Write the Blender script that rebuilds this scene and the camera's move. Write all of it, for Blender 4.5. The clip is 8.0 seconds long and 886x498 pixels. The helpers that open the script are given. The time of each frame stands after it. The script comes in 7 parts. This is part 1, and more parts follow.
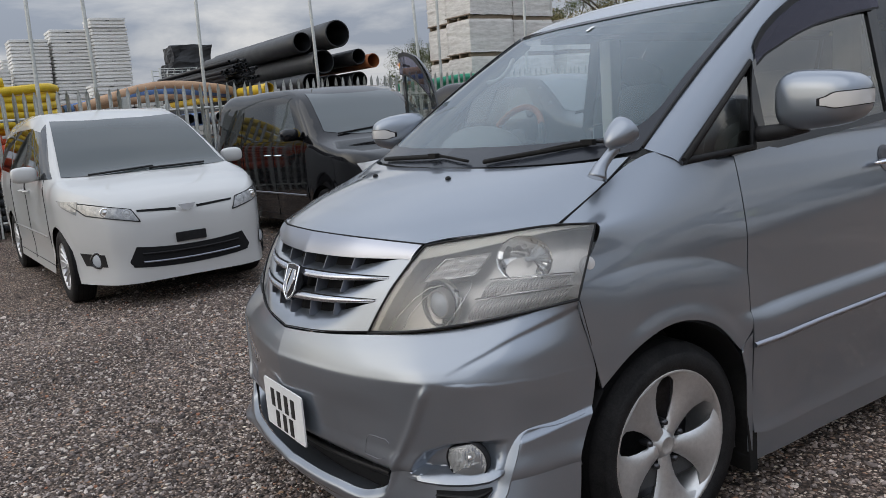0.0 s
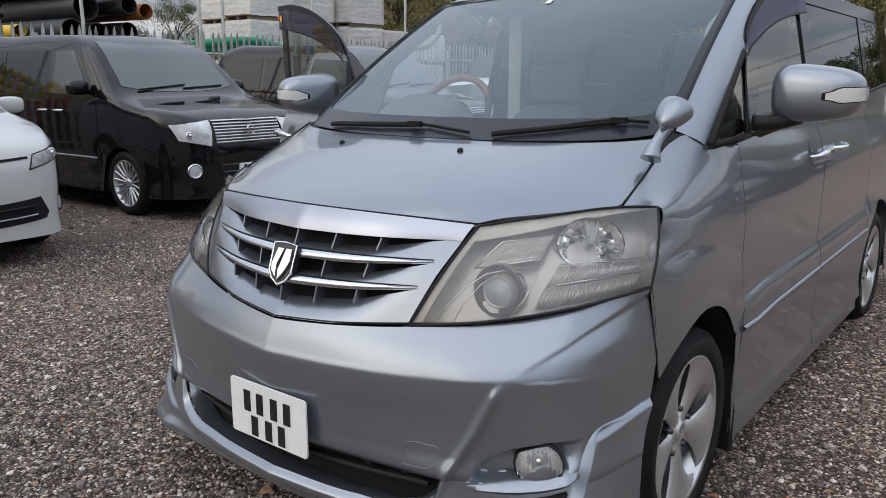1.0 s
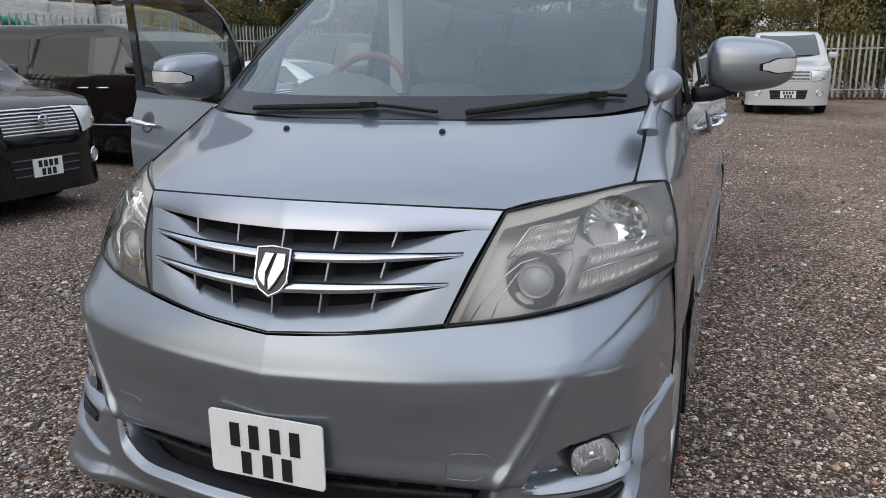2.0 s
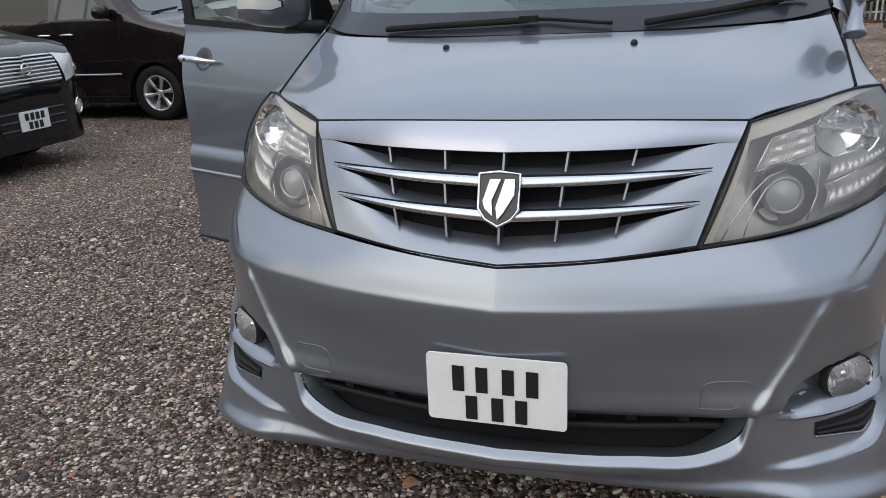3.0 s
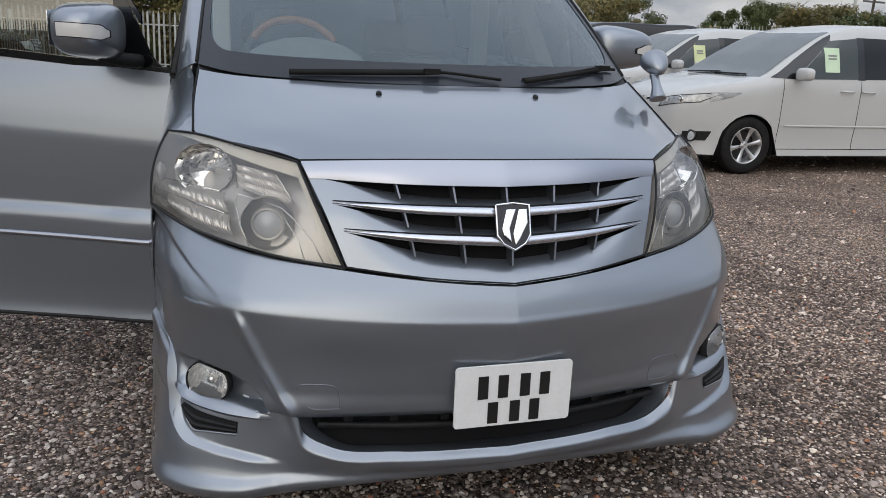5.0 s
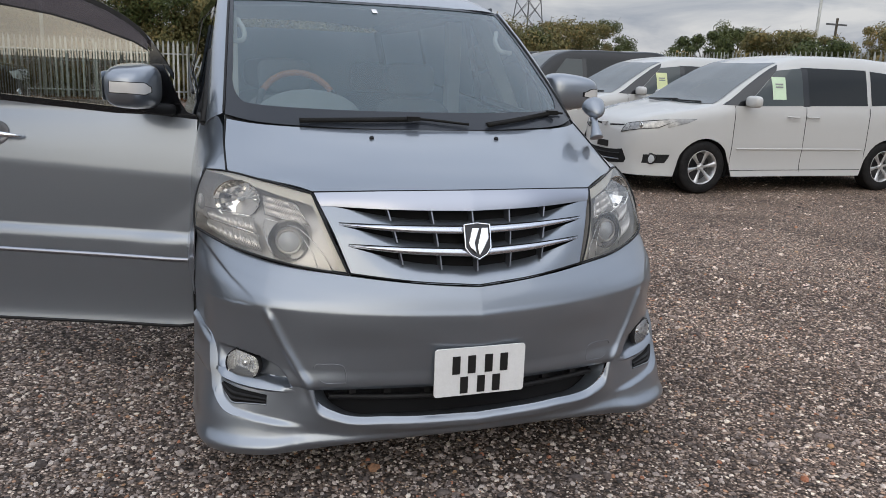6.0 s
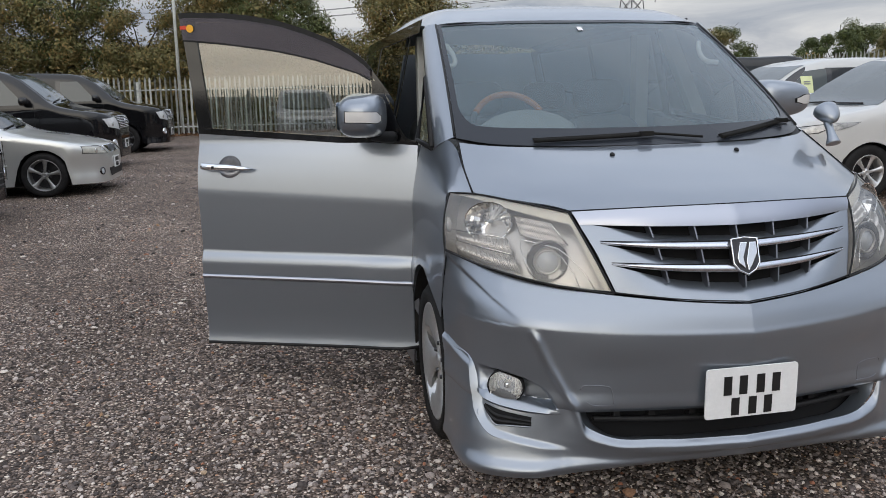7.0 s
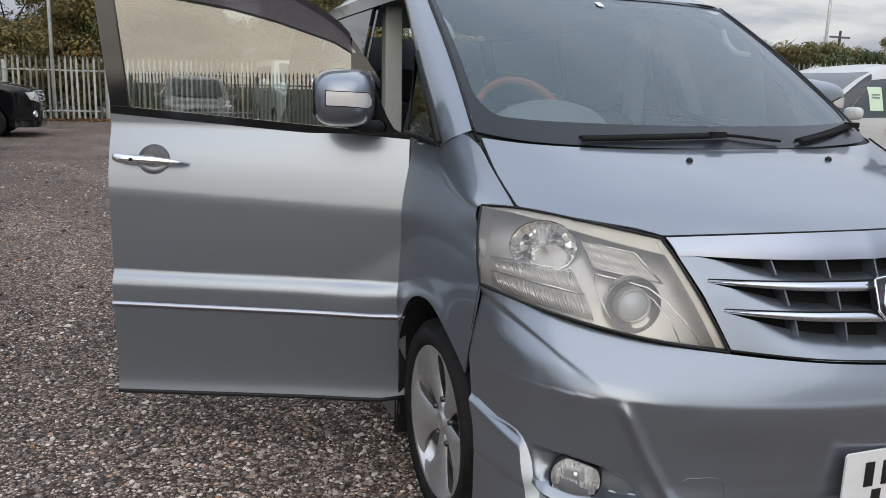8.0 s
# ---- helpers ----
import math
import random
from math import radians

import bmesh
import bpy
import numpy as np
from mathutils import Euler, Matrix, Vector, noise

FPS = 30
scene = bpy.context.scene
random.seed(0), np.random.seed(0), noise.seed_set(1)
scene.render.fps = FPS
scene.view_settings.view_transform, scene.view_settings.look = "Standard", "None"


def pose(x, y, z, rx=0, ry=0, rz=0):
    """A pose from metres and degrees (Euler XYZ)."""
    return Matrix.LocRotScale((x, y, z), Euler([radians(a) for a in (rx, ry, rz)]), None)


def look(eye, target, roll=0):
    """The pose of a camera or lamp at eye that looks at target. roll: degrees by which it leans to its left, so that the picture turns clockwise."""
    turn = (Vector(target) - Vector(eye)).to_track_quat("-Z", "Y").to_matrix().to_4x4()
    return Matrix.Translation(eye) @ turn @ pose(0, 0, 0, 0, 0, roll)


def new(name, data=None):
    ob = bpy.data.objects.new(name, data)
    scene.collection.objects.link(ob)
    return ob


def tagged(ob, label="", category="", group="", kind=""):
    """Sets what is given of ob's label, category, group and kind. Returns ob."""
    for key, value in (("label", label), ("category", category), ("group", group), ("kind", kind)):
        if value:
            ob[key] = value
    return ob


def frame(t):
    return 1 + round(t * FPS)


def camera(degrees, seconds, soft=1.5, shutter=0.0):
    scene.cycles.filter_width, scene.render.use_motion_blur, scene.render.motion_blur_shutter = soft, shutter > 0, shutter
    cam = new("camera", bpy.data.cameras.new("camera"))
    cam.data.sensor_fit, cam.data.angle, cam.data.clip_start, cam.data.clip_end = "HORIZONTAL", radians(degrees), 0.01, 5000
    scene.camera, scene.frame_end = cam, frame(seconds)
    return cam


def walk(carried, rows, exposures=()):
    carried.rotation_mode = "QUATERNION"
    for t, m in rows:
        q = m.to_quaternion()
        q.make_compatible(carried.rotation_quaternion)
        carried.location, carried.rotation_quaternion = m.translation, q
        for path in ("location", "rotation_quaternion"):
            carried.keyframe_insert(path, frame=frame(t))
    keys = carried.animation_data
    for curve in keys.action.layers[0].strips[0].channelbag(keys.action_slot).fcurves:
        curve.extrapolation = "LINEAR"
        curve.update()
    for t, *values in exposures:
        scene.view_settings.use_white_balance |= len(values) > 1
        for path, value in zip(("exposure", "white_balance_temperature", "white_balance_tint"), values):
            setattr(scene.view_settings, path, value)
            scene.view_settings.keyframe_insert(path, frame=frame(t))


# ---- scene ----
LENS = 59.3
cam = camera(LENS, 8.0, soft=0.5)
PATH = [
    (0, (2.429, -0.903, 1.422), (0.782, 0.175, 1.073), -4.1),
    (0.5, (2.003, -1.078, 1.42), (0.516, 0.202, 1.029), -3.9),
    (1, (1.665, -1.338, 1.412), (0.463, 0.201, 0.981), 0.7),
    (1.2, (1.529, -1.363, 1.418), (0.383, 0.218, 0.983), -1.1),
    (2.3, (0.857, -1.551, 1.37), (0.278, 0.299, 0.879), 0.9),
    (2.5, (0.729, -1.585, 1.354), (0.177, 0.264, 0.828), 0.6),
    (3, (0.354, -1.57, 1.318), (-0.206, 0.25, 0.706), -1.9),
    (3.5, (0.044, -1.588, 1.316), (-0.118, 0.256, 0.56), 2.0),
    (4, (-0.319, -1.627, 1.365), (-0.325, 0.288, 0.789), 0.1),
    (4.5, (-0.563, -1.608, 1.359), (-0.511, 0.325, 0.851), 0.4),
    (5, (-0.787, -1.755, 1.321), (-0.202, 0.093, 0.829), 3.1),
    (5.2, (-0.838, -1.831, 1.334), (-0.181, -0.004, 0.853), 3.2),
    (6.3, (-1.093, -2.411, 1.453), (-0.491, -0.552, 1.028), 2.3),
    (6.5, (-1.211, -2.392, 1.442), (-0.68, -0.51, 1.02), 1.6),
    (7, (-1.466, -2.17, 1.42), (-1.088, -0.245, 1.027), -0.6),
    (7.5, (-1.588, -1.774, 1.41), (-1.22, 0.157, 1.041), 0.6),
    (8, (-1.692, -1.307, 1.355), (-1.033, 0.54, 0.961), 2.0),
]
walk(cam, [(t, look(eye, target, roll)) for t, eye, target, roll in PATH], exposures=[(0, -.10), (.5, .02), (1, .05), (2.5, 0), (4, 0), (4.5, -.02), (5, -.15), (5.2, -.15), (6.3, -.02), (7, 0), (7.5, 0), (8, .07)])

# ---- world and light: a bright overcast sky with broken cloud ----
world = bpy.data.worlds.new("overcast")
scene.world = world
world.use_nodes = True
wn, wl = world.node_tree.nodes, world.node_tree.links
wn.clear()
w_out = wn.new("ShaderNodeOutputWorld")
w_bg = wn.new("ShaderNodeBackground")
w_sky = wn.new("ShaderNodeTexSky")
w_sky.sky_type = "NISHITA"
w_sky.sun_disc = False
w_sky.sun_elevation = radians(32)
w_sky.sun_rotation = radians(200)
w_sky.air_density, w_sky.dust_density = 1.6, 3.0
w_coord = wn.new("ShaderNodeTexCoord")
w_map = wn.new("ShaderNodeMapping")
w_map.inputs["Scale"].default_value = (1.0, 1.0, 4.5)
w_noise = wn.new("ShaderNodeTexNoise")
w_noise.inputs["Scale"].default_value = 3.4
w_noise.inputs["Detail"].default_value = 7
w_noise.inputs["Roughness"].default_value = 0.55
w_noise.inputs["Distortion"].default_value = 0.35
w_ramp = wn.new("ShaderNodeValToRGB")
w_ramp.color_ramp.elements[0].position, w_ramp.color_ramp.elements[0].color = 0.40, (0.60, 0.68, 0.84, 1)
w_ramp.color_ramp.elements[1].position, w_ramp.color_ramp.elements[1].color = 0.60, (1.32, 1.33, 1.36, 1)
# higher up the cloud is one even veil
w_even = wn.new("ShaderNodeMapRange")
w_even.inputs["From Min"].default_value, w_even.inputs["From Max"].default_value = 0.12, 0.42
w_even.inputs["To Max"].default_value = 0.88
w_veil = wn.new("ShaderNodeMixRGB")
w_veil.inputs["Color2"].default_value = (0.84, 0.93, 1.09, 1)
# an overcast sky is some three times as bright overhead as low down
w_sep = wn.new("ShaderNodeSeparateXYZ")
w_low = wn.new("ShaderNodeMapRange")
w_low.interpolation_type = "SMOOTHSTEP"
w_low.inputs["From Min"].default_value, w_low.inputs["From Max"].default_value = 0.05, 0.75
w_low.inputs["To Min"].default_value, w_low.inputs["To Max"].default_value = 7.4, 16.8
w_warm = wn.new("ShaderNodeVectorMath")
w_warm.operation = "SCALE"
# a bright gap in the cloud, low down behind the walk
w_dot = wn.new("ShaderNodeVectorMath")
w_dot.operation = "DOT_PRODUCT"
w_dot.inputs[1].default_value = Vector((-0.50, -0.84, 0.18)).normalized()
w_gap = wn.new("ShaderNodeMapRange")
w_gap.interpolation_type = "SMOOTHSTEP"
w_gap.inputs["From Min"].default_value, w_gap.inputs["From Max"].default_value = 0.80, 0.985
w_tint = wn.new("ShaderNodeVectorMath")
w_tint.operation = "SCALE"
w_tint.inputs[0].default_value = (17.5, 15.8, 12.6)
w_add = wn.new("ShaderNodeVectorMath")
w_mix = wn.new("ShaderNodeMixRGB")
w_mix.inputs["Fac"].default_value = 0.9
wl.new(w_coord.outputs["Generated"], w_map.inputs["Vector"])
wl.new(w_map.outputs["Vector"], w_noise.inputs["Vector"])
wl.new(w_noise.outputs["Fac"], w_ramp.inputs["Fac"])
wl.new(w_coord.outputs["Generated"], w_sep.inputs["Vector"])
wl.new(w_sep.outputs["Z"], w_low.inputs["Value"])
wl.new(w_low.outputs["Result"], w_warm.inputs["Scale"])
wl.new(w_sep.outputs["Z"], w_even.inputs["Value"])
wl.new(w_even.outputs["Result"], w_veil.inputs["Fac"])
wl.new(w_ramp.outputs["Color"], w_veil.inputs["Color1"])
wl.new(w_veil.outputs["Color"], w_warm.inputs[0])
wl.new(w_sky.outputs["Color"], w_mix.inputs["Color1"])
wl.new(w_coord.outputs["Generated"], w_dot.inputs[0])
wl.new(w_dot.outputs["Value"], w_gap.inputs["Value"])
wl.new(w_gap.outputs["Result"], w_tint.inputs["Scale"])
wl.new(w_warm.outputs["Vector"], w_add.inputs[0])
wl.new(w_tint.outputs["Vector"], w_add.inputs[1])
wl.new(w_add.outputs["Vector"], w_mix.inputs["Color2"])
wl.new(w_mix.outputs["Color"], w_bg.inputs["Color"])
w_bg.inputs["Strength"].default_value = 0.075
wl.new(w_bg.outputs["Background"], w_out.inputs["Surface"])

sun_data = bpy.data.lights.new("sun", "SUN")
sun_data.energy, sun_data.angle, sun_data.color = 0.8, radians(80), (1.0, 0.97, 0.92)
sun = new("sun", sun_data)
sun.matrix_world = look((0, 0, 30), (2, 25, 0))
scene.view_settings.exposure = 0.0

# ---- materials ----
def mat(name, color, rough=0.5, metal=0.0, spec=0.5, coat=0.0, coat_rough=0.03, transmission=0.0, ior=1.45):
    m = bpy.data.materials.new(name)
    m.use_nodes = True
    b = m.node_tree.nodes["Principled BSDF"]
    b.inputs["Base Color"].default_value = (*color, 1)
    b.inputs["Roughness"].default_value = rough
    b.inputs["Metallic"].default_value = metal
    b.inputs["Specular IOR Level"].default_value = spec
    b.inputs["Coat Weight"].default_value = coat
    b.inputs["Coat Roughness"].default_value = coat_rough
    b.inputs["Transmission Weight"].default_value = transmission
    b.inputs["IOR"].default_value = ior
    return m


def node(m, kind, **inputs):
    n = m.node_tree.nodes.new(kind)
    for key, value in inputs.items():
        n.inputs[key.replace("_", " ")].default_value = value
    return n


def link(m, a, ao, b, bi):
    m.node_tree.links.new(a.outputs[ao], b.inputs[bi])


def ramp(m, src, so, stops):
    r = m.node_tree.nodes.new("ShaderNodeValToRGB")
    e = r.color_ramp.elements
    while len(e) < len(stops):
        e.new(0.5)
    for el, (p, c) in zip(e, stops):
        el.position, el.color = p, (*c, 1)
    link(m, src, so, r, "Fac")
    return r


def coords(m, scale=(1, 1, 1)):
    tc = m.node_tree.nodes.new("ShaderNodeTexCoord")
    mp = m.node_tree.nodes.new("ShaderNodeMapping")
    mp.inputs["Scale"].default_value = scale
    link(m, tc, "Object", mp, "Vector")
    return mp


def mottled(name, dark, light, scale, rough=(0.6, 0.9), bump=0.0, detail=6, stretch=(1, 1, 1), metal=0.0):
    """A surface with variation at two scales: broad stains and a fine grain."""
    m = mat(name, light, metal=metal)
    b = m.node_tree.nodes["Principled BSDF"]
    mp = coords(m, stretch)
    n1 = node(m, "ShaderNodeTexNoise", Scale=scale, Detail=detail, Roughness=0.6)
    n2 = node(m, "ShaderNodeTexNoise", Scale=scale * 9, Detail=4.0, Roughness=0.7)
    link(m, mp, "Vector", n1, "Vector"), link(m, mp, "Vector", n2, "Vector")
    mix = node(m, "ShaderNodeMath")
    mix.operation = "MULTIPLY_ADD"
    mix.inputs[1].default_value = 0.45
    link(m, n2, "Fac", mix, 0)
    half = node(m, "ShaderNodeMath")
    half.operation = "MULTIPLY"
    half.inputs[1].default_value = 0.55
    link(m, n1, "Fac", half, 0)
    m.node_tree.links.new(half.outputs[0], mix.inputs[2])
    r = ramp(m, mix, 0, [(0.36, dark), (0.64, light)])
    link(m, r, "Color", b, "Base Color")
    rr = node(m, "ShaderNodeMapRange", To_Min=rough[0], To_Max=rough[1])
    link(m, n1, "Fac", rr, "Value"), link(m, rr, "Result", b, "Roughness")
    if bump:
        bp = node(m, "ShaderNodeBump", Strength=bump, Distance=0.01)
        link(m, n2, "Fac", bp, "Height"), link(m, bp, "Normal", b, "Normal")
    return m


def paint(name, color, metal=0.0, rough=0.35, coat=1.0, dust=0.12, flake=0.0):
    """Car paint under clear coat, with a thin film of road dust, thicker low down in patches."""
    m = mat(name, color, rough=rough, metal=metal, coat=coat, coat_rough=0.03, spec=0.5 if metal > 0.5 else 0.0)
    b = m.node_tree.nodes["Principled BSDF"]
    mp = coords(m)
    n1 = node(m, "ShaderNodeTexNoise", Scale=3.0, Detail=8.0, Roughness=0.65)
    n2 = node(m, "ShaderNodeTexNoise", Scale=900.0, Detail=1.0)
    link(m, mp, "Vector", n1, "Vector"), link(m, mp, "Vector", n2, "Vector")
    grime = tuple(0.75 * c + 0.25 * d for c, d in zip(color, (0.30, 0.28, 0.25)))
    r = ramp(m, n1, "Fac", [(0.42, color), (0.75, tuple((1 - dust) * c + dust * g for c, g in zip(color, grime)))])
    if flake:
        mx = node(m, "ShaderNodeMixRGB", Fac=flake)
        mx.blend_type = "OVERLAY"
        link(m, r, "Color", mx, "Color1"), link(m, n2, "Fac", mx, "Color2"), link(m, mx, "Color", b, "Base Color")
    else:
        link(m, r, "Color", b, "Base Color")
    cr = node(m, "ShaderNodeMapRange", From_Min=0.4, From_Max=0.8, To_Min=0.035, To_Max=0.08)
    link(m, n1, "Fac", cr, "Value"), link(m, cr, "Result", b, "Coat Roughness")
    return m


def glass(name, tint, clear, gloss_rough=0.0, haze=0.0, haze_color=(0.6, 0.6, 0.58), ior=1.62, gloss=(0.95, 0.97, 1.0)):
    """A thin pane: tinted see-through, mirror gloss by Fresnel, and an even haze colour."""
    m = bpy.data.materials.new(name)
    m.use_nodes = True
    t = m.node_tree.nodes
    t.remove(t["Principled BSDF"])
    out = t["Material Output"]
    tr = node(m, "ShaderNodeBsdfTransparent", Color=(*[c * clear for c in tint], 1))
    gl = node(m, "ShaderNodeBsdfGlossy", Roughness=gloss_rough, Color=(*gloss, 1))
    df = node(m, "ShaderNodeBsdfDiffuse", Color=(*haze_color, 1))
    fr = node(m, "ShaderNodeFresnel", IOR=ior)
    m1, m2 = node(m, "ShaderNodeMixShader", Fac=haze), node(m, "ShaderNodeMixShader")
    m.node_tree.links.new(tr.outputs[0], m1.inputs[1]), m.node_tree.links.new(df.outputs[0], m1.inputs[2])
    m.node_tree.links.new(fr.outputs[0], m2.inputs[0])
    m.node_tree.links.new(m1.outputs[0], m2.inputs[1]), m.node_tree.links.new(gl.outputs[0], m2.inputs[2])
    m.node_tree.links.new(m2.outputs[0], out.inputs["Surface"])
    return m


M_SILVER = paint("silver_blue_paint", (0.238, 0.264, 0.303), metal=0.79, rough=0.31, flake=0.10)
M_SILVER.node_tree.nodes["Principled BSDF"].inputs["Coat IOR"].default_value = 1.6
M_WHITE = paint("white_paint", (0.52, 0.52, 0.512), rough=0.4)
M_BLACK = paint("black_paint", (0.006, 0.006, 0.007), rough=0.4, dust=0.04)
M_MAROON = paint("maroon_paint", (0.014, 0.010, 0.011), metal=0.3, rough=0.35)
M_PALE = paint("pale_silver_paint", (0.60, 0.60, 0.58), metal=0.7, rough=0.32, flake=0.1)
M_CHROME = mat("chrome", (0.80, 0.81, 0.84), rough=0.07, metal=1.0)
M_BRIGHT = mat("bright_bar", (0.72, 0.73, 0.75), rough=0.3, metal=0.45)
M_SATIN = mat("satin_chrome", (0.37, 0.385, 0.435), rough=0.30, metal=1.0)
M_BAR = mat("grille_chrome", (0.58, 0.60, 0.66), rough=0.24, metal=1.0)
M_ALLOY = mottled("alloy", (0.52, 0.52, 0.52), (0.66, 0.66, 0.66), 8, rough=(0.28, 0.42), metal=0.8)
M_GUN = mottled("dark_alloy", (0.05, 0.05, 0.055), (0.10, 0.10, 0.105), 8, rough=(0.25, 0.4), metal=0.8)
M_RUBBER = mottled("tyre_rubber", (0.010, 0.010, 0.0105), (0.026, 0.025, 0.025), 14, rough=(0.42, 0.7), bump=0.2)
M_RUBBER.node_tree.nodes["Principled BSDF"].inputs["Specular IOR Level"].default_value = 0.12
M_PLASTIC = mottled("black_plastic", (0.010, 0.010, 0.011), (0.022, 0.022, 0.023), 30, rough=(0.4, 0.6))
M_PLASTIC.node_tree.nodes["Principled BSDF"].inputs["Specular IOR Level"].default_value = 0.25
M_GLOSSBLACK = mat("gloss_black", (0.006, 0.006, 0.007), rough=0.06, spec=0.9)
M_FRIT = mat("printed_border", (0.022, 0.025, 0.032), rough=0.25, spec=0.4)
# near-black: deep shade in gaps, wells and intakes put into the colour
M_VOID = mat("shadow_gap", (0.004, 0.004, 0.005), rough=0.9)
# the screen's teal haze paints the sky's reflection over the glass
M_SCREEN = glass("windscreen_glass", (0.86, 0.95, 0.96), 0.80, haze=0.11, haze_color=(0.31, 0.48, 0.56))
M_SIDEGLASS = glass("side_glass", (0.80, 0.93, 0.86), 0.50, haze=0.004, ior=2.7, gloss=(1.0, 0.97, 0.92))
M_TINT = glass("privacy_glass", (0.7, 0.8, 0.75), 0.16)
M_VISOR = glass("smoked_visor", (0.60, 0.53, 0.62), 0.36, haze=0.20, haze_color=(0.062, 0.062, 0.085), ior=1.6, gloss=(0.62, 0.61, 0.74))
M_LENS = glass("lamp_lens", (0.985, 0.975, 0.962), 0.97, haze=0.065, haze_color=(0.74, 0.71, 0.68))
M_FOGBOWL = mat("fog_bowl", (0.95, 0.95, 0.94), rough=0.12, metal=0.25)
M_RIB = mat("lamp_ribs", (0.74, 0.71, 0.68), rough=0.34, metal=0.75)
M_FOGLENS = glass("fog_lens", (0.98, 0.98, 0.98), 0.95, haze=0.12, haze_color=(0.85, 0.85, 0.85))
M_REFLECTOR = mat("lamp_reflector", (0.90, 0.89, 0.87), rough=0.07, metal=1.0)
M_LAMPGREY = mottled("lamp_bezel", (0.42, 0.398, 0.37), (0.60, 0.57, 0.53), 16, rough=(0.28, 0.40), metal=0.55)
M_LAMPDARK = mat("lamp_ring_grey", (0.085, 0.078, 0.074), rough=0.3, metal=0.6)
M_BADGE = mat("badge_field", (0.045, 0.045, 0.05), rough=0.25, metal=0.5)
M_CREAM = mottled("lamp_cream_band", (0.66, 0.62, 0.52), (0.76, 0.72, 0.63), 20, rough=(0.35, 0.5))
M_BULB = mat("projector_glass", (0.5, 0.52, 0.54), rough=0.04, metal=0.0, coat=1.0)
M_AMBER = mat("indicator_lens", (0.58, 0.565, 0.55), rough=0.15, coat=1.0)
M_PLATE = mottled("plate_white", (0.70, 0.70, 0.70), (0.78, 0.78, 0.78), 12, rough=(0.3, 0.45))
M_INK = mat("plate_ink", (0.012, 0.012, 0.012), rough=0.4)
M_CABIN = mottled("cabin_grey", (0.20, 0.21, 0.21), (0.27, 0.28, 0.28), 18, rough=(0.6, 0.85))
M_CABINDARK = mottled("cabin_dark", (0.035, 0.036, 0.038), (0.06, 0.06, 0.062), 18, rough=(0.5, 0.8))
M_SEAT = mottled("seat_cloth", (0.09, 0.095, 0.10), (0.13, 0.135, 0.14), 30, rough=(0.8, 0.95))
M_FIN = mat("grille_fin_grey", (0.20, 0.21, 0.24), rough=0.35, metal=0.8)
M_TRIMLIGHT = mottled("pillar_trim", (0.50, 0.50, 0.47), (0.58, 0.58, 0.55), 14, rough=(0.6, 0.8))
M_WOOD = mottled("wheel_wood", (0.22, 0.07, 0.02), (0.42, 0.17, 0.06), 10, rough=(0.15, 0.25), stretch=(1, 8, 1))
M_MIRROR = mat("mirror_glass", (0.85, 0.87, 0.88), rough=0.02, metal=1.0)
M_PAPER_Y = mottled("yellow_paper", (0.62, 0.66, 0.36), (0.72, 0.76, 0.44), 9, rough=(0.7, 0.9))
M_PAPER_G = mottled("green_paper", (0.55, 0.70, 0.50), (0.64, 0.78, 0.58), 9, rough=(0.7, 0.9))
M_RED = mat("sticker_red", (0.62, 0.06, 0.03), rough=0.5)
M_ORANGE = mat("sticker_orange", (0.85, 0.42, 0.03), rough=0.5)
M_GALV = mottled("galvanised_steel", (0.38, 0.39, 0.37), (0.60, 0.61, 0.58), 3.5, rough=(0.45, 0.7), metal=0.25, bump=0.05)
M_HDPE = mottled("black_pipe", (0.012, 0.013, 0.015), (0.030, 0.031, 0.034), 4, rough=(0.35, 0.6))
M_GREYPIPE = mottled("grey_pipe", (0.22, 0.23, 0.24), (0.34, 0.35, 0.36), 4, rough=(0.4, 0.6))
M_CLAY = mottled("orange_pipe", (0.26, 0.085, 0.03), (0.40, 0.14, 0.05), 5, rough=(0.5, 0.8))
M_TANPIPE = mottled("tan_pipe", (0.40, 0.24, 0.14), (0.52, 0.33, 0.20), 4, rough=(0.5, 0.7))
M_BLUEPIPE = mottled("blue_pipe", (0.08, 0.15, 0.34), (0.14, 0.24, 0.46), 4, rough=(0.4, 0.6))
M_YELLOW = mottled("yellow_hose", (0.55, 0.36, 0.01), (0.74, 0.52, 0.03), 5, rough=(0.4, 0.6))
M_REDHOSE = mottled("red_hose", (0.40, 0.045, 0.01), (0.60, 0.09, 0.025), 5, rough=(0.4, 0.6))
M_GREENHOSE = mottled("green_net", (0.02, 0.22, 0.12), (0.05, 0.34, 0.20), 5, rough=(0.5, 0.8))
M_CRATE = mottled("white_crate", (0.60, 0.59, 0.56), (0.82, 0.81, 0.78), 2, rough=(0.6, 0.85))
M_BLOCK = mottled("concrete_block", (0.56, 0.53, 0.48), (0.78, 0.745, 0.69), 3, rough=(0.8, 0.95), bump=0.3)
M_WRAP = mottled("stretch_wrap", (0.50, 0.475, 0.44), (0.80, 0.775, 0.74), 4, rough=(0.25, 0.5), stretch=(1, 1, 5), bump=0.5)
M_PALLET = mottled("pallet_wood", (0.16, 0.12, 0.08), (0.30, 0.24, 0.17), 6, rough=(0.8, 0.95), stretch=(1, 6, 6))
M_BARK = mottled("bark", (0.035, 0.028, 0.020), (0.085, 0.07, 0.052), 8, rough=(0.85, 0.95), bump=0.4)
M_STEELDARK = mat("pylon_steel", (0.13, 0.135, 0.14), rough=0.6, metal=0.4)
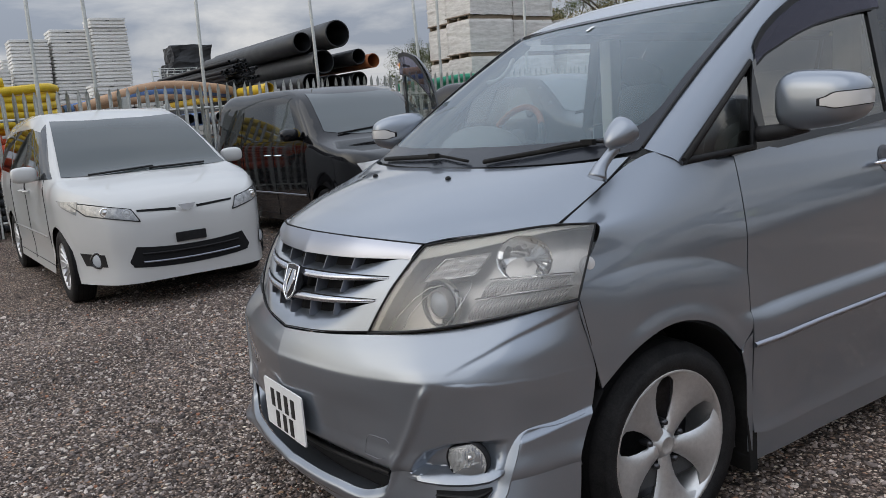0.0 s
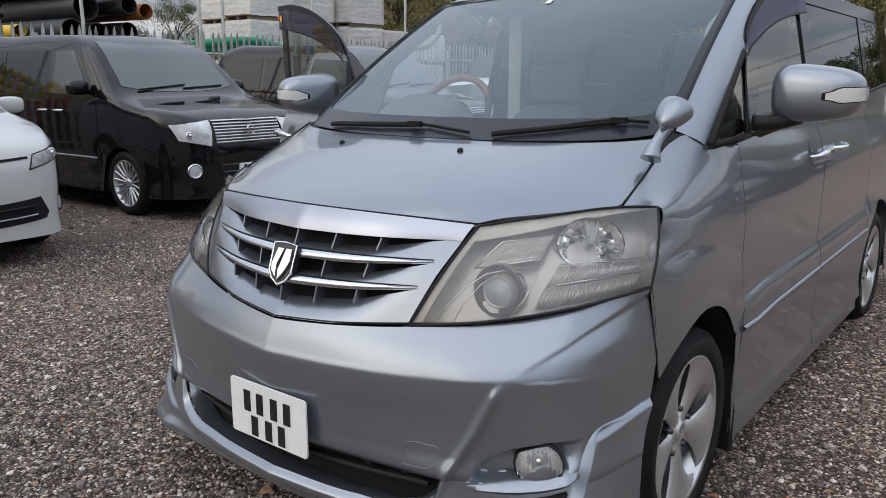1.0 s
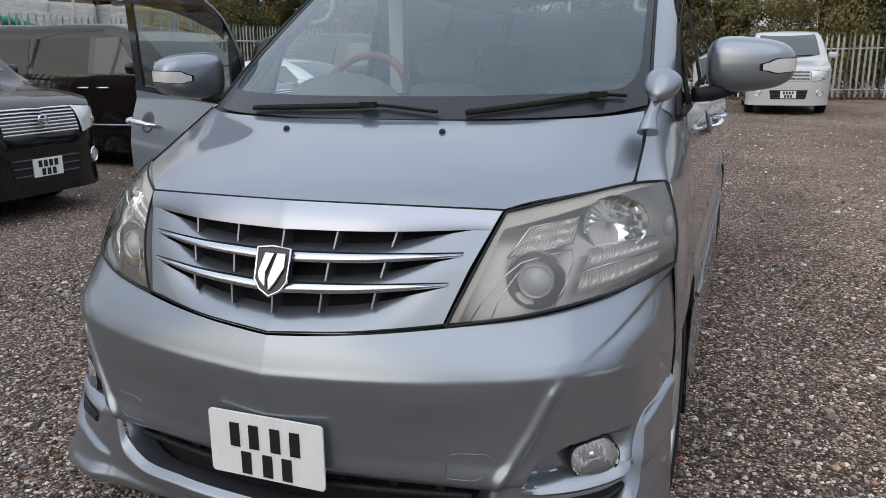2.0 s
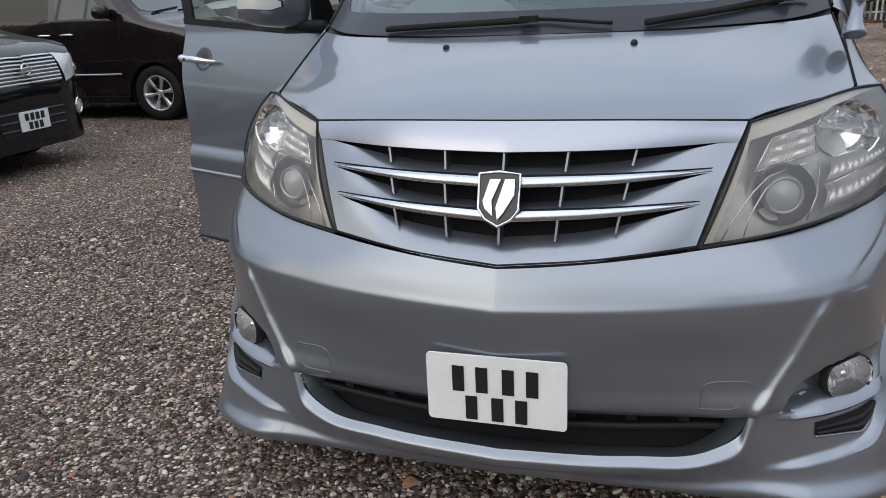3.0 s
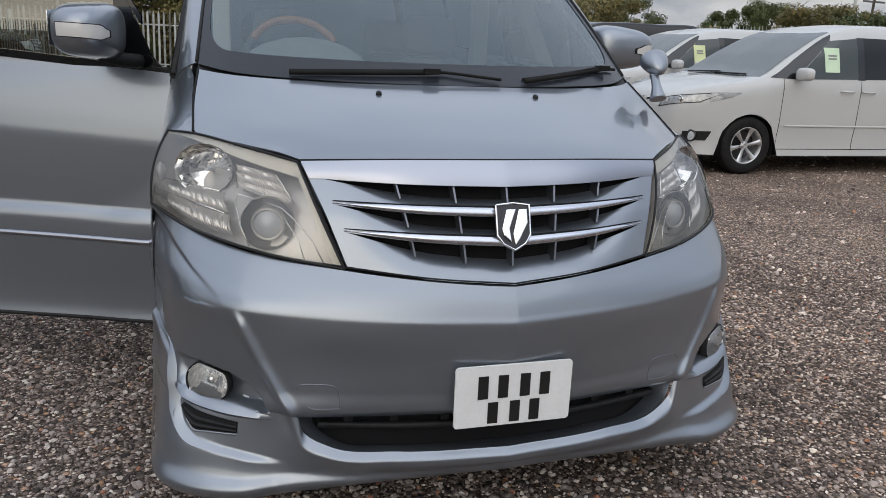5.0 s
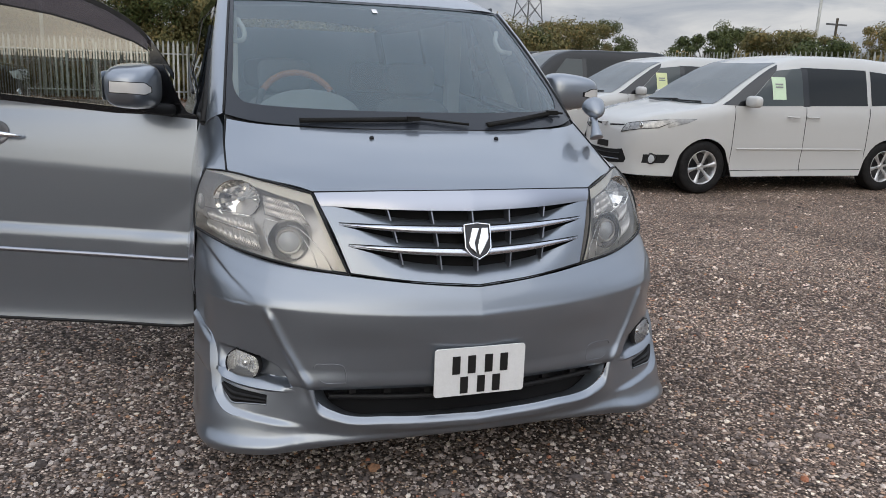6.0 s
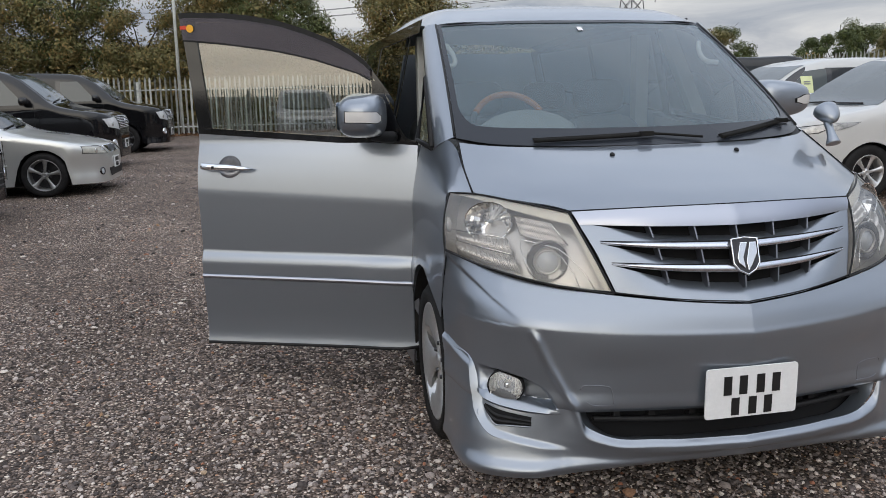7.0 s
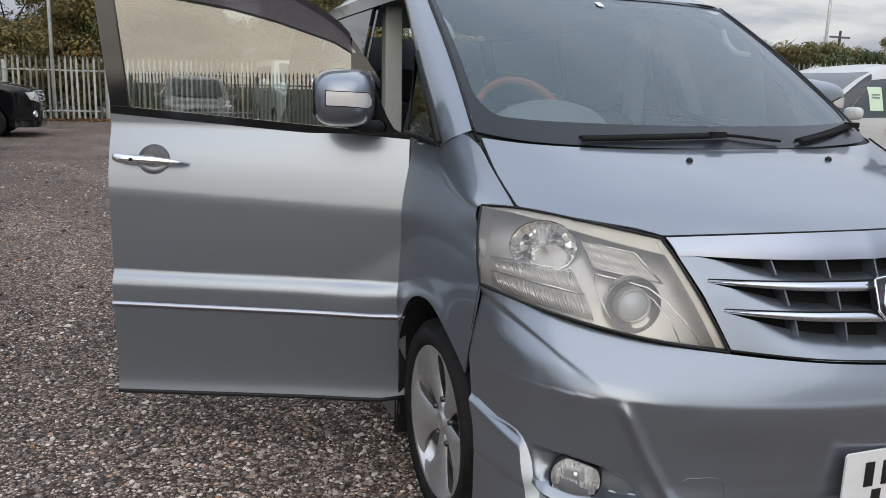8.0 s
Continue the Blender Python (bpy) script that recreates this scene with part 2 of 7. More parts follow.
M_GRIT = mottled("mudflap", (0.009, 0.009, 0.009), (0.02, 0.019, 0.018), 10, rough=(0.7, 0.9))
M_GRIT.node_tree.nodes["Principled BSDF"].inputs["Specular IOR Level"].default_value = 0.15
M_MIDALLOY = mottled("grey_alloy", (0.22, 0.22, 0.22), (0.32, 0.32, 0.315), 8, rough=(0.3, 0.45), metal=0.7)


def leaf_mat(name, stops):
    m = mat(name, stops[1][1], rough=0.6, spec=0.3)
    b = m.node_tree.nodes["Principled BSDF"]
    g = m.node_tree.nodes.new("ShaderNodeNewGeometry")
    mp = coords(m)
    n = node(m, "ShaderNodeTexNoise", Scale=0.55, Detail=3.0)
    link(m, mp, "Vector", n, "Vector")
    a = node(m, "ShaderNodeMath")
    a.operation = "ADD"
    h = node(m, "ShaderNodeMath")
    h.operation = "MULTIPLY"
    h.inputs[1].default_value = 0.55
    link(m, g, "Random Per Island", h, 0)
    m.node_tree.links.new(h.outputs[0], a.inputs[0])
    sub = node(m, "ShaderNodeMath")
    sub.operation = "SUBTRACT"
    sub.inputs[1].default_value = 0.28
    link(m, n, "Fac", sub, 0)
    m.node_tree.links.new(sub.outputs[0], a.inputs[1])
    r = ramp(m, a, 0, stops)
    link(m, r, "Color", b, "Base Color")
    b.inputs["Transmission Weight"].default_value = 0.0
    return m


M_LEAF = leaf_mat("autumn_leaves", [(0.05, (0.066, 0.072, 0.028)), (0.42, (0.150, 0.138, 0.055)), (0.70, (0.225, 0.172, 0.066)), (0.95, (0.36, 0.21, 0.075))])
M_LEAFG = leaf_mat("green_leaves", [(0.05, (0.030, 0.045, 0.015)), (0.45, (0.070, 0.090, 0.028)), (0.75, (0.11, 0.12, 0.04)), (0.95, (0.16, 0.14, 0.05))])


def paler(m):
    """The yard's gravel is paler on one side, with a ragged border."""
    mp = coords(m)
    sep = node(m, "ShaderNodeSeparateXYZ")
    n = node(m, "ShaderNodeTexNoise", Scale=1.3, Detail=5.0, Roughness=0.6)
    link(m, mp, "Vector", sep, "Vector"), link(m, mp, "Vector", n, "Vector")
    a = node(m, "ShaderNodeMath")
    a.operation = "MULTIPLY_ADD"
    a.inputs[1].default_value = 2.0
    link(m, n, "Fac", a, 0), link(m, sep, "X", a, 2)
    f = node(m, "ShaderNodeMapRange", From_Min=1.3, From_Max=2.8)
    link(m, a, 0, f, "Value")
    return ramp(m, f, "Result", [(0.0, (1.0, 1.0, 1.0)), (1.0, (1.42, 1.35, 1.28))])


def gravel_mat():
    m = mat("gravel_ground", (0.2, 0.2, 0.19), rough=0.9)
    b = m.node_tree.nodes["Principled BSDF"]
    mp = coords(m)
    v = node(m, "ShaderNodeTexVoronoi", Scale=84.0, Randomness=1.0)
    v2 = node(m, "ShaderNodeTexVoronoi", Scale=50.0, Randomness=1.0)
    n = node(m, "ShaderNodeTexNoise", Scale=0.55, Detail=6.0, Roughness=0.65)
    nd = node(m, "ShaderNodeTexNoise", Scale=40.0, Detail=3.0)
    for q in (v, v2, n, nd):
        link(m, mp, "Vector", q, "Vector")
    sep = node(m, "ShaderNodeSeparateColor")
    link(m, v, "Color", sep, "Color")
    r = ramp(m, sep, "Red", [(0.0, (0.034, 0.026, 0.023)), (0.30, (0.098, 0.076, 0.068)), (0.60, (0.195, 0.155, 0.139)), (0.82, (0.33, 0.275, 0.25)), (0.97, (0.54, 0.485, 0.45))])
    sep2 = node(m, "ShaderNodeSeparateColor")
    link(m, v2, "Color", sep2, "Color")
    r2 = ramp(m, sep2, "Green", [(0.0, (0.045, 0.035, 0.031)), (0.5, (0.145, 0.115, 0.103)), (0.80, (0.27, 0.222, 0.198)), (0.94, (0.33, 0.20, 0.135)), (0.97, (0.56, 0.53, 0.49))])
    big = node(m, "ShaderNodeMath")
    big.operation = "GREATER_THAN"
    big.inputs[1].default_value = 0.62
    link(m, sep2, "Blue", big, 0)
    mx = node(m, "ShaderNodeMixRGB")
    m.node_tree.links.new(big.outputs[0], mx.inputs["Fac"])
    link(m, r, "Color", mx, "Color1"), link(m, r2, "Color", mx, "Color2")
    st = ramp(m, n, "Fac", [(0.34, (0.90, 0.82, 0.725)), (0.62, (1.58, 1.49, 1.365))])
    mul = node(m, "ShaderNodeMixRGB", Fac=1.0)
    mul.blend_type = "MULTIPLY"
    link(m, mx, "Color", mul, "Color1"), link(m, st, "Color", mul, "Color2")
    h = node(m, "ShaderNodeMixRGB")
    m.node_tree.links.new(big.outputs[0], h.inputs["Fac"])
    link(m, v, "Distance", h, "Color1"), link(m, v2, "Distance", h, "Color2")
    # paler towards the white cars
    pale_side = paler(m)
    paled = node(m, "ShaderNodeMixRGB", Fac=1.0)
    paled.blend_type = "MULTIPLY"
    link(m, mul, "Color", paled, "Color1"), link(m, pale_side, "Color", paled, "Color2")
    mul = paled
    # dark fines between the stones, with the gaps' shade painted into the colour
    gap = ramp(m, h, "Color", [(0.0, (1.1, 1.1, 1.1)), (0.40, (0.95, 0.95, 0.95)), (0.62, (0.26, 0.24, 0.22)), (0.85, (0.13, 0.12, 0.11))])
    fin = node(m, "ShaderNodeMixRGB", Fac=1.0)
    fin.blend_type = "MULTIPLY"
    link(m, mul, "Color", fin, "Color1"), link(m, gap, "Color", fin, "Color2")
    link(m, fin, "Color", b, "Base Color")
    bp = node(m, "ShaderNodeBump", Strength=1.0, Distance=0.009)
    bp.invert = True
    link(m, h, "Color", bp, "Height"), link(m, bp, "Normal", b, "Normal")
    return m


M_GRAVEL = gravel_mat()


def stone_mat():
    m = mat("loose_stones", (0.3, 0.28, 0.25), rough=0.8)
    b = m.node_tree.nodes["Principled BSDF"]
    g = m.node_tree.nodes.new("ShaderNodeNewGeometry")
    r = ramp(m, g, "Random Per Island", [(0.0, (0.030, 0.025, 0.024)), (0.28, (0.088, 0.072, 0.068)), (0.54, (0.180, 0.150, 0.140)), (0.76, (0.32, 0.275, 0.258)), (0.90, (0.52, 0.465, 0.435)), (0.965, (0.60, 0.55, 0.50)), (0.975, (0.32, 0.22, 0.13)), (0.992, (0.30, 0.135, 0.085))])
    r.color_ramp.interpolation = "LINEAR"
    mp = coords(m)
    n = node(m, "ShaderNodeTexNoise", Scale=120.0, Detail=4.0)
    link(m, mp, "Vector", n, "Vector")
    st = ramp(m, n, "Fac", [(0.3, (0.78, 0.77, 0.75)), (0.7, (1.42, 1.39, 1.34))])
    mul = node(m, "ShaderNodeMixRGB", Fac=1.0)
    mul.blend_type = "MULTIPLY"
    link(m, r, "Color", mul, "Color1"), link(m, st, "Color", mul, "Color2")
    pale_side = paler(m)
    paled = node(m, "ShaderNodeMixRGB", Fac=1.0)
    paled.blend_type = "MULTIPLY"
    link(m, mul, "Color", paled, "Color1"), link(m, pale_side, "Color", paled, "Color2")
    link(m, paled, "Color", b, "Base Color")
    return m


M_STONE = stone_mat()

# ---- geometry helpers ----
def V(p):
    return Vector(p)


def spline(pts, n):
    """n points along a smooth curve through pts (centripetal-like, by chord length)."""
    p = [V(q) for q in pts]
    if len(p) == 2:
        return [p[0].lerp(p[1], i / (n - 1)) for i in range(n)]
    d = [0.0]
    for a, b in zip(p, p[1:]):
        d.append(d[-1] + max((b - a).length, 1e-6))
    k = len(p)
    tan = []
    for i in range(k):
        if i == 0:
            tan.append((p[1] - p[0]) / (d[1] - d[0]))
        elif i == k - 1:
            tan.append((p[-1] - p[-2]) / (d[-1] - d[-2]))
        else:
            a, b = (p[i] - p[i - 1]) / (d[i] - d[i - 1]), (p[i + 1] - p[i]) / (d[i + 1] - d[i])
            w = (d[i + 1] - d[i]) / (d[i + 1] - d[i - 1])
            tan.append(a * w + b * (1 - w))
    out, j = [], 0
    for i in range(n):
        s = d[-1] * i / (n - 1)
        while j < k - 2 and s > d[j + 1]:
            j += 1
        h = d[j + 1] - d[j]
        t = (s - d[j]) / h
        out.append(p[j] * (2 * t**3 - 3 * t**2 + 1) + tan[j] * h * (t**3 - 2 * t**2 + t) + p[j + 1] * (3 * t**2 - 2 * t**3) + tan[j + 1] * h * (t**3 - t**2))
    return out


def grid(bm, rows, flip=False):
    """Faces over rows of points."""
    vs = [[bm.verts.new(p) for p in r] for r in rows]
    for a, b in zip(vs, vs[1:]):
        for i in range(len(a) - 1):
            q = (a[i], a[i + 1], b[i + 1], b[i])
            try:
                f = bm.faces.new(q[::-1] if flip else q)
                f.smooth = True
            except ValueError:
                pass
    return vs


def loft_rows(rows, nu, nv):
    """A smooth sheet through a few guide rows: nu points along each, nv across."""
    dense = [spline(r, nu) for r in rows]
    cols = [spline([r[i] for r in dense], nv) for i in range(nu)]
    return [[cols[i][j] for i in range(nu)] for j in range(nv)]


def mx(p):
    return Vector((-p[0], p[1], p[2]))


def sheet(bm, rows, nu=16, nv=12, side=1, both=False, flip=False, weld=True):
    """A lofted panel on the car's +x half (side=1), its mirror (-1), or across both halves."""
    if both and all(abs(r[0][0]) < 1e-6 for r in rows):
        full = [[mx(p) for p in r[:0:-1]] + [V(p) for p in r] for r in rows]
        grid(bm, loft_rows(full, 2 * nu - 1, nv), flip)
    else:
        g = loft_rows(rows, nu, nv)
        if side == 1 or both:
            grid(bm, g, flip)
        if side == -1 or both:
            grid(bm, [[mx(p) for p in r] for r in g], not flip)
    if weld:
        bmesh.ops.remove_doubles(bm, verts=bm.verts, dist=.0008)


def box(bm, x0, x1, y0, y1, z0, z1, m=None):
    vs = [bm.verts.new((x, y, z)) for x in (x0, x1) for y in (y0, y1) for z in (z0, z1)]
    if m is not None:
        for v in vs:
            v.co = m @ v.co
    for q in ((0, 1, 3, 2), (4, 6, 7, 5), (0, 4, 5, 1), (2, 3, 7, 6), (0, 2, 6, 4), (1, 5, 7, 3)):
        bm.faces.new([vs[i] for i in q])
    return vs


def tube(bm, pts, r, n=8, cap=True, taper=None):
    """A round rod along pts; taper gives its radius at each point."""
    pts = [V(p) for p in pts]
    rings = []
    up = Vector((0, 0, 1))
    for i, p in enumerate(pts):
        d = (pts[min(i + 1, len(pts) - 1)] - pts[max(i - 1, 0)]).normalized()
        a = d.cross(up if abs(d.z) < 0.95 else Vector((1, 0, 0))).normalized()
        b = d.cross(a)
        q = taper[i] if taper else r
        rings.append([bm.verts.new(p + (a * math.cos(2 * math.pi * k / n) + b * math.sin(2 * math.pi * k / n)) * q) for k in range(n)])
    for u, w in zip(rings, rings[1:]):
        for k in range(n):
            f = bm.faces.new((u[k], u[(k + 1) % n], w[(k + 1) % n], w[k]))
            f.smooth = True
    if cap:
        bm.faces.new(rings[0][::-1]), bm.faces.new(rings[-1])
    return rings


def lathe(bm, profile, n=32, m=None, smooth=True):
    """A turned shape about the x axis: profile of (x, radius)."""
    rings = []
    for x, r in profile:
        ring = []
        for k in range(n):
            a = 2 * math.pi * k / n
            p = Vector((x, r * math.cos(a), r * math.sin(a)))
            ring.append(bm.verts.new(m @ p if m is not None else p))
        rings.append(ring)
    for u, w in zip(rings, rings[1:]):
        for k in range(n):
            f = bm.faces.new((u[k], u[(k + 1) % n], w[(k + 1) % n], w[k]))
            f.smooth = smooth
    return rings


def prism(bm, poly, x0, x1, m=None):
    """A polygon of (y, z) points drawn out along x."""
    a = [Vector((x0, y, z)) for y, z in poly]
    b = [Vector((x1, y, z)) for y, z in poly]
    if m is not None:
        a, b = [m @ p for p in a], [m @ p for p in b]
    va, vb = [bm.verts.new(p) for p in a], [bm.verts.new(p) for p in b]
    bm.faces.new(va[::-1]), bm.faces.new(vb)
    n = len(va)
    for i in range(n):
        bm.faces.new((va[i], va[(i + 1) % n], vb[(i + 1) % n], vb[i]))


def finish(bm, thick=0.0, bevel=0.0, recalc=True):
    if recalc:
        bmesh.ops.recalc_face_normals(bm, faces=bm.faces)
    if thick:
        bmesh.ops.solidify(bm, geom=list(bm.faces), thickness=thick)
        for f in bm.faces:
            f.smooth = True
        for e in bm.edges:
            if len(e.link_faces) == 2 and e.calc_face_angle(0) > 0.9:
                e.smooth = False
    if bevel:
        bmesh.ops.bevel(bm, geom=list(bm.edges), offset=bevel, segments=2, affect="EDGES", profile=0.6)
    return bm


def thing(name, label, category, at=None, group="", kind=""):
    ob = new(name)
    ob.empty_display_size = 0.1
    if at is not None:
        ob.matrix_world = at
    return tagged(ob, label, category, group, kind)


def part(name, bm, material, parent=None, label=""):
    """Links a bmesh as one mesh object under a thing or a part."""
    me = bpy.data.meshes.new(name)
    bm.normal_update()
    bm.to_mesh(me)
    bm.free()
    me.materials.append(material)
    ob = new(name, me)
    if parent is not None:
        ob.parent = parent
    if label:
        ob["label"] = label
    return ob


def smoothstep(a, b, x):
    t = min(1, max(0, (x - a) / (b - a)))
    return t * t * (3 - 2 * t)


def ground_z(x, y):
    """The yard: almost level, rising a little to one side and towards the back."""
    z = 0.011 * x + 0.008 * y
    far = smoothstep(30, 70, math.hypot(x, y))
    return z * (1 - far) + far * 0.1

# ---- ground ----
def make_ground():
    """One gravel sheet to the horizon: fine near the car, coarse far off."""
    axis = sorted({round(v, 3) for v in [-1500, -600, -250, -120, -80, -60, -48] + [i * 2.0 for i in range(-20, 21)] + [i * 0.25 for i in range(-24, 25)] + [48, 60, 80, 120, 250, 600, 1500]})
    bm = bmesh.new()
    rows = [[(x, y, ground_z(x, y) + 0.010 * noise.noise((x * 0.9, y * 0.9, 0)) * smoothstep(0.3, 1.2, math.hypot(x, y - 1.5) - 1.9)) for x in axis] for y in axis]
    grid(bm, rows)
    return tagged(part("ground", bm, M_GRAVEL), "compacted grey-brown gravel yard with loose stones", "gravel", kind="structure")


make_ground()


def scatter_stones(name, label, count, seed, size, spread):
    """Loose rounded stones lying on the sheet, squashed and turned at random."""
    rng = np.random.default_rng(seed)
    g = (1 + 5 ** 0.5) / 2
    base = np.array([(-1, g, 0), (1, g, 0), (-1, -g, 0), (1, -g, 0), (0, -1, g), (0, 1, g), (0, -1, -g), (0, 1, -g), (g, 0, -1), (g, 0, 1), (-g, 0, -1), (-g, 0, 1)]) / 1.9
    tri = np.array([(0, 11, 5), (0, 5, 1), (0, 1, 7), (0, 7, 10), (0, 10, 11), (1, 5, 9), (5, 11, 4), (11, 10, 2), (10, 7, 6), (7, 1, 8), (3, 9, 4), (3, 4, 2), (3, 2, 6), (3, 6, 8), (3, 8, 9), (4, 9, 5), (2, 4, 11), (6, 2, 10), (8, 6, 7), (9, 8, 1)])
    tri = tri[base[tri][:, :, 2].mean(1) > -0.45]
    n = len(tri)
    x, y = spread(rng, count)
    s = size[0] * (size[1] / size[0]) ** (rng.random(count) ** 2.0)
    v = base[None] * (1 + rng.uniform(-0.30, 0.30, (count, 12, 1)))
    v = v * np.stack([s * rng.uniform(0.75, 1.4, count), s * rng.uniform(0.7, 1.1, count), s * rng.uniform(0.5, 0.85, count)], 1)[:, None, :]
    tilt, turn = rng.uniform(-0.5, 0.5, (count, 1)), rng.uniform(0, 6.283, (count, 1))
    vy, vz = v[..., 1] * np.cos(tilt) - v[..., 2] * np.sin(tilt), v[..., 1] * np.sin(tilt) + v[..., 2] * np.cos(tilt)
    vx, vy = v[..., 0] * np.cos(turn) - vy * np.sin(turn), v[..., 0] * np.sin(turn) + vy * np.cos(turn)
    base_z = np.array([ground_z(a, b) for a, b in zip(x, y)]) + s * 0.22
    co = np.stack([vx + x[:, None], vy + y[:, None], vz + base_z[:, None]], 2).reshape(-1)
    idx = (tri[None] + 12 * np.arange(count)[:, None, None]).reshape(-1)
    me = bpy.data.meshes.new(name)
    me.vertices.add(count * 12), me.loops.add(count * n * 3), me.polygons.add(count * n)
    me.vertices.foreach_set("co", co.astype(np.float32))
    me.loops.foreach_set("vertex_index", idx.astype(np.int32))
    me.polygons.foreach_set("loop_start", np.arange(0, count * n * 3, 3, dtype=np.int32))
    me.polygons.foreach_set("use_smooth", np.zeros(count * n, dtype=bool))
    me.update(calc_edges=True)
    me.materials.append(M_STONE)
    return tagged(new(name, me), label, "stones", kind="stuff")


def near_band(rng, n):
    a, r = rng.uniform(-math.pi, math.pi, n), 0.1 + 5.0 * rng.random(n) ** 0.75
    return -0.3 + r * np.cos(a) * 0.95, 0.5 + r * np.sin(a) * 0.75


def far_band(rng, n):
    return rng.uniform(-9, 8, n), rng.uniform(-3, 14, n)


scatter_stones("gravel_stones", "small grey, brown and rust-coloured loose gravel stones", 88000, 3, (0.0042, 0.0125), near_band)
scatter_stones("gravel_pebbles", "larger pale and tan pebbles lying in the gravel", 11000, 4, (0.009, 0.022), far_band)

# ---- the silver minivan ----
van = thing("minivan", "silver-blue metallic minivan with its driver's door open, parked on gravel", "car", pose(-0.008, 0, 0, 0, -0.7, 0))


# shapes on the bumper's corner, by (way round the corner, height)
POCKET = [(-.264, .402), (-.244, .442), (-.211, .474), (-.151, .500), (-.059, .515), (.030, .522), (.040, .512), (.014, .462), (-.004, .436), (-.0985, .410), (-.197, .400)]
BLADE = [(-.290, .389), (-.240, .388), (-.174, .390), (-.115, .395), (-.059, .403), (-.02, .414), (.012, .430)]
# the body kit's corner: its inner edge, then its top edge back to the arch
SKIRT = [(-.30, .280), (-.155, .300), (-.065, .318), (-.022, .350), (.000, .405), (.026, .470), (.056, .522), (.20, .546), (.27, .558), (.60, .62), (.60, .05), (-.60, .05), (-.45, .20)]
CORNER = [(0, .018), (.22, .038), (.43, .072), (.605, .113), (.72, .180), (.78, .228), (.835, .278), (.872, .40), (.909, .53), (.93, .70)]
CORNER_S = [0.0]
for (xa, ya), (xb, yb) in zip(CORNER, CORNER[1:]):
    CORNER_S.append(CORNER_S[-1] + math.hypot(xb - xa, yb - ya))


def way_round(x, y):
    """How far round the bumper's plan a point lies, from its corner."""
    best, out = 9.0, 0.0
    for (xa, ya), (xb, yb), s0 in zip(CORNER, CORNER[1:], CORNER_S):
        dx, dy = xb - xa, yb - ya
        t = min(1, max(0, ((x - xa) * dx + (y - ya) * dy) / (dx * dx + dy * dy)))
        d = math.hypot(x - xa - t * dx, y - ya - t * dy)
        if d < best:
            best, out = d, s0 + t * math.hypot(dx, dy)
    return out - CORNER_S[6]


def inside(poly, x, z):
    """How deep a point lies inside a polygon; negative outside."""
    best, odd = 9.0, False
    for (x0, z0), (x1, z1) in zip(poly, poly[1:] + poly[:1]):
        dx, dz = x1 - x0, z1 - z0
        t = min(1, max(0, ((x - x0) * dx + (z - z0) * dz) / (dx * dx + dz * dz)))
        best = min(best, math.hypot(x - x0 - t * dx, z - z0 - t * dz))
        if (z0 > z) != (z1 > z) and x < x0 + (z - z0) * dx / (z1 - z0):
            odd = not odd
    return best if odd else -best


def off_line(line, x, z):
    """How far a point lies from a broken line."""
    best = 9.0
    for (x0, z0), (x1, z1) in zip(line, line[1:]):
        dx, dz = x1 - x0, z1 - z0
        t = min(1, max(0, ((x - x0) * dx + (z - z0) * dz) / (dx * dx + dz * dz)))
        best = min(best, math.hypot(x - x0 - t * dx, z - z0 - t * dz))
    return best


def make_bumper():
    rows = [
        [(0, .036, .738), (.05, .041, .7405), (.22, .066, .753), (.427, .124, .774), (.62, .205, .798), (.71, .268, .814), (.79, .345, .835), (.905, .535, .870)],
        [(0, .018, .700), (.05, .022, .702), (.25, .046, .710), (.48, .100, .722), (.66, .172, .742), (.75, .242, .760), (.82, .325, .786), (.908, .545, .815)],
        [(0, .005, .666), (.05, .009, .6675), (.25, .031, .673), (.50, .084, .683), (.695, .154, .700), (.785, .228, .715), (.845, .312, .735), (.911, .560, .765)],
        [(0, -.0015, .648), (.05, .0025, .6495), (.25, .0245, .655), (.50, .078, .665), (.710, .153, .680), (.79, .220, .690), (.850, .308, .702), (.913, .575, .71)],
        [(0, -.002, .636), (.05, .002, .6375), (.25, .024, .643), (.50, .077, .653), (.703, .149, .668), (.79, .217, .676), (.853, .308, .680), (.914, .585, .67)],
        [(0, .000, .610), (.05, .004, .611), (.25, .025, .616), (.50, .077, .625), (.688, .144, .635), (.78, .212, .640), (.850, .305, .645), (.913, .580, .63)],
        [(0, .008, .530), (.05, .0115, .531), (.22, .030, .535), (.45, .075, .540), (.645, .128, .545), (.75, .195, .556), (.835, .285, .566), (.912, .565, .565)],
        [(0, .018, .455), (.05, .021, .456), (.22, .038, .460), (.43, .072, .463), (.605, .113, .470), (.72, .180, .475), (.835, .278, .485), (.909, .53, .49)],
        [(0, .024, .402), (.05, .027, .402), (.20, .042, .402), (.40, .070, .402), (.568, .098, .405), (.70, .165, .405), (.842, .268, .410), (.912, .505, .42)],
        [(0, .034, .390), (.05, .037, .390), (.20, .052, .390), (.40, .080, .390), (.568, .110, .392), (.70, .178, .392), (.842, .282, .396), (.906, .515, .405)],
    ]
    out = [[shaped(p) for p in r] for r in loft_rows(rows, 240, 120)]
    bm = bmesh.new()
    grid(bm, [[mx(p) for p in r[:0:-1]] + r for r in out])
    bmesh.ops.remove_doubles(bm, verts=bm.verts, dist=.0008)
    return part("front_bumper", finish(bm, 0.004), M_SILVER, van, "silver-blue bumper with a sharp crease")


CREASE = [(.700, .668), (.645, .545), (.605, .470), (.568, .405), (.553, .345), (.550, .30)]


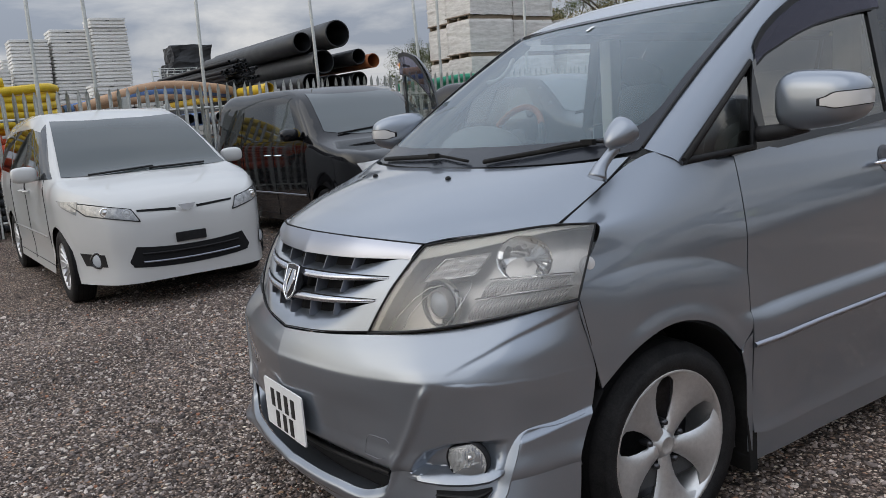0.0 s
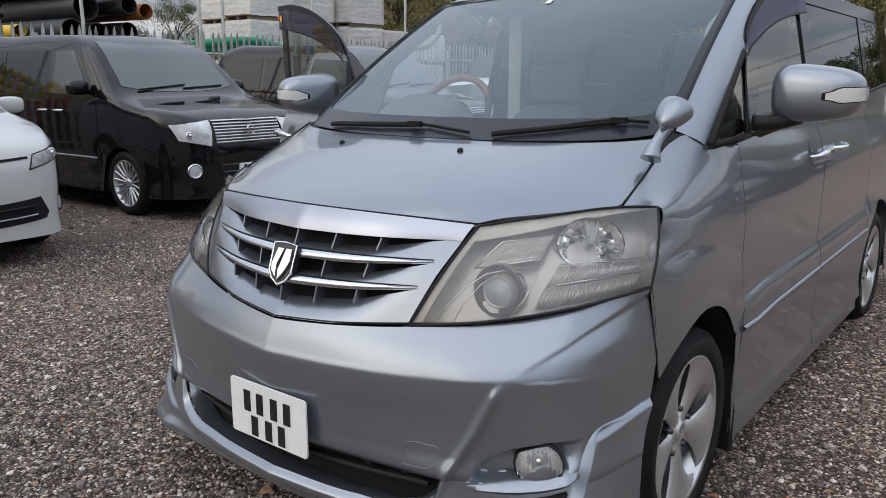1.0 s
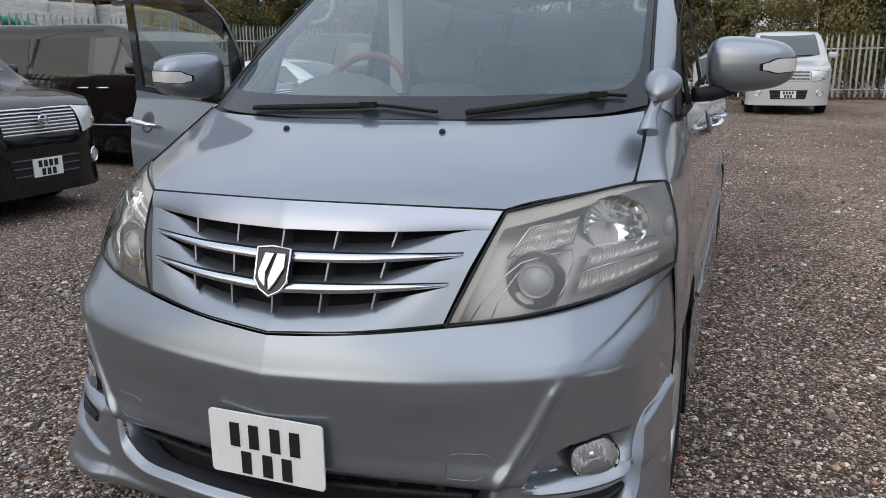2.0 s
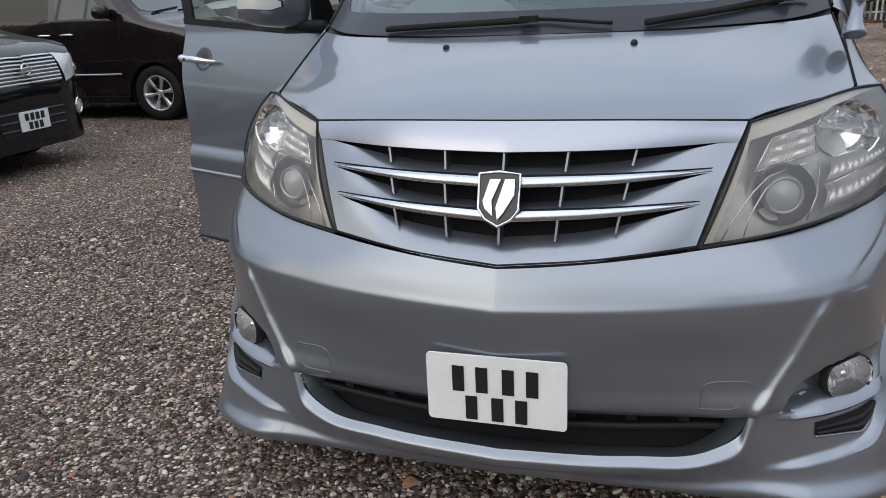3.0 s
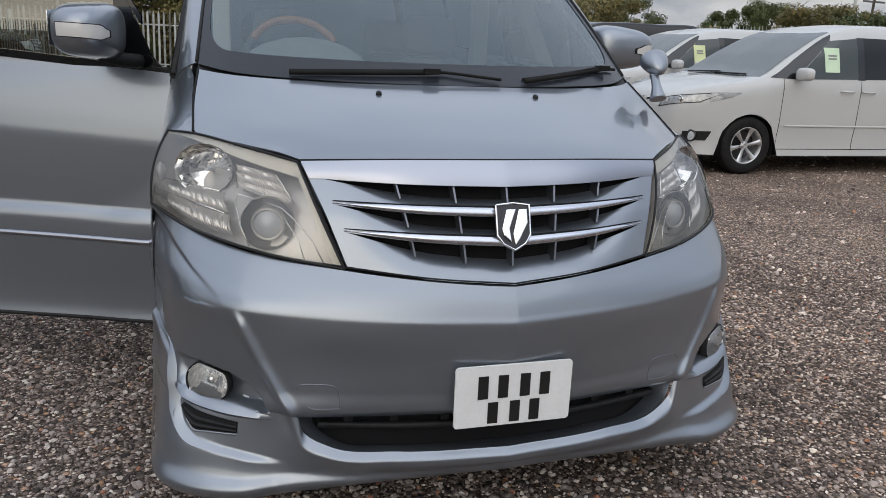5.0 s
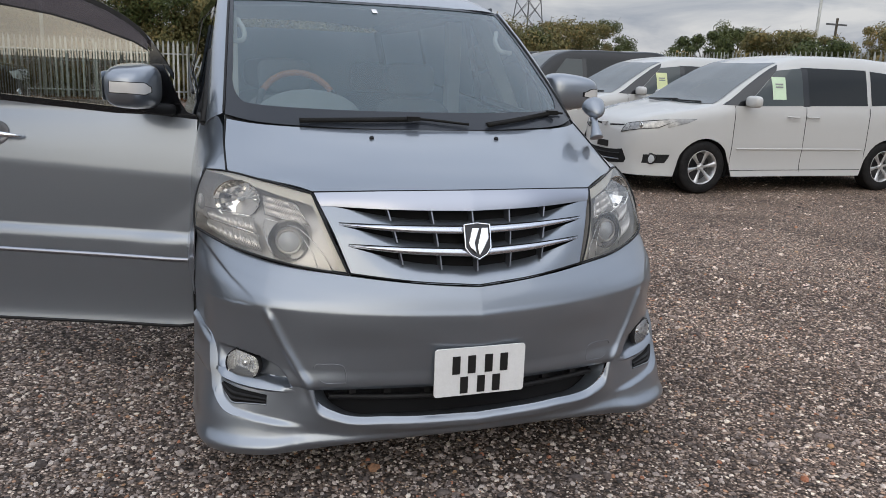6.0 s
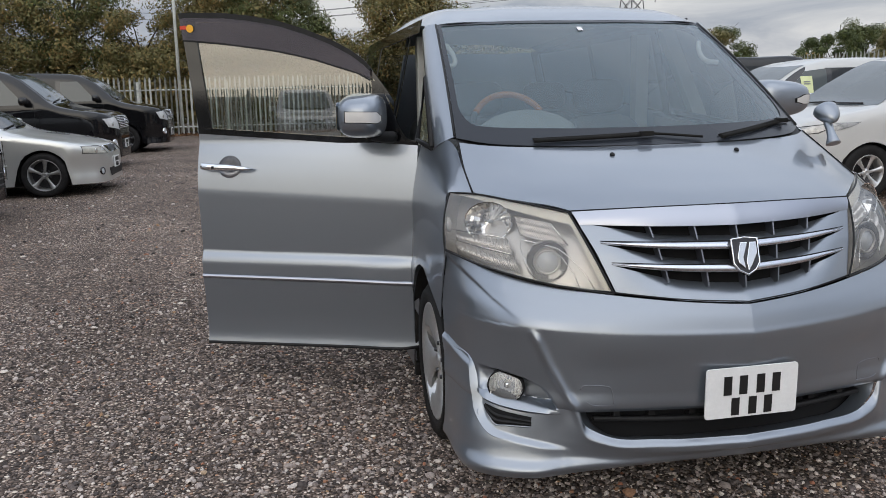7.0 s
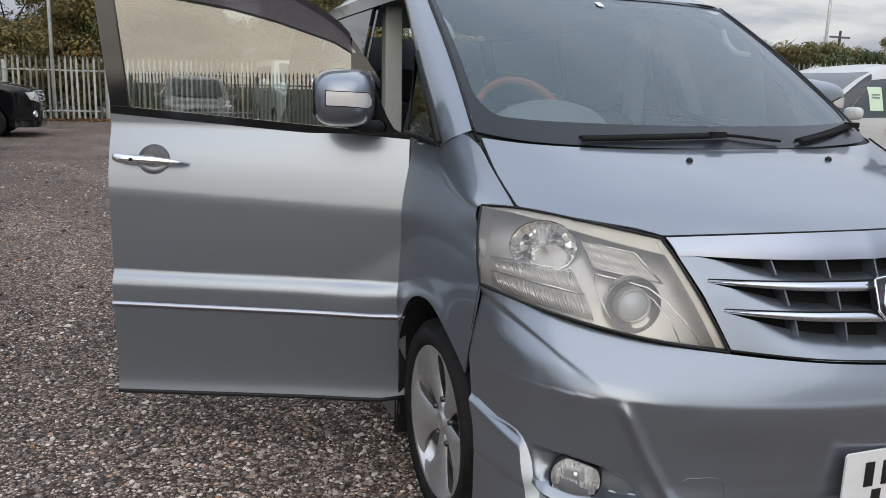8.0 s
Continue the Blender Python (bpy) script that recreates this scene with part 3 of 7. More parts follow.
FOLD = [(.735, .706), (.800, .757), (.865, .823), (.905, .862)]


def ramped(a, b, x):
    return min(1, max(0, (x - a) / (b - a)))


def shaped(p):
    """Presses pockets, creases and blades into the bumper's skin."""
    d = 0.0
    e = .0130 * math.exp(-(off_line(CREASE, p.x, p.z) / .0125) ** 2) * smoothstep(.685, .635, p.z) * smoothstep(.31, .42, p.z)
    u = way_round(p.x, p.y)
    if u > -.34 and p.z < .68:
        d = .048 * smoothstep(.05, -.08, u) * ramped(.0, .016, inside(POCKET, u, p.z))
        e += .014 * smoothstep(-.32, -.20, u) * smoothstep(-.001, .017, inside(SKIRT, u, p.z))
    # a fold runs from the bumper's shoulder up to the lamp's outer corner
    if p.x > .70 and p.z > .68:
        q = off_line(FOLD, p.x, p.z)
        k = min(range(3), key=lambda i: off_line(FOLD[i:i + 2], p.x, p.z))
        (x0, z0), (x1, z1) = FOLD[k], FOLD[k + 1]
        if (x1 - x0) * (p.z - z0) - (z1 - z0) * (p.x - x0) < 0:
            d += .008 * ramped(0, .012, q) * math.exp(-q / .045) * smoothstep(.73, .80, p.x)
    out = Vector((.40, -.92, 0)).lerp(Vector((.96, -.28, 0)), smoothstep(-.16, .06, u))
    return p + out * (e - d)


def make_lip():
    lip = [
        [(0, .013, .292), (.30, .037, .299), (.475, .071, .315), (.538, .094, .349), (.563, .104, .405), (.60, .112, .405), (.70, .165, .405), (.842, .268, .41), (.912, .505, .42)],
        [(0, -.006, .272), (.30, .018, .279), (.48, .050, .291), (.54, .072, .314), (.564, .089, .350), (.60, .106, .350), (.70, .150, .345), (.855, .255, .35), (.915, .498, .36)],
        [(0, -.003, .258), (.30, .020, .265), (.46, .049, .275), (.54, .074, .292), (.60, .100, .298), (.70, .138, .288), (.865, .240, .30), (.918, .49, .31)],
        [(0, .020, .236), (.30, .038, .236), (.45, .058, .240), (.54, .078, .248), (.62, .099, .244), (.70, .124, .238), (.870, .226, .245), (.921, .49, .255)],
        [(0, .026, .222), (.30, .041, .220), (.45, .055, .215), (.54, .068, .212), (.62, .082, .206), (.70, .100, .200), (.882, .206, .195), (.926, .50, .20)],
        [(0, .034, .212), (.30, .050, .208), (.45, .066, .200), (.54, .080, .192), (.62, .094, .184), (.70, .112, .178), (.874, .220, .170), (.920, .515, .185)],
    ]
    bm = bmesh.new()
    out = [[shaped(p) for p in r] for r in loft_rows(lip, 240, 70)]
    grid(bm, [[mx(p) for p in r[:0:-1]] + r for r in out])
    shelf = [
        [(0, .110, .262), (.30, .125, .268), (.44, .140, .285), (.50, .150, .330), (.525, .155, .39)],
        [(0, .060, .276), (.30, .080, .283), (.46, .105, .300), (.525, .122, .345), (.548, .130, .40)],
        [(0, .021, .284), (.30, .045, .291), (.475, .079, .307), (.538, .103, .345), (.562, .114, .403)],
    ]
    sheet(bm, shelf, 30, 10, both=True)
    bmesh.ops.remove_doubles(bm, verts=bm.verts, dist=.0012)
    ob = part("front_spoiler", finish(bm, 0.004), M_SILVER, van, "flared silver-blue lower spoiler")
    return ob


def corner_skin(obs):
    """A lookup from (way round, height) to the outer skin of the bumper's corner."""
    found = [(way_round(v.co.x, v.co.y), v.co.z, v.co) for ob in obs for v in ob.data.vertices if v.co.x > .46 and .26 < v.co.z < .60]
    flat = np.array([(u, z) for u, z, c in found])
    reach = np.array([c.x * .6 - c.y * .8 for u, z, c in found])

    def at(u, z):
        near = np.argsort((flat[:, 0] - u) ** 2 + (flat[:, 1] - z) ** 2)[:12]
        top = reach[near].max()
        kept = [found[int(i)][2] for i in near if reach[i] > top - .005]
        return sum(kept, Vector()) / len(kept)

    return at


def make_corner_trim(obs):
    """The fin under each fog lamp and the black slatted vent below it."""
    at = corner_skin(obs)

    def facing(u):
        return Vector((.40, -.92, 0)).lerp(Vector((.96, -.28, 0)), smoothstep(-.16, .06, u)).normalized()

    def line(pts, n, off):
        soft = spline([at(u, z) for u, z in pts], n)
        ways = [pts[0][0] + (pts[-1][0] - pts[0][0]) * i / (n - 1) for i in range(n)]
        return [Vector((p.x, p.y, p.z)) + facing(u) * off for p, u in zip(soft, ways)]

    def level(f):
        us = [-.178, -.14, -.10, -.06, -.035, -.016]
        lo = np.interp(us, [-.178, -.059, -.030, -.012], [.337, .335, .362, .390])
        hi = np.interp(us, [-.178, -.072, -.012], [.370, .382, .396])
        return [(u, float(a + (b - a) * f)) for u, a, b in zip(us, lo, hi)]

    def edge_row(inward, off):
        """A softened line beside the body kit's upper edge."""
        run = spline([(u, 0, z) for u, z in SKIRT[1:9]], 48)
        out = []
        for a, p, b in zip(run[:1] + run[:-1], run, run[1:] + run[-1:]):
            d = (b - a).normalized()
            ease = smoothstep(-.165, -.06, p.x)
            wide = inward * (.12 + .88 * ease) * (1 - .62 * smoothstep(.03, .07, p.x))
            u, z = p.x + d.z * wide, p.z - d.x * wide
            out.append(at(u, z) + facing(u) * (off - .006 * (1 - ease)))
        for _ in range(3):
            out = out[:1] + [(a + b * 2 + c) / 4 for a, b, c in zip(out, out[1:], out[2:])] + out[-1:]
        return out

    mid = line(BLADE, 40, 0)
    kit = [edge_row(-.007, -.004), edge_row(.004, .004), edge_row(.016, .0045), edge_row(.026, -.003)]
    for s in (1, -1):
        turn = lambda p: mx(p) if s < 0 else p
        b = bmesh.new()
        rows = [[], [], [], [], []]
        for i, p in enumerate(mid):
            k = i / 39
            g = min(1, k / .40, (1 - k) / .18 + .25)
            n = facing(BLADE[0][0] + k * .302)
            for row, (up, out) in zip(rows, ((.030, -.030), (.022, .004), (.002, .018), (-.006, .013), (-.014, -.012))):
                row.append(turn(p + Vector((0, 0, up * (.25 + .75 * g))) + n * (out * g if out > 0 else out)))
        grid(b, rows)
        part("fog_fin", finish(b, .002), M_SILVER, van, "sharp silver-blue fin under the fog lamp")
        b = bmesh.new()
        grid(b, [[turn(p) for p in row] for row in kit])
        part("kit_edge", finish(b, .002), M_SILVER, van, "bright raised edge of the lower kit")
        b = bmesh.new()
        grid(b, [[turn(p) for p in line(level(f), 16, .003)] for f in (0, .33, .66, 1)])
        vent = part("vent_grid", finish(b), M_VOID, van, "black slatted vent")
        for f in (.30, .62):
            b = bmesh.new()
            grid(b, [[turn(p) for p in line(level(f + df), 16, off)] for df, off in ((.09, .003), (.05, .010), (-.05, .010), (-.09, .003))])
            part("vent_slat", finish(b), M_PLASTIC, vent)
        b = bmesh.new()
        tube(b, [turn(p) for p in line(level(0), 24, .003)], .0035, 6)
        part("vent_edge", b, M_SILVER, vent, "bright lower edge")


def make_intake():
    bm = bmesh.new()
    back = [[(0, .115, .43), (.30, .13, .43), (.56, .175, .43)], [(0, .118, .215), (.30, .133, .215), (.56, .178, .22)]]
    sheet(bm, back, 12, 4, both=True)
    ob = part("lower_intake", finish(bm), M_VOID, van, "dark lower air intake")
    for z0, z1, dy in ((.395, .378, .0), (.352, .338, .004)):
        b = bmesh.new()
        r = lambda z, o: [(0, .055 + dy + o, z), (.28, .075 + dy + o, z + .004), (.50, .112 + dy + o, z + .012)]
        sheet(b, [r(z0, .02), r(z0, 0), r(z1, 0), r(z1, .02)], 14, 8, both=True)
        part("intake_bar", finish(b, 0.003), M_PLASTIC, ob)
    for x in (-.42, -.30, -.16, .16, .30, .42):
        b = bmesh.new()
        box(b, x - .012, x + .012, .07 + abs(x) * .1, .10 + abs(x) * .1, .345, .39)
        part("intake_post", finish(b, bevel=.003), M_PLASTIC, ob)
    return ob


bumper = make_bumper()
make_corner_trim((bumper, make_lip()))
make_intake()

G_TOP = [(0, .180, 1.046), (.28, .208, 1.043), (.523, .286, 1.031)]
G_MID = [(0, .098, .890), (.24, .126, .897), (.468, .197, .903)]
G_BOT = [(0, .041, .742), (.22, .071, .757), (.423, .128, .779)]


def grille_at(u, w, off=0.0):
    """A point of the grille's face: u from the middle to its end, w from below to above; off: proud of it."""
    rows = [spline(r, 41) for r in (G_BOT, G_MID, G_TOP)]
    k = u * 40
    i = min(39, int(k))
    p = [r[i].lerp(r[i + 1], k - i) for r in rows]
    a, b, c = p
    if w < 0.5:
        q = a.lerp(b, w * 2)
    else:
        q = b.lerp(c, w * 2 - 1)
    bow = 0.006 * 4 * w * (1 - w)
    return q + Vector((0.2 * u, -1, 0.35)).normalized() * (off + bow)


# each edge between the grille's bands: its height in the middle and at the tip
EDGES = [(0, 0), (.218, .350), (.315, .350), (.385, .376), (.468, .605), (.555, .605), (.62, .632), (.712, .835), (.79, .835), (1, 1)]
TIP = 0.93


def edge_at(k, u):
    a, b = EDGES[k]
    return a + (b - a) * min(1, u / TIP) ** 2.7


def make_grille():
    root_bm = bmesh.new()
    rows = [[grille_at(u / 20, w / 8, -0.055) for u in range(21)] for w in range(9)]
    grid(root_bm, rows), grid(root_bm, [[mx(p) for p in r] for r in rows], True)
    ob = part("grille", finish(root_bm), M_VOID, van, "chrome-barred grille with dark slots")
    ends = [TIP * i / 34 for i in range(35)] + [TIP + (1 - TIP) * i / 4 for i in range(1, 5)]

    def sink(u):
        return 1 - smoothstep(.45, 1.0, u / TIP)

    # the moulding that carries the bars; its slats rise out of the slots and run smoothly into the plain ends
    bm = bmesh.new()
    for k0, k1, o0, o1, om in ((0, 1, .004, -.040, .006), (2, 3, -.006, -.002, .0), (3, 4, -.002, -.046, .004), (5, 6, -.006, -.002, .0), (6, 7, -.002, -.046, .004), (8, 9, -.004, -.004, .0)):
        rows = []
        for j in range(9):
            f = j / 8
            row = [grille_at(u, edge_at(k0, u) * (1 - f) + edge_at(k1, u) * f, (o0 * (1 - f) + o1 * f + om * 4 * f * (1 - f)) * sink(u)) for u in ends]
            rows.append([mx(p) for p in row[:0:-1]] + row)
        grid(bm, rows)
    bmesh.ops.remove_doubles(bm, verts=bm.verts, dist=.0006)
    part("grille_frame", finish(bm), M_SILVER, ob)

    def bar(name, k0, k1, proud, material, u1, label):
        bm = bmesh.new()
        rows = []
        for j in range(9):
            f = j / 8
            row = []
            for i in range(31):
                u = u1 * i / 30
                lo, hi = edge_at(k0, u), edge_at(k1, u)
                thin = 1 if u1 == 1.0 else 1 - .8 * smoothstep(.75, 1.0, u / u1)
                w = (lo + hi) / 2 + (f - .5) * (hi - lo) * thin
                row.append(grille_at(u, w, proud * (1 - .7 * smoothstep(.5, 1, u / u1)) + .004 * thin * 4 * f * (1 - f)))
            rows.append([mx(p) for p in row[:0:-1]] + row)
        grid(bm, rows)
        part(name, finish(bm, 0.003), material, ob, label)

    # shade above each bar, drawn as a thin near-black tube
    for k in (3, 6):
        b = bmesh.new()
        run = [grille_at(TIP * i / 30, edge_at(k, TIP * i / 30) + .008, .003) for i in range(31)]
        tube(b, [mx(p) for p in run[:0:-1]] + run, .004, 5, taper=[.0045 * (1 - .75 * abs(i - 30) / 30) for i in range(61)])
        part("grille_shadow_line", b, M_VOID, ob, "dark line of painted shade over the bar")
    bar("grille_bar", 2, 3, .009, M_BAR, .935, "satin chrome bar")
    bar("grille_bar", 5, 6, .009, M_BAR, .935, "satin chrome bar")
    bar("grille_top_bar", 8, 9, .005, M_SATIN, 1.0, "broad satin chrome top bar")
    for k0, k1 in ((1, 2), (4, 5), (7, 8)):
        for u in (0, .28, .57):
            for s in ((1,) if u == 0 else (1, -1)):
                b = bmesh.new()
                lo, hi = edge_at(k0, u) - .06, edge_at(k1, u) + .012
                pts = [grille_at(u, lo, -.006), grille_at(u, hi, .0), grille_at(u, hi, -.04), grille_at(u, lo, -.045)]
                wdt = Vector((.0025, 0, 0))
                pts = [mx(p) if s < 0 else p for p in pts]
                va, vb = [b.verts.new(p - wdt) for p in pts], [b.verts.new(p + wdt) for p in pts]
                b.faces.new(va), b.faces.new(vb[::-1])
                for i in range(4):
                    b.faces.new((va[i], va[(i + 1) % 4], vb[(i + 1) % 4], vb[i]))
                part("grille_fin", finish(b), M_FIN, ob)
    # shield badge: dark field, chrome rim, chrome slash
    m = Matrix.Translation(grille_at(0, .47, .012)) @ Matrix.Rotation(radians(-19), 4, "X")
    shield = [(-.046, .058), (0, .063), (.046, .058), (.046, -.020), (.030, -.044), (0, -.060), (-.030, -.044), (-.046, -.020)]
    b = bmesh.new()
    va = [b.verts.new(m @ Vector((x, -.004, z))) for x, z in shield]
    vb = [b.verts.new(m @ Vector((x, .02, z))) for x, z in shield]
    b.faces.new(va), b.faces.new(vb[::-1])
    for i in range(8):
        b.faces.new((va[i], va[(i + 1) % 8], vb[(i + 1) % 8], vb[i]))
    badge = part("badge", finish(b, bevel=.004), M_BADGE, ob, "shield badge with a chrome slash")
    b = bmesh.new()
    tube(b, [m @ Vector((x, -.004, z)) for x, z in shield + shield[:1]], .0034, 6, cap=False)
    part("badge_rim", b, M_CHROME, badge)
    for poly in ([(-.020, .046), (.006, .046), (-.014, -.004), (-.010, -.040), (-.030, -.022), (-.035, -.004)], [(.014, .046), (.037, .046), (.037, .010), (.014, -.030), (.000, -.048), (-.005, -.018)]):
        b = bmesh.new()
        va = [b.verts.new(m @ Vector((x, -.012, z))) for x, z in poly]
        vb = [b.verts.new(m @ Vector((x, -.003, z))) for x, z in poly]
        b.faces.new(va), b.faces.new(vb[::-1])
        for i in range(len(poly)):
            b.faces.new((va[i], va[(i + 1) % len(poly)], vb[(i + 1) % len(poly)], vb[i]))
        part("badge_slash", finish(b, bevel=.002), M_CHROME, badge)


make_grille()

H_TOP = [(.530, .292, 1.028), (.66, .432, 1.048), (.790, .585, 1.066), (.860, .662, 1.066)]
H_BOT = [(.432, .128, .778), (.61, .203, .802), (.785, .338, .838), (.908, .536, .874)]


def lamp_at(u, w, depth=0.0):
    a, b = spline(H_BOT, 41), spline(H_TOP, 41)
    k = u * 40
    i = min(39, int(k))
    p = a[i].lerp(a[i + 1], k - i).lerp(b[i].lerp(b[i + 1], k - i), w)
    bow = 0.022 * 4 * w * (1 - w) + 0.012 * 4 * u * (1 - u)
    out = Vector((.35 + .45 * u, -1 + .35 * u, .42)).normalized()
    return p + out * (bow - depth)


def make_lamp(s):
    def region(u0, u1, w0, w1, depth, n=16, k=10, wob=None):
        rows = []
        for j in range(k + 1):
            row = []
            for i in range(n + 1):
                u, w = u0 + (u1 - u0) * i / n, w0 + (w1 - w0) * j / k
                d = depth if wob is None else depth + wob(i / n, j / k)
                p = lamp_at(u, w, d)
                row.append(mx(p) if s < 0 else p)
            rows.append(row)
        return rows

    def at(u, w, d):
        p = lamp_at(u, w, d)
        return mx(p) if s < 0 else p

    def patch(quad, depth, n, k, wob=None):
        """A patch between four (u, w) corners, bottom inner first and round by the outer side."""
        (a0, a1), (b0, b1), (c0, c1), (d0, d1) = quad
        rows = []
        for j in range(k + 1):
            g, row = j / k, []
            for i in range(n + 1):
                f = i / n
                u = (a0 * (1 - f) + b0 * f) * (1 - g) + (d0 * (1 - f) + c0 * f) * g
                w = (a1 * (1 - f) + b1 * f) * (1 - g) + (d1 * (1 - f) + c1 * f) * g
                row.append(at(u, w, depth + (wob(f, g) if wob else 0)))
            rows.append(row)
        return rows

    bm = bmesh.new()
    grid(bm, region(0, 1, 0, 1, .078, 24, 16))
    edge = [(0, j / 8) for j in range(9)] + [(i / 16, 1) for i in range(1, 17)] + [(1, 1 - j / 8) for j in range(1, 9)] + [(1 - i / 16, 0) for i in range(1, 17)]
    grid(bm, [[at(u, w, .002) for u, w in edge], [at(u, w, .079) for u, w in edge]])
    ob = part("headlamp", finish(bm), M_LAMPGREY, van, "hazed clear headlamp with projector")

    def sub(name, rows, material, label="", thick=0.0):
        b = bmesh.new()
        grid(b, rows)
        return part(name, finish(b, thick), material, ob, label)

    def bead(name, pts, depth, r, material):
        b = bmesh.new()
        tube(b, [at(u, w, depth) for u, w in pts], r, 5)
        part(name, b, material, ob)

    # cream band, broad at the inner end and running out to a point
    rows = []
    for j in range(5):
        rows.append([at(.012 + .95 * i / 24, (1 - j / 4) * (.83 + .145 * (i / 24) ** 1.6) + .988 * j / 4, .010) for i in range(25)])
    sub("lamp_top_band", rows, M_CREAM, "cream upper band")
    sub("lamp_inner_band", region(.008, .040, .02, .985, .008), M_CREAM, "pale inner edge", .003)
    # turn signal window with fine ribs
    turn = [(.125, .545), (.43, .555), (.455, .80), (.185, .80)]
    sub("turn_signal", patch(turn, .034, 60, 30, lambda f, g: .0016 * math.sin(f * 130) + .006 * abs(math.sin(g * 9.4))), M_RIB, "ribbed turn signal", .002)
    bead("turn_signal_rim", turn + turn[:1], .028, .0022, M_REFLECTOR)
    # two rows of fine ribs under the high beam
    for quad in ([(.49, .07), (.93, .06), (.955, .22), (.50, .27)], [(.51, .29), (.93, .24), (.95, .38), (.53, .47)]):
        sub("ribbed_reflector", patch(quad, .036, 110, 12, lambda f, g: .0016 * math.sin(f * 210) + .014 * (g - .5) ** 2 * 4), M_RIB, "finely ribbed reflector", .002)
        bead("reflector_edge", [quad[3], quad[2]], .024, .0022, M_REFLECTOR)
    # panel round the projector, edged by two bright lines
    bead("panel_edge", [(.085, .02), (.10, .20), (.145, .38), (.20, .48), (.30, .50), (.43, .50), (.445, .40), (.43, .20), (.40, .03)], .030, .0022, M_REFLECTOR)
    bead("panel_edge", [(.165, .03), (.165, .20), (.20, .38), (.26, .47)], .034, .0018, M_REFLECTOR)
    # faceted high-beam bowl
    aim = Matrix.Translation(at(.67, .66, .052)) @ Vector((s * .42, -.84, .12)).to_track_quat("X", "Z").to_matrix().to_4x4() @ Matrix.Diagonal((1, 1.25, 1, 1))
    b = bmesh.new()
    lathe(b, [(-.030, .006), (-.027, .018), (-.020, .032), (-.008, .048), (.008, .060), (.022, .067), (.024, .070)], 18, aim, smooth=False)
    part("high_beam_bowl", finish(b), M_REFLECTOR, ob, "faceted chrome bowl")
    b = bmesh.new()
    lathe(b, [(-.028, .007), (.000, .007), (.004, .0005)], 10, aim)
    part("high_beam_bulb", finish(b), M_BULB, ob)
    # projector with its rings
    aim = Matrix.Translation(at(.30, .30, .050)) @ Vector((s * .22, -.95, .05)).to_track_quat("X", "Z").to_matrix().to_4x4()
    b = bmesh.new()
    lathe(b, [(-.012, .074), (.004, .073), (.008, .070)], 40, aim)
    part("projector_shroud", finish(b), M_REFLECTOR, ob, "thin bright rim")
    b = bmesh.new()
    lathe(b, [(.008, .070), (-.006, .060), (-.010, .046)], 40, aim)
    part("projector_bezel", finish(b), M_LAMPDARK, ob, "dark grey bezel")
    b = bmesh.new()
    lathe(b, [(-.010, .047), (.012, .043), (.015, .040), (.010, .036)], 40, aim)
    part("projector_ring", finish(b), M_LAMPGREY, ob, "grey ring")
    b = bmesh.new()
    lathe(b, [(.006, .037), (.012, .031), (.019, .020), (.023, .010), (.024, .0005)], 32, aim)
    part("projector_lens", finish(b), M_BULB, ob)
    # side marker bulging from the outer edge
    b = bmesh.new()
    bmesh.ops.create_uvsphere(b, u_segments=14, v_segments=8, radius=1, matrix=Matrix.Translation((s * .882, .602, .955)) @ Matrix.Diagonal((.015, .030, .030, 1)))
    for f in b.faces:
        f.smooth = True
    part("side_marker", finish(b), M_AMBER, ob, "clear side marker")
    lens = bmesh.new()
    grid(lens, region(0, 1, 0, 1, 0, 24, 12))
    part("lamp_lens", finish(lens), M_LENS, ob, "hazed clear lens")
    b = bmesh.new()
    tube(b, [at(u, w, -.001) for u, w in edge], .0035, 6, cap=False)
    part("lamp_seal", b, M_PLASTIC, ob, "black seal")


for s in (1, -1):
    make_lamp(s)

HOOD = [
    [(0, .186, 1.050), (.28, .214, 1.047), (.527, .293, 1.035)],
    [(0, .215, 1.068), (.30, .243, 1.064), (.56, .325, 1.044)],
    [(0, .34, 1.122), (.36, .37, 1.113), (.55, .405, 1.087), (.66, .435, 1.056)],
    [(0, .51, 1.178), (.40, .54, 1.166), (.64, .567, 1.126), (.787, .590, 1.074)],
    [(0, .605, 1.200), (.40, .640, 1.194), (.64, .70, 1.180), (.783, .76, 1.156)],
    [(0, .675, 1.214), (.40, .718, 1.214), (.70, .835, 1.226), (.768, .905, 1.234)],
]


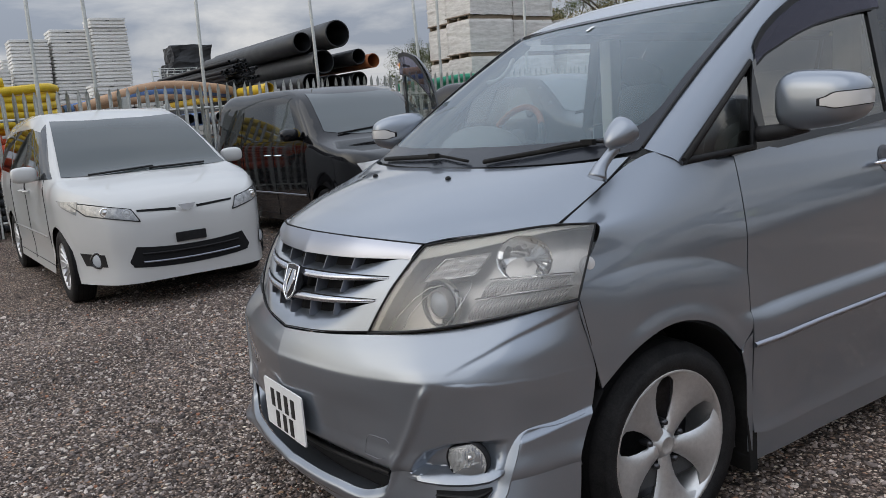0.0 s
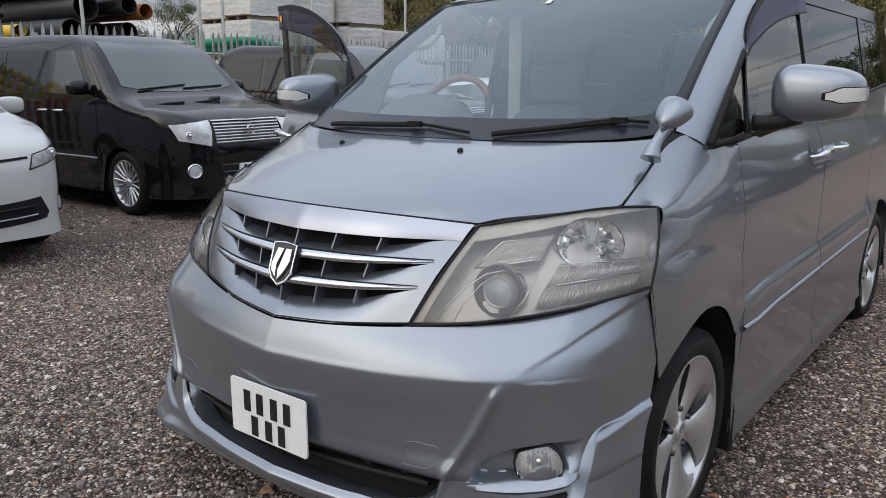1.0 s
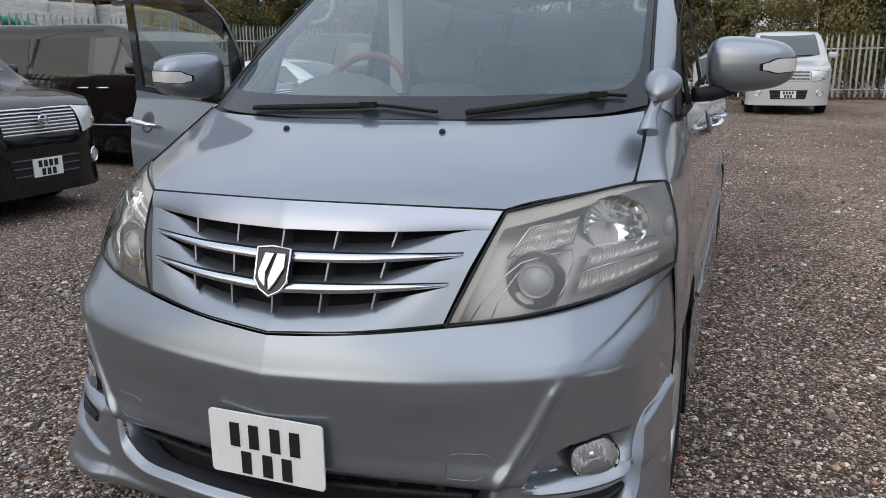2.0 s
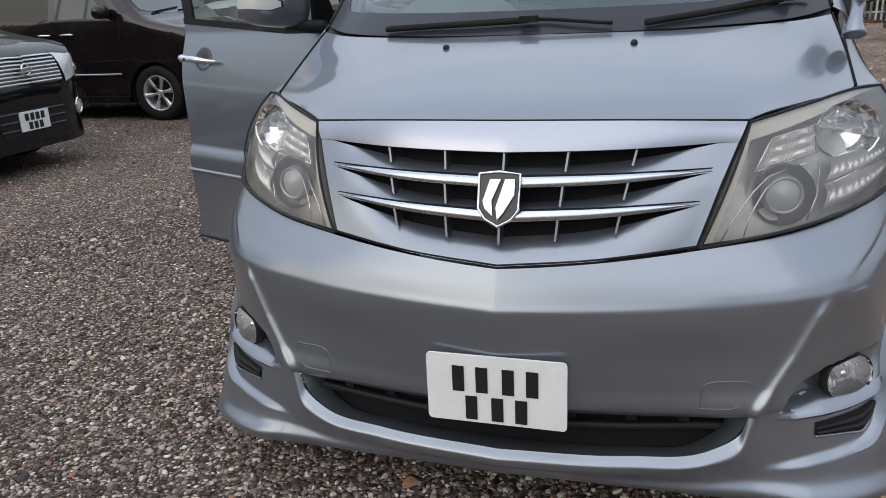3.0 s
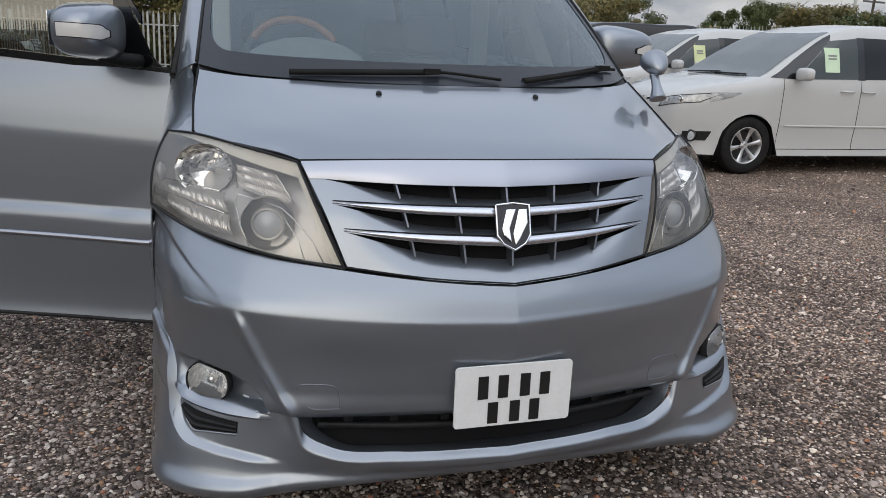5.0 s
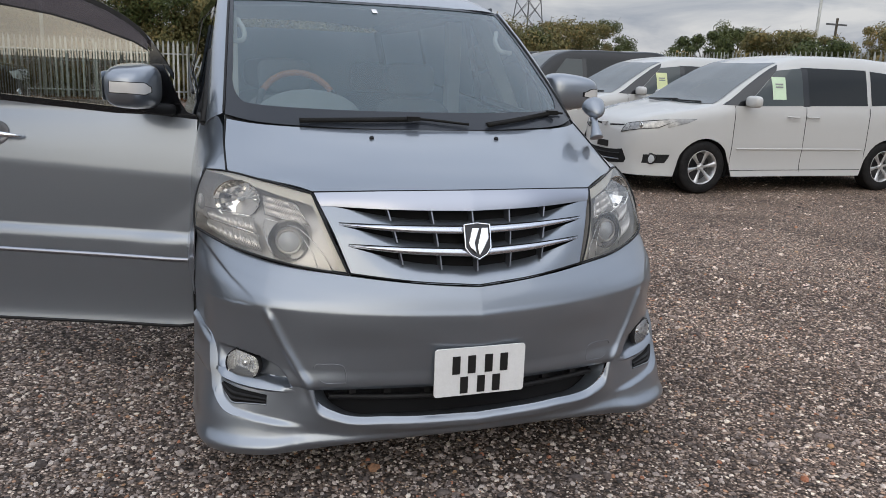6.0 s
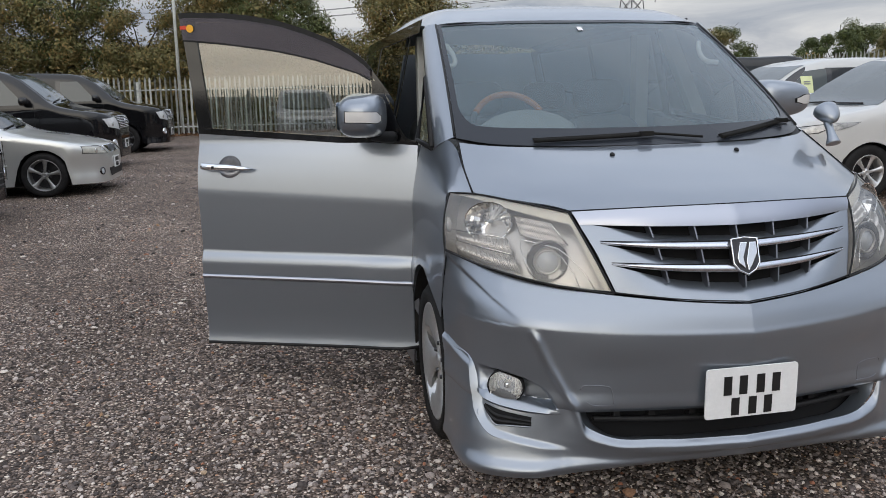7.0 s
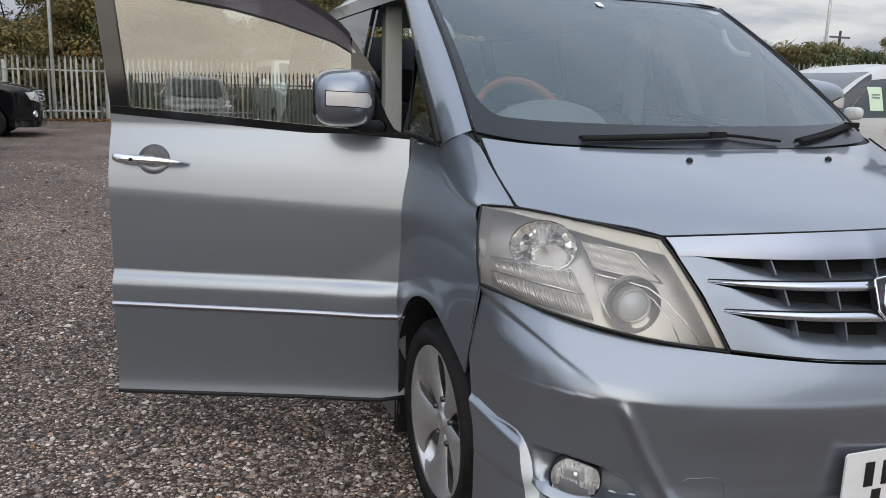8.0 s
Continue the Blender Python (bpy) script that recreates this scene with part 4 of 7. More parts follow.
def make_hood():
    bm = bmesh.new()
    sheet(bm, HOOD, 24, 30, both=True)
    hood = part("bonnet", finish(bm, 0.004), M_SILVER, van, "smooth silver-blue bonnet")
    for s in (1, -1):
        b = bmesh.new()
        m = Matrix.Translation((s * .255, .576, 1.190))
        bmesh.ops.create_uvsphere(b, u_segments=12, v_segments=8, radius=1, matrix=m @ Matrix.Diagonal((.0095, .011, .010, 1)))
        part("washer_nozzle", finish(b), M_PLASTIC, hood, "small black washer nozzle")
    # dark shut line round the bonnet and between lamp and bumper
    b = bmesh.new()
    line = [r[-1] for r in HOOD[3:]]
    for s in (1, -1):
        tube(b, [Vector((s * p.x, p.y, p.z - .001)) for p in spline([(p[0] + .004, p[1], p[2]) for p in line], 16)], .0035, 6)
        tube(b, [Vector((s * p.x, p.y, p.z)) for p in spline([(p[0], p[1] - .004, p[2] - .003) for p in HOOD[0]], 20)], .0035, 6)
        tube(b, [Vector((s * p.x, p.y - .001, p.z + .003)) for p in spline(G_BOT + H_BOT[1:], 40)], .0030, 6)
        tube(b, [Vector((s * p.x, p.y, p.z)) for p in spline([(.908, .540, .872), (.914, .575, .72), (.913, .60, .61)], 12)], .0028, 6)
    part("shut_line", b, M_VOID, van)


make_hood()

WS_BOT = [(0, .700, 1.218), (.40, .745, 1.222), (.68, .855, 1.236), (.770, .955, 1.253)]
WS_TOP = [(0, 1.638, 1.765), (.40, 1.662, 1.764), (.63, 1.705, 1.758), (.69, 1.722, 1.754)]


def screen_at(u, w, off=0.0):
    a, b = spline(WS_BOT, 31), spline(WS_TOP, 31)
    k = abs(u) * 30
    i = min(29, int(k))
    p = a[i].lerp(a[i + 1], k - i).lerp(b[i].lerp(b[i + 1], k - i), w)
    p = p + Vector((0, -.55, .83)) * (off + .018 * 4 * w * (1 - w))
    return mx(p) if u < 0 else p


def make_screen():
    bm = bmesh.new()
    grid(bm, [[screen_at(-1 + 2 * i / 30, j / 12) for i in range(31)] for j in range(13)])
    ob = part("windscreen", finish(bm), M_SCREEN, van, "grey-green windscreen with a painted sky haze")
    ob.visible_shadow = False
    # dark printed border: a strip along the head, and one down each side that turns a round corner into the deep foot
    b = bmesh.new()
    grid(b, [[screen_at(-1 + i / 15, w, .003) for i in range(31)] for w in (.975, 1.0)])
    part("screen_border", finish(b), M_FRIT, ob)
    inner = [(.962 + .012 * smoothstep(.3, .9, w), w) for w in (.975, .85, .70, .55, .42, .32)]
    inner += [(.855 + .107 * math.cos(a), .255 - .158 * math.sin(a)) for a in [math.pi / 2 * k / 10 for k in range(11)]]
    inner += [(.855 * (1 - k / 10), .097) for k in range(1, 11)]
    outer = [(1.0, w) for w in (.975, .85, .70, .55, .42, .32)]
    outer += [(1.0, .26 - .27 * k / 6) for k in range(7)] + [(1 - .05 * k, -.01) for k in range(1, 5)]
    outer += [(.80 * (1 - k / 10), -.01) for k in range(1, 11)]
    for s in (1, -1):
        b = bmesh.new()
        grid(b, [[screen_at(s * (u0 + (u1 - u0) * k / 4), w0 + (w1 - w0) * k / 4, .003) for (u0, w0), (u1, w1) in zip(outer, inner)] for k in range(5)])
        part("screen_border", finish(b), M_FRIT, ob)
    for s in (1, -1):
        b = bmesh.new()
        tube(b, [screen_at(s * 1.01, j / 12, .004) for j in range(13)], .0055, 6)
        part("screen_seal", b, M_PLASTIC, ob, "black windscreen seal")
    # black cowl and wipers
    b = bmesh.new()
    sheet(b, [[(0, .660, 1.196), (.40, .705, 1.196), (.765, .895, 1.214)], [(0, .68, 1.204), (.40, .725, 1.206), (.77, .92, 1.228)], [(0, .71, 1.222), (.40, .757, 1.226), (.772, .97, 1.256)]], 18, 8, both=True)
    cowl = part("cowl", finish(b), M_PLASTIC, van, "black plastic cowl")
    for pts in ([(-.46, -.012), (-.25, .008), (-.045, .020), (.17, -.012)], [(.25, -.012), (.42, .018), (.60, .045), (.69, .02)]):
        b = bmesh.new()
        arm = [screen_at(x / .765, .02 + y, .016) for x, y in pts]
        tube(b, spline(arm, 14), .0055, 6)
        tube(b, spline([p + Vector((0, -.004, -.004)) for p in arm[:3]], 12), .0075, 8)
        arm2 = [screen_at(x / .765, .035 + y, .008) for x, y in pts[:3]]
        tube(b, spline(arm2, 14), .004, 6)
        m = Matrix.Translation(arm[2] + Vector((0, -.01, 0)))
        box(b, -.026, .026, -.010, .010, -.009, .009, m)
        part("wiper", finish(b), M_GRIT, cowl, "black wiper arm")
    # small white inspection sticker at the head of the screen
    b = bmesh.new()
    grid(b, [[screen_at(u, w, .004) for u in (-.045, -.01)] for w in (.885, .925)])
    part("inspection_sticker", b, M_PLATE, ob, "small white sticker")


make_screen()

ROOF = [
    [(0, 1.640, 1.768), (.40, 1.664, 1.767), (.69, 1.724, 1.757), (.735, 1.765, 1.748)],
    [(0, 1.70, 1.800), (.40, 1.725, 1.797), (.68, 1.79, 1.780), (.735, 1.84, 1.762)],
    [(0, 1.95, 1.865), (.40, 1.97, 1.858), (.66, 2.0, 1.828), (.742, 2.02, 1.775)],
    [(0, 2.50, 1.905), (.40, 2.50, 1.897), (.655, 2.5, 1.865), (.745, 2.5, 1.792)],
    [(0, 3.40, 1.905), (.40, 3.40, 1.897), (.655, 3.4, 1.865), (.745, 3.4, 1.792)],
    [(0, 4.55, 1.855), (.40, 4.55, 1.848), (.64, 4.53, 1.815), (.73, 4.50, 1.760)],
]
SECTION = [(.20, .910), (.245, .906), (.30, .896), (.36, .8935), (.48, .898), (.58, .9035), (.65, .904), (.72, .9045), (.80, .906), (.90, .9078), (.94, .9082), (.958, .9072), (.98, .9045), (1.03, .897), (1.10, .884), (1.16, .871), (1.225, .853)]
SIDE = spline([(x, 0, z) for z, x in SECTION], 240)
SIDE_Z, SIDE_X = [p.z for p in SIDE], [p.x for p in SIDE]
# the crease: an arc over the front wheel that dies away in the front door
SWAGE = spline([(0, .50, .893), (0, .56, .908), (0, .70, .926), (0, .85, .929), (0, .95, .921), (0, 1.10, .896), (0, 1.28, .832), (0, 1.42, .750), (0, 1.55, .680), (0, 1.70, .60)], 200)
SWAGE_Y, SWAGE_Z = [p.y for p in SWAGE], [p.z for p in SWAGE]


def belt_z(y):
    return 1.200 + .074 * (y - 1.29)


def flare(y, z):
    """How far the side stands out below the arc and below the doors' straight swage."""
    def below(line, depth):
        return 1 - (1 - ramped(0, depth, line - z)) ** 2

    arc = .017 * smoothstep(.53, .74, y) * (1 - .5 * smoothstep(1.15, 1.38, y)) * smoothstep(1.66, 1.45, y)
    return arc * below(float(np.interp(y, SWAGE_Y, SWAGE_Z)), .15) + .022 * smoothstep(1.16, 1.40, y) * below(.692 + .017 * (y - 1.30), .055)


def plain_x(y, z):
    """The body side's half width at a height, without the swage."""
    zz = z - .055 * (y - 1.32) * smoothstep(.72, .95, z) * smoothstep(1.24, 1.05, z)
    x = float(np.interp(zz, SIDE_Z, SIDE_X))
    b = belt_z(y)
    if z > b:
        x = .851 - (z - b) * .215
    return x - .05 * smoothstep(3.9, 4.85, y)


def side_x(y, z):
    return plain_x(y, z) + flare(y, z)


def side_panel(bm, y0, y1, z0, z1, s, ny=14, nz=26, off=0.0):
    rows = []
    for j in range(nz + 1):
        row = []
        for i in range(ny + 1):
            f = i / ny
            y = y0 + (y1 - y0) * f
            a, b = (z0(y) if callable(z0) else z0), (z1(y) if callable(z1) else z1)
            z = a + (b - a) * j / nz
            row.append((s * (side_x(y, z) + off), y, z))
        rows.append(row)
    grid(bm, rows, flip=s < 0)


ARCH_R = .405


def arch_z(y, yc, r=ARCH_R, zc=.325):
    d = r * r - (y - yc) ** 2
    return zc + math.sqrt(d) if d > 0 else 0.0


def make_body():
    bm = bmesh.new()
    sheet(bm, ROOF, 20, 30, both=True)
    part("roof", finish(bm, 0.004), M_SILVER, van, "silver-blue roof")
    for s in (1, -1):
        # front wing, from lamp to door
        b = bmesh.new()
        wing = [
            [(.794, .593, 1.071), (.792, .765, 1.158), (.788, .890, 1.217), (.806, .985, 1.240), (.838, 1.050, 1.212), (0, 1.288, 1.200)],
            [(.829, .629, 1.071), (.826, .79, 1.130), (.828, .90, 1.165), (.838, .99, 1.180), (.853, 1.08, 1.175), (0, 1.288, 1.165)],
            [(.866, .662, 1.066), (.869, .80, 1.075), (.876, .95, 1.085), (.882, 1.1, 1.09), (0, 1.288, 1.09)],
            [(.890, .600, .97), (.897, .75, .97), (.901, .95, .97), (.902, 1.1, .97), (0, 1.288, .97)],
            [(.909, .538, .872), (.908, .72, .865), (.907, .95, .86), (.906, 1.1, .85), (0, 1.288, .83)],
            [(.914, .560, .76), (.910, .72, .785), (.908, .905, .80), (.906, 1.09, .775), (0, 1.288, .72)],
            [(.915, .580, .69), (.913, .73, .720), (.909, .905, .757), (.907, 1.08, .715), (0, 1.288, .64)],
            [(.914, .602, .605), (.914, .72, .690), (.910, .905, .735), (.907, 1.09, .690), (.905, 1.225, .575)],
        ]
        wing = [[(plain_x(1.288, p[2]) if p[0] == 0 else p[0], p[1], p[2]) for p in r] for r in wing]
        sheet(b, wing, 50, 90, side=s)
        # strip behind the wheel arch
        wing2 = [[(.905, 1.225, .575), (plain_x(1.288, .62), 1.288, .62)], [(.899, 1.255, .50), (.899, 1.288, .50)], [(.893, 1.268, .33), (.896, 1.290, .33)], [(.888, 1.274, .20), (.892, 1.292, .20)]]
        sheet(b, wing2, 4, 12, side=s)
        for v in b.verts:
            rr = math.hypot(v.co.y - .905, v.co.z - .325)
            f = smoothstep(1.05, 1.285, v.co.y) * smoothstep(.56, .66, v.co.z) * (v.co.z < 1.205)
            if f:
                v.co.x += f * (s * plain_x(1.288, v.co.z) - v.co.x)
            v.co.x += s * (flare(v.co.y, v.co.z) + .006 * smoothstep(.47, .42, rr) * smoothstep(.60, .80, v.co.y) * smoothstep(1.27, 1.15, v.co.y))
        w = part("front_wing", finish(b, 0.003), M_SILVER, van, "silver-blue front wing with arch lip")
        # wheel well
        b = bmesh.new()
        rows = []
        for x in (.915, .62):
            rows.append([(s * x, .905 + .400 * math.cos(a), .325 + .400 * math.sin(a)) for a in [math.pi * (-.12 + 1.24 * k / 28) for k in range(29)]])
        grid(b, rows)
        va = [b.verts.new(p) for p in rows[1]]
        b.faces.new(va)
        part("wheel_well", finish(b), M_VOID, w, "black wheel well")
        b = bmesh.new()
        prism(b, [(1.275, .52), (1.315, .50), (1.325, .12), (1.285, .12), (1.262, .35)], s * .70, s * .915)
        part("mudflap", finish(b, bevel=.004), M_GRIT, w, "black rubber mudflap")
        # A pillar
        b = bmesh.new()
        pillar = [
            [(.771, .957, 1.257), (.733, 1.330, 1.518), (.691, 1.720, 1.759)],
            [(.806, .983, 1.240), (.772, 1.365, 1.518), (.728, 1.745, 1.759)],
            [(.836, 1.030, 1.216), (.800, 1.44, 1.497), (.750, 1.80, 1.738)],
            [(.848, 1.055, 1.196), (.800, 1.47, 1.490), (.748, 1.83, 1.728)],
        ]
        sheet(b, pillar, 18, 10, side=s)
        part("windscreen_pillar", finish(b, 0.004), M_SILVER, van, "silver-blue windscreen pillar")
        # quarter glass and its black surround
        b = bmesh.new()
        tri = [(.852, 1.060, 1.206), (.858, 1.40, 1.220), (.797, 1.470, 1.500)]
        q = [[V(tri[0]).lerp(V(tri[2]), j / 6).lerp(V(tri[1]).lerp(V(tri[2]), j / 6), i / 6) for i in range(7)] for j in range(7)]
        if s < 0:
            q = [[mx(p) for p in r] for r in q]
        grid(b, q[:-1])
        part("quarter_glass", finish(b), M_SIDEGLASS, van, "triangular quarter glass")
        b = bmesh.new()
        tp = [Vector((s * p[0], p[1], p[2])) for p in tri]
        tube(b, [tp[0], tp[1], tp[2], tp[0]], .013, 6)
        part("quarter_frame", b, M_PLASTIC, van, "black quarter glass frame")
    # sills, rear doors, quarters, tail
    for s in (1, -1):
        b = bmesh.new()
        side_panel(b, 1.30, 3.40, .16, .26, s, 10, 3, off=-.02)
        part("sill", finish(b, .01), M_SILVER, van)
        b = bmesh.new()
        side_panel(b, 2.357, 3.40, .24, belt_z, s, 14, 60)
        d = part("sliding_door", finish(b, .006), M_SILVER, van, "silver-blue sliding door")
        b = bmesh.new()
        rows = [[(s * (side_x(y, .575) + o), y, z + .018 * (y - 1.29)) for y in (2.36, 2.7, 3.05, 3.40)] for o, z in ((.002, .584), (.011, .580), (.011, .569), (.002, .563))]
        grid(b, rows)
        part("door_moulding", finish(b), M_SATIN, d, "thin bright moulding")
        b = bmesh.new()
        tube(b, spline([(s * .905, 2.43, 1.115), (s * .935, 2.47, 1.117), (s * .935, 2.60, 1.122), (s * .905, 2.64, 1.124)], 12), .011, 8)
        part("door_handle", b, M_CHROME, d, "chrome door handle")
        b = bmesh.new()
        lo = lambda y: max(.22, arch_z(y, 3.805))
        side_panel(b, 3.405, 4.75, lo, belt_z, s, 36, 20)
        part("rear_quarter", finish(b, .006), M_SILVER, van)
        b = bmesh.new()
        side_panel(b, 2.33, 3.38, lambda y: belt_z(y) + .012, lambda y: 1.745, s, 10, 6, off=-.002)
        side_panel(b, 3.44, 4.55, lambda y: belt_z(y) + .012, lambda y: 1.735, s, 10, 6, off=-.002)
        part("rear_side_glass", finish(b), M_TINT, van, "dark tinted side glass")
        b = bmesh.new()
        side_panel(b, 2.255, 2.335, belt_z, 1.77, s, 2, 6, off=-.012)
        side_panel(b, 3.37, 3.45, belt_z, 1.77, s, 2, 6, off=.002)
        side_panel(b, 4.5, 4.72, belt_z, 1.76, s, 2, 6, off=.002)
        side_panel(b, 1.9, 4.6, 1.735, 1.80, s, 10, 3, off=.004)
        part("window_surround", finish(b, .004), M_GLOSSBLACK, van, "black window surround")
        b = bmesh.new()
        tube(b, spline([(s * .866, 2.33, 1.279), (s * .866, 3.4, 1.358), (s * .845, 4.6, 1.446)], 14), .008, 6)
        part("belt_trim", b, M_PLASTIC, van)
    b = bmesh.new()
    rows = []
    for z in (.22, .45, .8, 1.2, 1.5, 1.76):
        w = side_x(4.75, z)
        rows.append([(-w, 4.73, z), (-w * .9, 4.83, z), (0, 4.87 - max(0, z - 1.0) * .15, z), (w * .9, 4.83, z), (w, 4.73, z)])
    sheet(b, rows, 14, 14)
    part("tailgate", finish(b), M_SILVER, van)
    b = bmesh.new()
    box(b, -.86, .86, .75, 4.7, .20, .26)
    part("floor_pan", finish(b), M_CABINDARK, van, "dark underbody")


make_body()


def make_door(s, opened):
    """A front door in its closed place; turned about its hinge when opened."""
    hinge = Vector((s * .885, 1.30, 0))
    door = new("front_door_open" if opened else "front_door")
    door.parent = van
    door["label"] = "silver-blue front door standing wide open" if opened else "closed silver-blue front door"
    door.matrix_local = Matrix.Translation(hinge) @ Matrix.Rotation(radians(s * -opened), 4, "Z")
    back = Matrix.Translation(-hinge)

    def dp(name, bm, material, label=""):
        bm.transform(back)
        return part(name, bm, material, door, label)

    Y0, Y1 = 1.293, 2.350
    foot = lambda y: .256 + .012 * smoothstep(1.36, 1.29, y)
    b = bmesh.new()
    side_panel(b, Y0, Y1, foot, belt_z, s, 24, 96)
    dp("door_skin", finish(b, .004), M_SILVER, "silver-blue outer panel")
    b = bmesh.new()
    side_panel(b, Y0 + .015, Y1 - .015, lambda y: foot(y) + .015, lambda y: belt_z(y) - .01, s, 12, 12, off=-.075)
    dp("door_card", finish(b, .01), M_CABIN, "grey inner trim")
    b = bmesh.new()
    for y in (Y0, Y1):
        grid(b, [[(s * (side_x(y, z) - o), y, z) for z in [foot(y) + (belt_z(y) - foot(y)) * k / 14 for k in range(15)]] for o in (.004, .08)])
    grid(b, [[(s * (side_x(y, foot(y)) - o), y, foot(y)) for y in [Y0 + (Y1 - Y0) * k / 10 for k in range(11)]] for o in (.004, .08)])
    dp("door_edge", finish(b), M_SILVER)
    b = bmesh.new()
    rows = [[(s * (side_x(y, .575) + o), y, z + .018 * (y - 1.29)) for y in [Y0 + (Y1 - Y0) * k / 8 for k in range(9)]] for o, z in ((.002, .584), (.011, .580), (.011, .569), (.002, .563))]
    grid(b, rows)
    dp("door_moulding", finish(b), M_SATIN, "thin bright moulding")
    b = bmesh.new()
    tube(b, [(s * (side_x(y, foot(y)) - (.002 if opened else .012)), y, foot(y) + .004) for y in [Y0 + (Y1 - Y0) * k / 12 for k in range(13)]], .008, 6)
    dp("door_foot_seal", b, M_PLASTIC)
    # handle: chrome pull over a scooped cup
    hz, hy = 1.112, 2.190
    b = bmesh.new()
    tube(b, spline([(s * .905, hy - .118, hz - .010), (s * .926, hy - .10, hz - .007), (s * .940, hy - .04, hz - .001), (s * .940, hy + .05, hz + .003), (s * .930, hy + .112, hz + .006), (s * .905, hy + .126, hz + .007)], 28), .013, 12, taper=[.006 + .010 * min(1, k / 12) if k < 12 else .016 for k in range(28)])
    dp("door_handle", b, M_CHROME, "chrome pull handle")
    # the cup is nearly flat: its shade and light are put into two materials
    for half, material, label in ((1, M_GUN, "upper half of the cup, darkened for its shade"), (-1, M_SATIN, "lower half of the cup, brightened for its light")):
        b = bmesh.new()
        ring = lambda r, o: [(s * (side_x(hy + r * 1.0 * math.cos(a), hz + half * r * .92 * math.sin(a)) + o), hy + r * 1.0 * math.cos(a), hz + half * r * .92 * math.sin(a)) for a in [math.pi * k / 16 for k in range(17)]]
        grid(b, [ring(.056, .002), ring(.053, .005), ring(.030, .003), ring(.001, .003)])
        dp("handle_cup", finish(b), material, label)
    b = bmesh.new()
    box(b, -.004, .004, -.006, .006, -.006, .006, Matrix.Translation((s * .953, hy + .055, hz + .003)))
    dp("handle_button", finish(b, bevel=.0015), M_VOID, "small black button")
    b = bmesh.new()
    lathe(b, [(0, .009), (.003, .008), (.003, .0005)], 14, Matrix.Translation((s * .944, hy + .098, hz + .005)) @ Matrix.Scale(s, 4, (1, 0, 0)))
    dp("lock_barrel", finish(b), M_SATIN)
    # window: glass, black frame, smoked wind deflector
    # the open door's window stands almost upright
    lean = .005 if opened else .215
    top = lambda y: float(np.interp(y, [1.33, 1.40, 1.427, 1.514, 1.58, 1.665, 1.78, 1.896, 2.02, 2.16, 2.30, 2.46], [1.235, 1.40, 1.445, 1.566, 1.618, 1.667, 1.717, 1.757, 1.784, 1.803, 1.808, 1.805]))
    under = lambda y: float(np.interp(y, [1.50, 1.553, 1.66, 1.756, 1.90, 2.015, 2.17, 2.33, 2.46], [1.49, 1.522, 1.558, 1.590, 1.627, 1.647, 1.672, 1.690, 1.700]))
    rear = lambda z: Y1 + .10 * max(0, z - belt_z(Y1)) if opened else Y1 - .006

    def pane(b, y0, y1, z0, z1, n, k, off, follow=0.0):
        """A window panel; its rear end follows the leaning door edge by the share given."""
        rows = []
        for j in range(k + 1):
            row = []
            for i in range(n + 1):
                y = y0 + (y1 - y0) * i / n
                lo, hi = z0(y), z1(y)
                z = lo + (hi - lo) * j / k
                yy = y + (rear(z) - Y1) * follow * (i / n if follow < 1 else 1)
                row.append((s * (.851 - max(-.03, z - belt_z(y)) * lean + off), yy, z))
            rows.append(row)
        grid(b, rows, flip=s < 0)

    b = bmesh.new()
    pane(b, 1.42, 2.300, lambda y: belt_z(y) + .004, lambda y: max(belt_z(y) + .012, min(top(y), 1.80) - .030), 26, 14, -.010, .99)
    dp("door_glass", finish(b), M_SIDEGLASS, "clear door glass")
    b = bmesh.new()
    pane(b, 2.285, Y1, belt_z, top, 3, 12, -.002, 1)
    pane(b, 1.40, 2.34, lambda y: max(belt_z(y), top(y) - .03), lambda y: max(belt_z(y) + .004, top(y)), 28, 3, -.004, .99)
    pane(b, 1.30, 1.50, belt_z, lambda y: belt_z(y) + .02 + .26 * smoothstep(1.33, 1.49, y), 8, 6, -.002)
    pane(b, Y0, Y1, lambda y: belt_z(y) - .012, lambda y: belt_z(y) + .016, 14, 2, .005)
    dp("window_frame", finish(b, .012), M_GLOSSBLACK, "black window frame")
    b = bmesh.new()
    pane(b, 1.50, 2.345, lambda y: under(y), lambda y: top(y) + .006, 30, 8, .014, .99)
    dp("wind_deflector", finish(b), M_VISOR, "smoked wind deflector")
    b = bmesh.new()
    pane(b, 1.50, 2.345, lambda y: top(y) - .016, lambda y: top(y) + .008, 30, 3, .016, .99)
    pane(b, 1.50, 2.345, lambda y: under(y) - .002, lambda y: under(y) + .006, 30, 2, .015, .99)
    dp("deflector_rim", finish(b, .003), M_PLASTIC, "dark rim of the deflector")
    if opened:
        sx = .851 - (1.750 - belt_z(2.345)) * lean + .019
        b = bmesh.new()
        ring = lambda rr, o: [(s * (sx + o), 2.345 + rr * math.cos(a), 1.745 + rr * math.sin(a)) for a in [2 * math.pi * k / 18 for k in range(19)]]
        grid(b, [ring(.018, 0), ring(.0005, .0005)])
        dp("round_sticker", b, M_ORANGE, "small yellow sticker")
        b = bmesh.new()
        grid(b, [[(s * (sx + .002), y, z) for y in (2.362, 2.392)] for z in (1.742, 1.758)])
        dp("red_sticker", b, M_RED, "small red sticker")
    # mirror: cap, dark shell, indicator, glass, arm
    mz = 1.340 if opened else 1.362
    b = bmesh.new()
    bmesh.ops.create_uvsphere(b, u_segments=28, v_segments=18, radius=1)
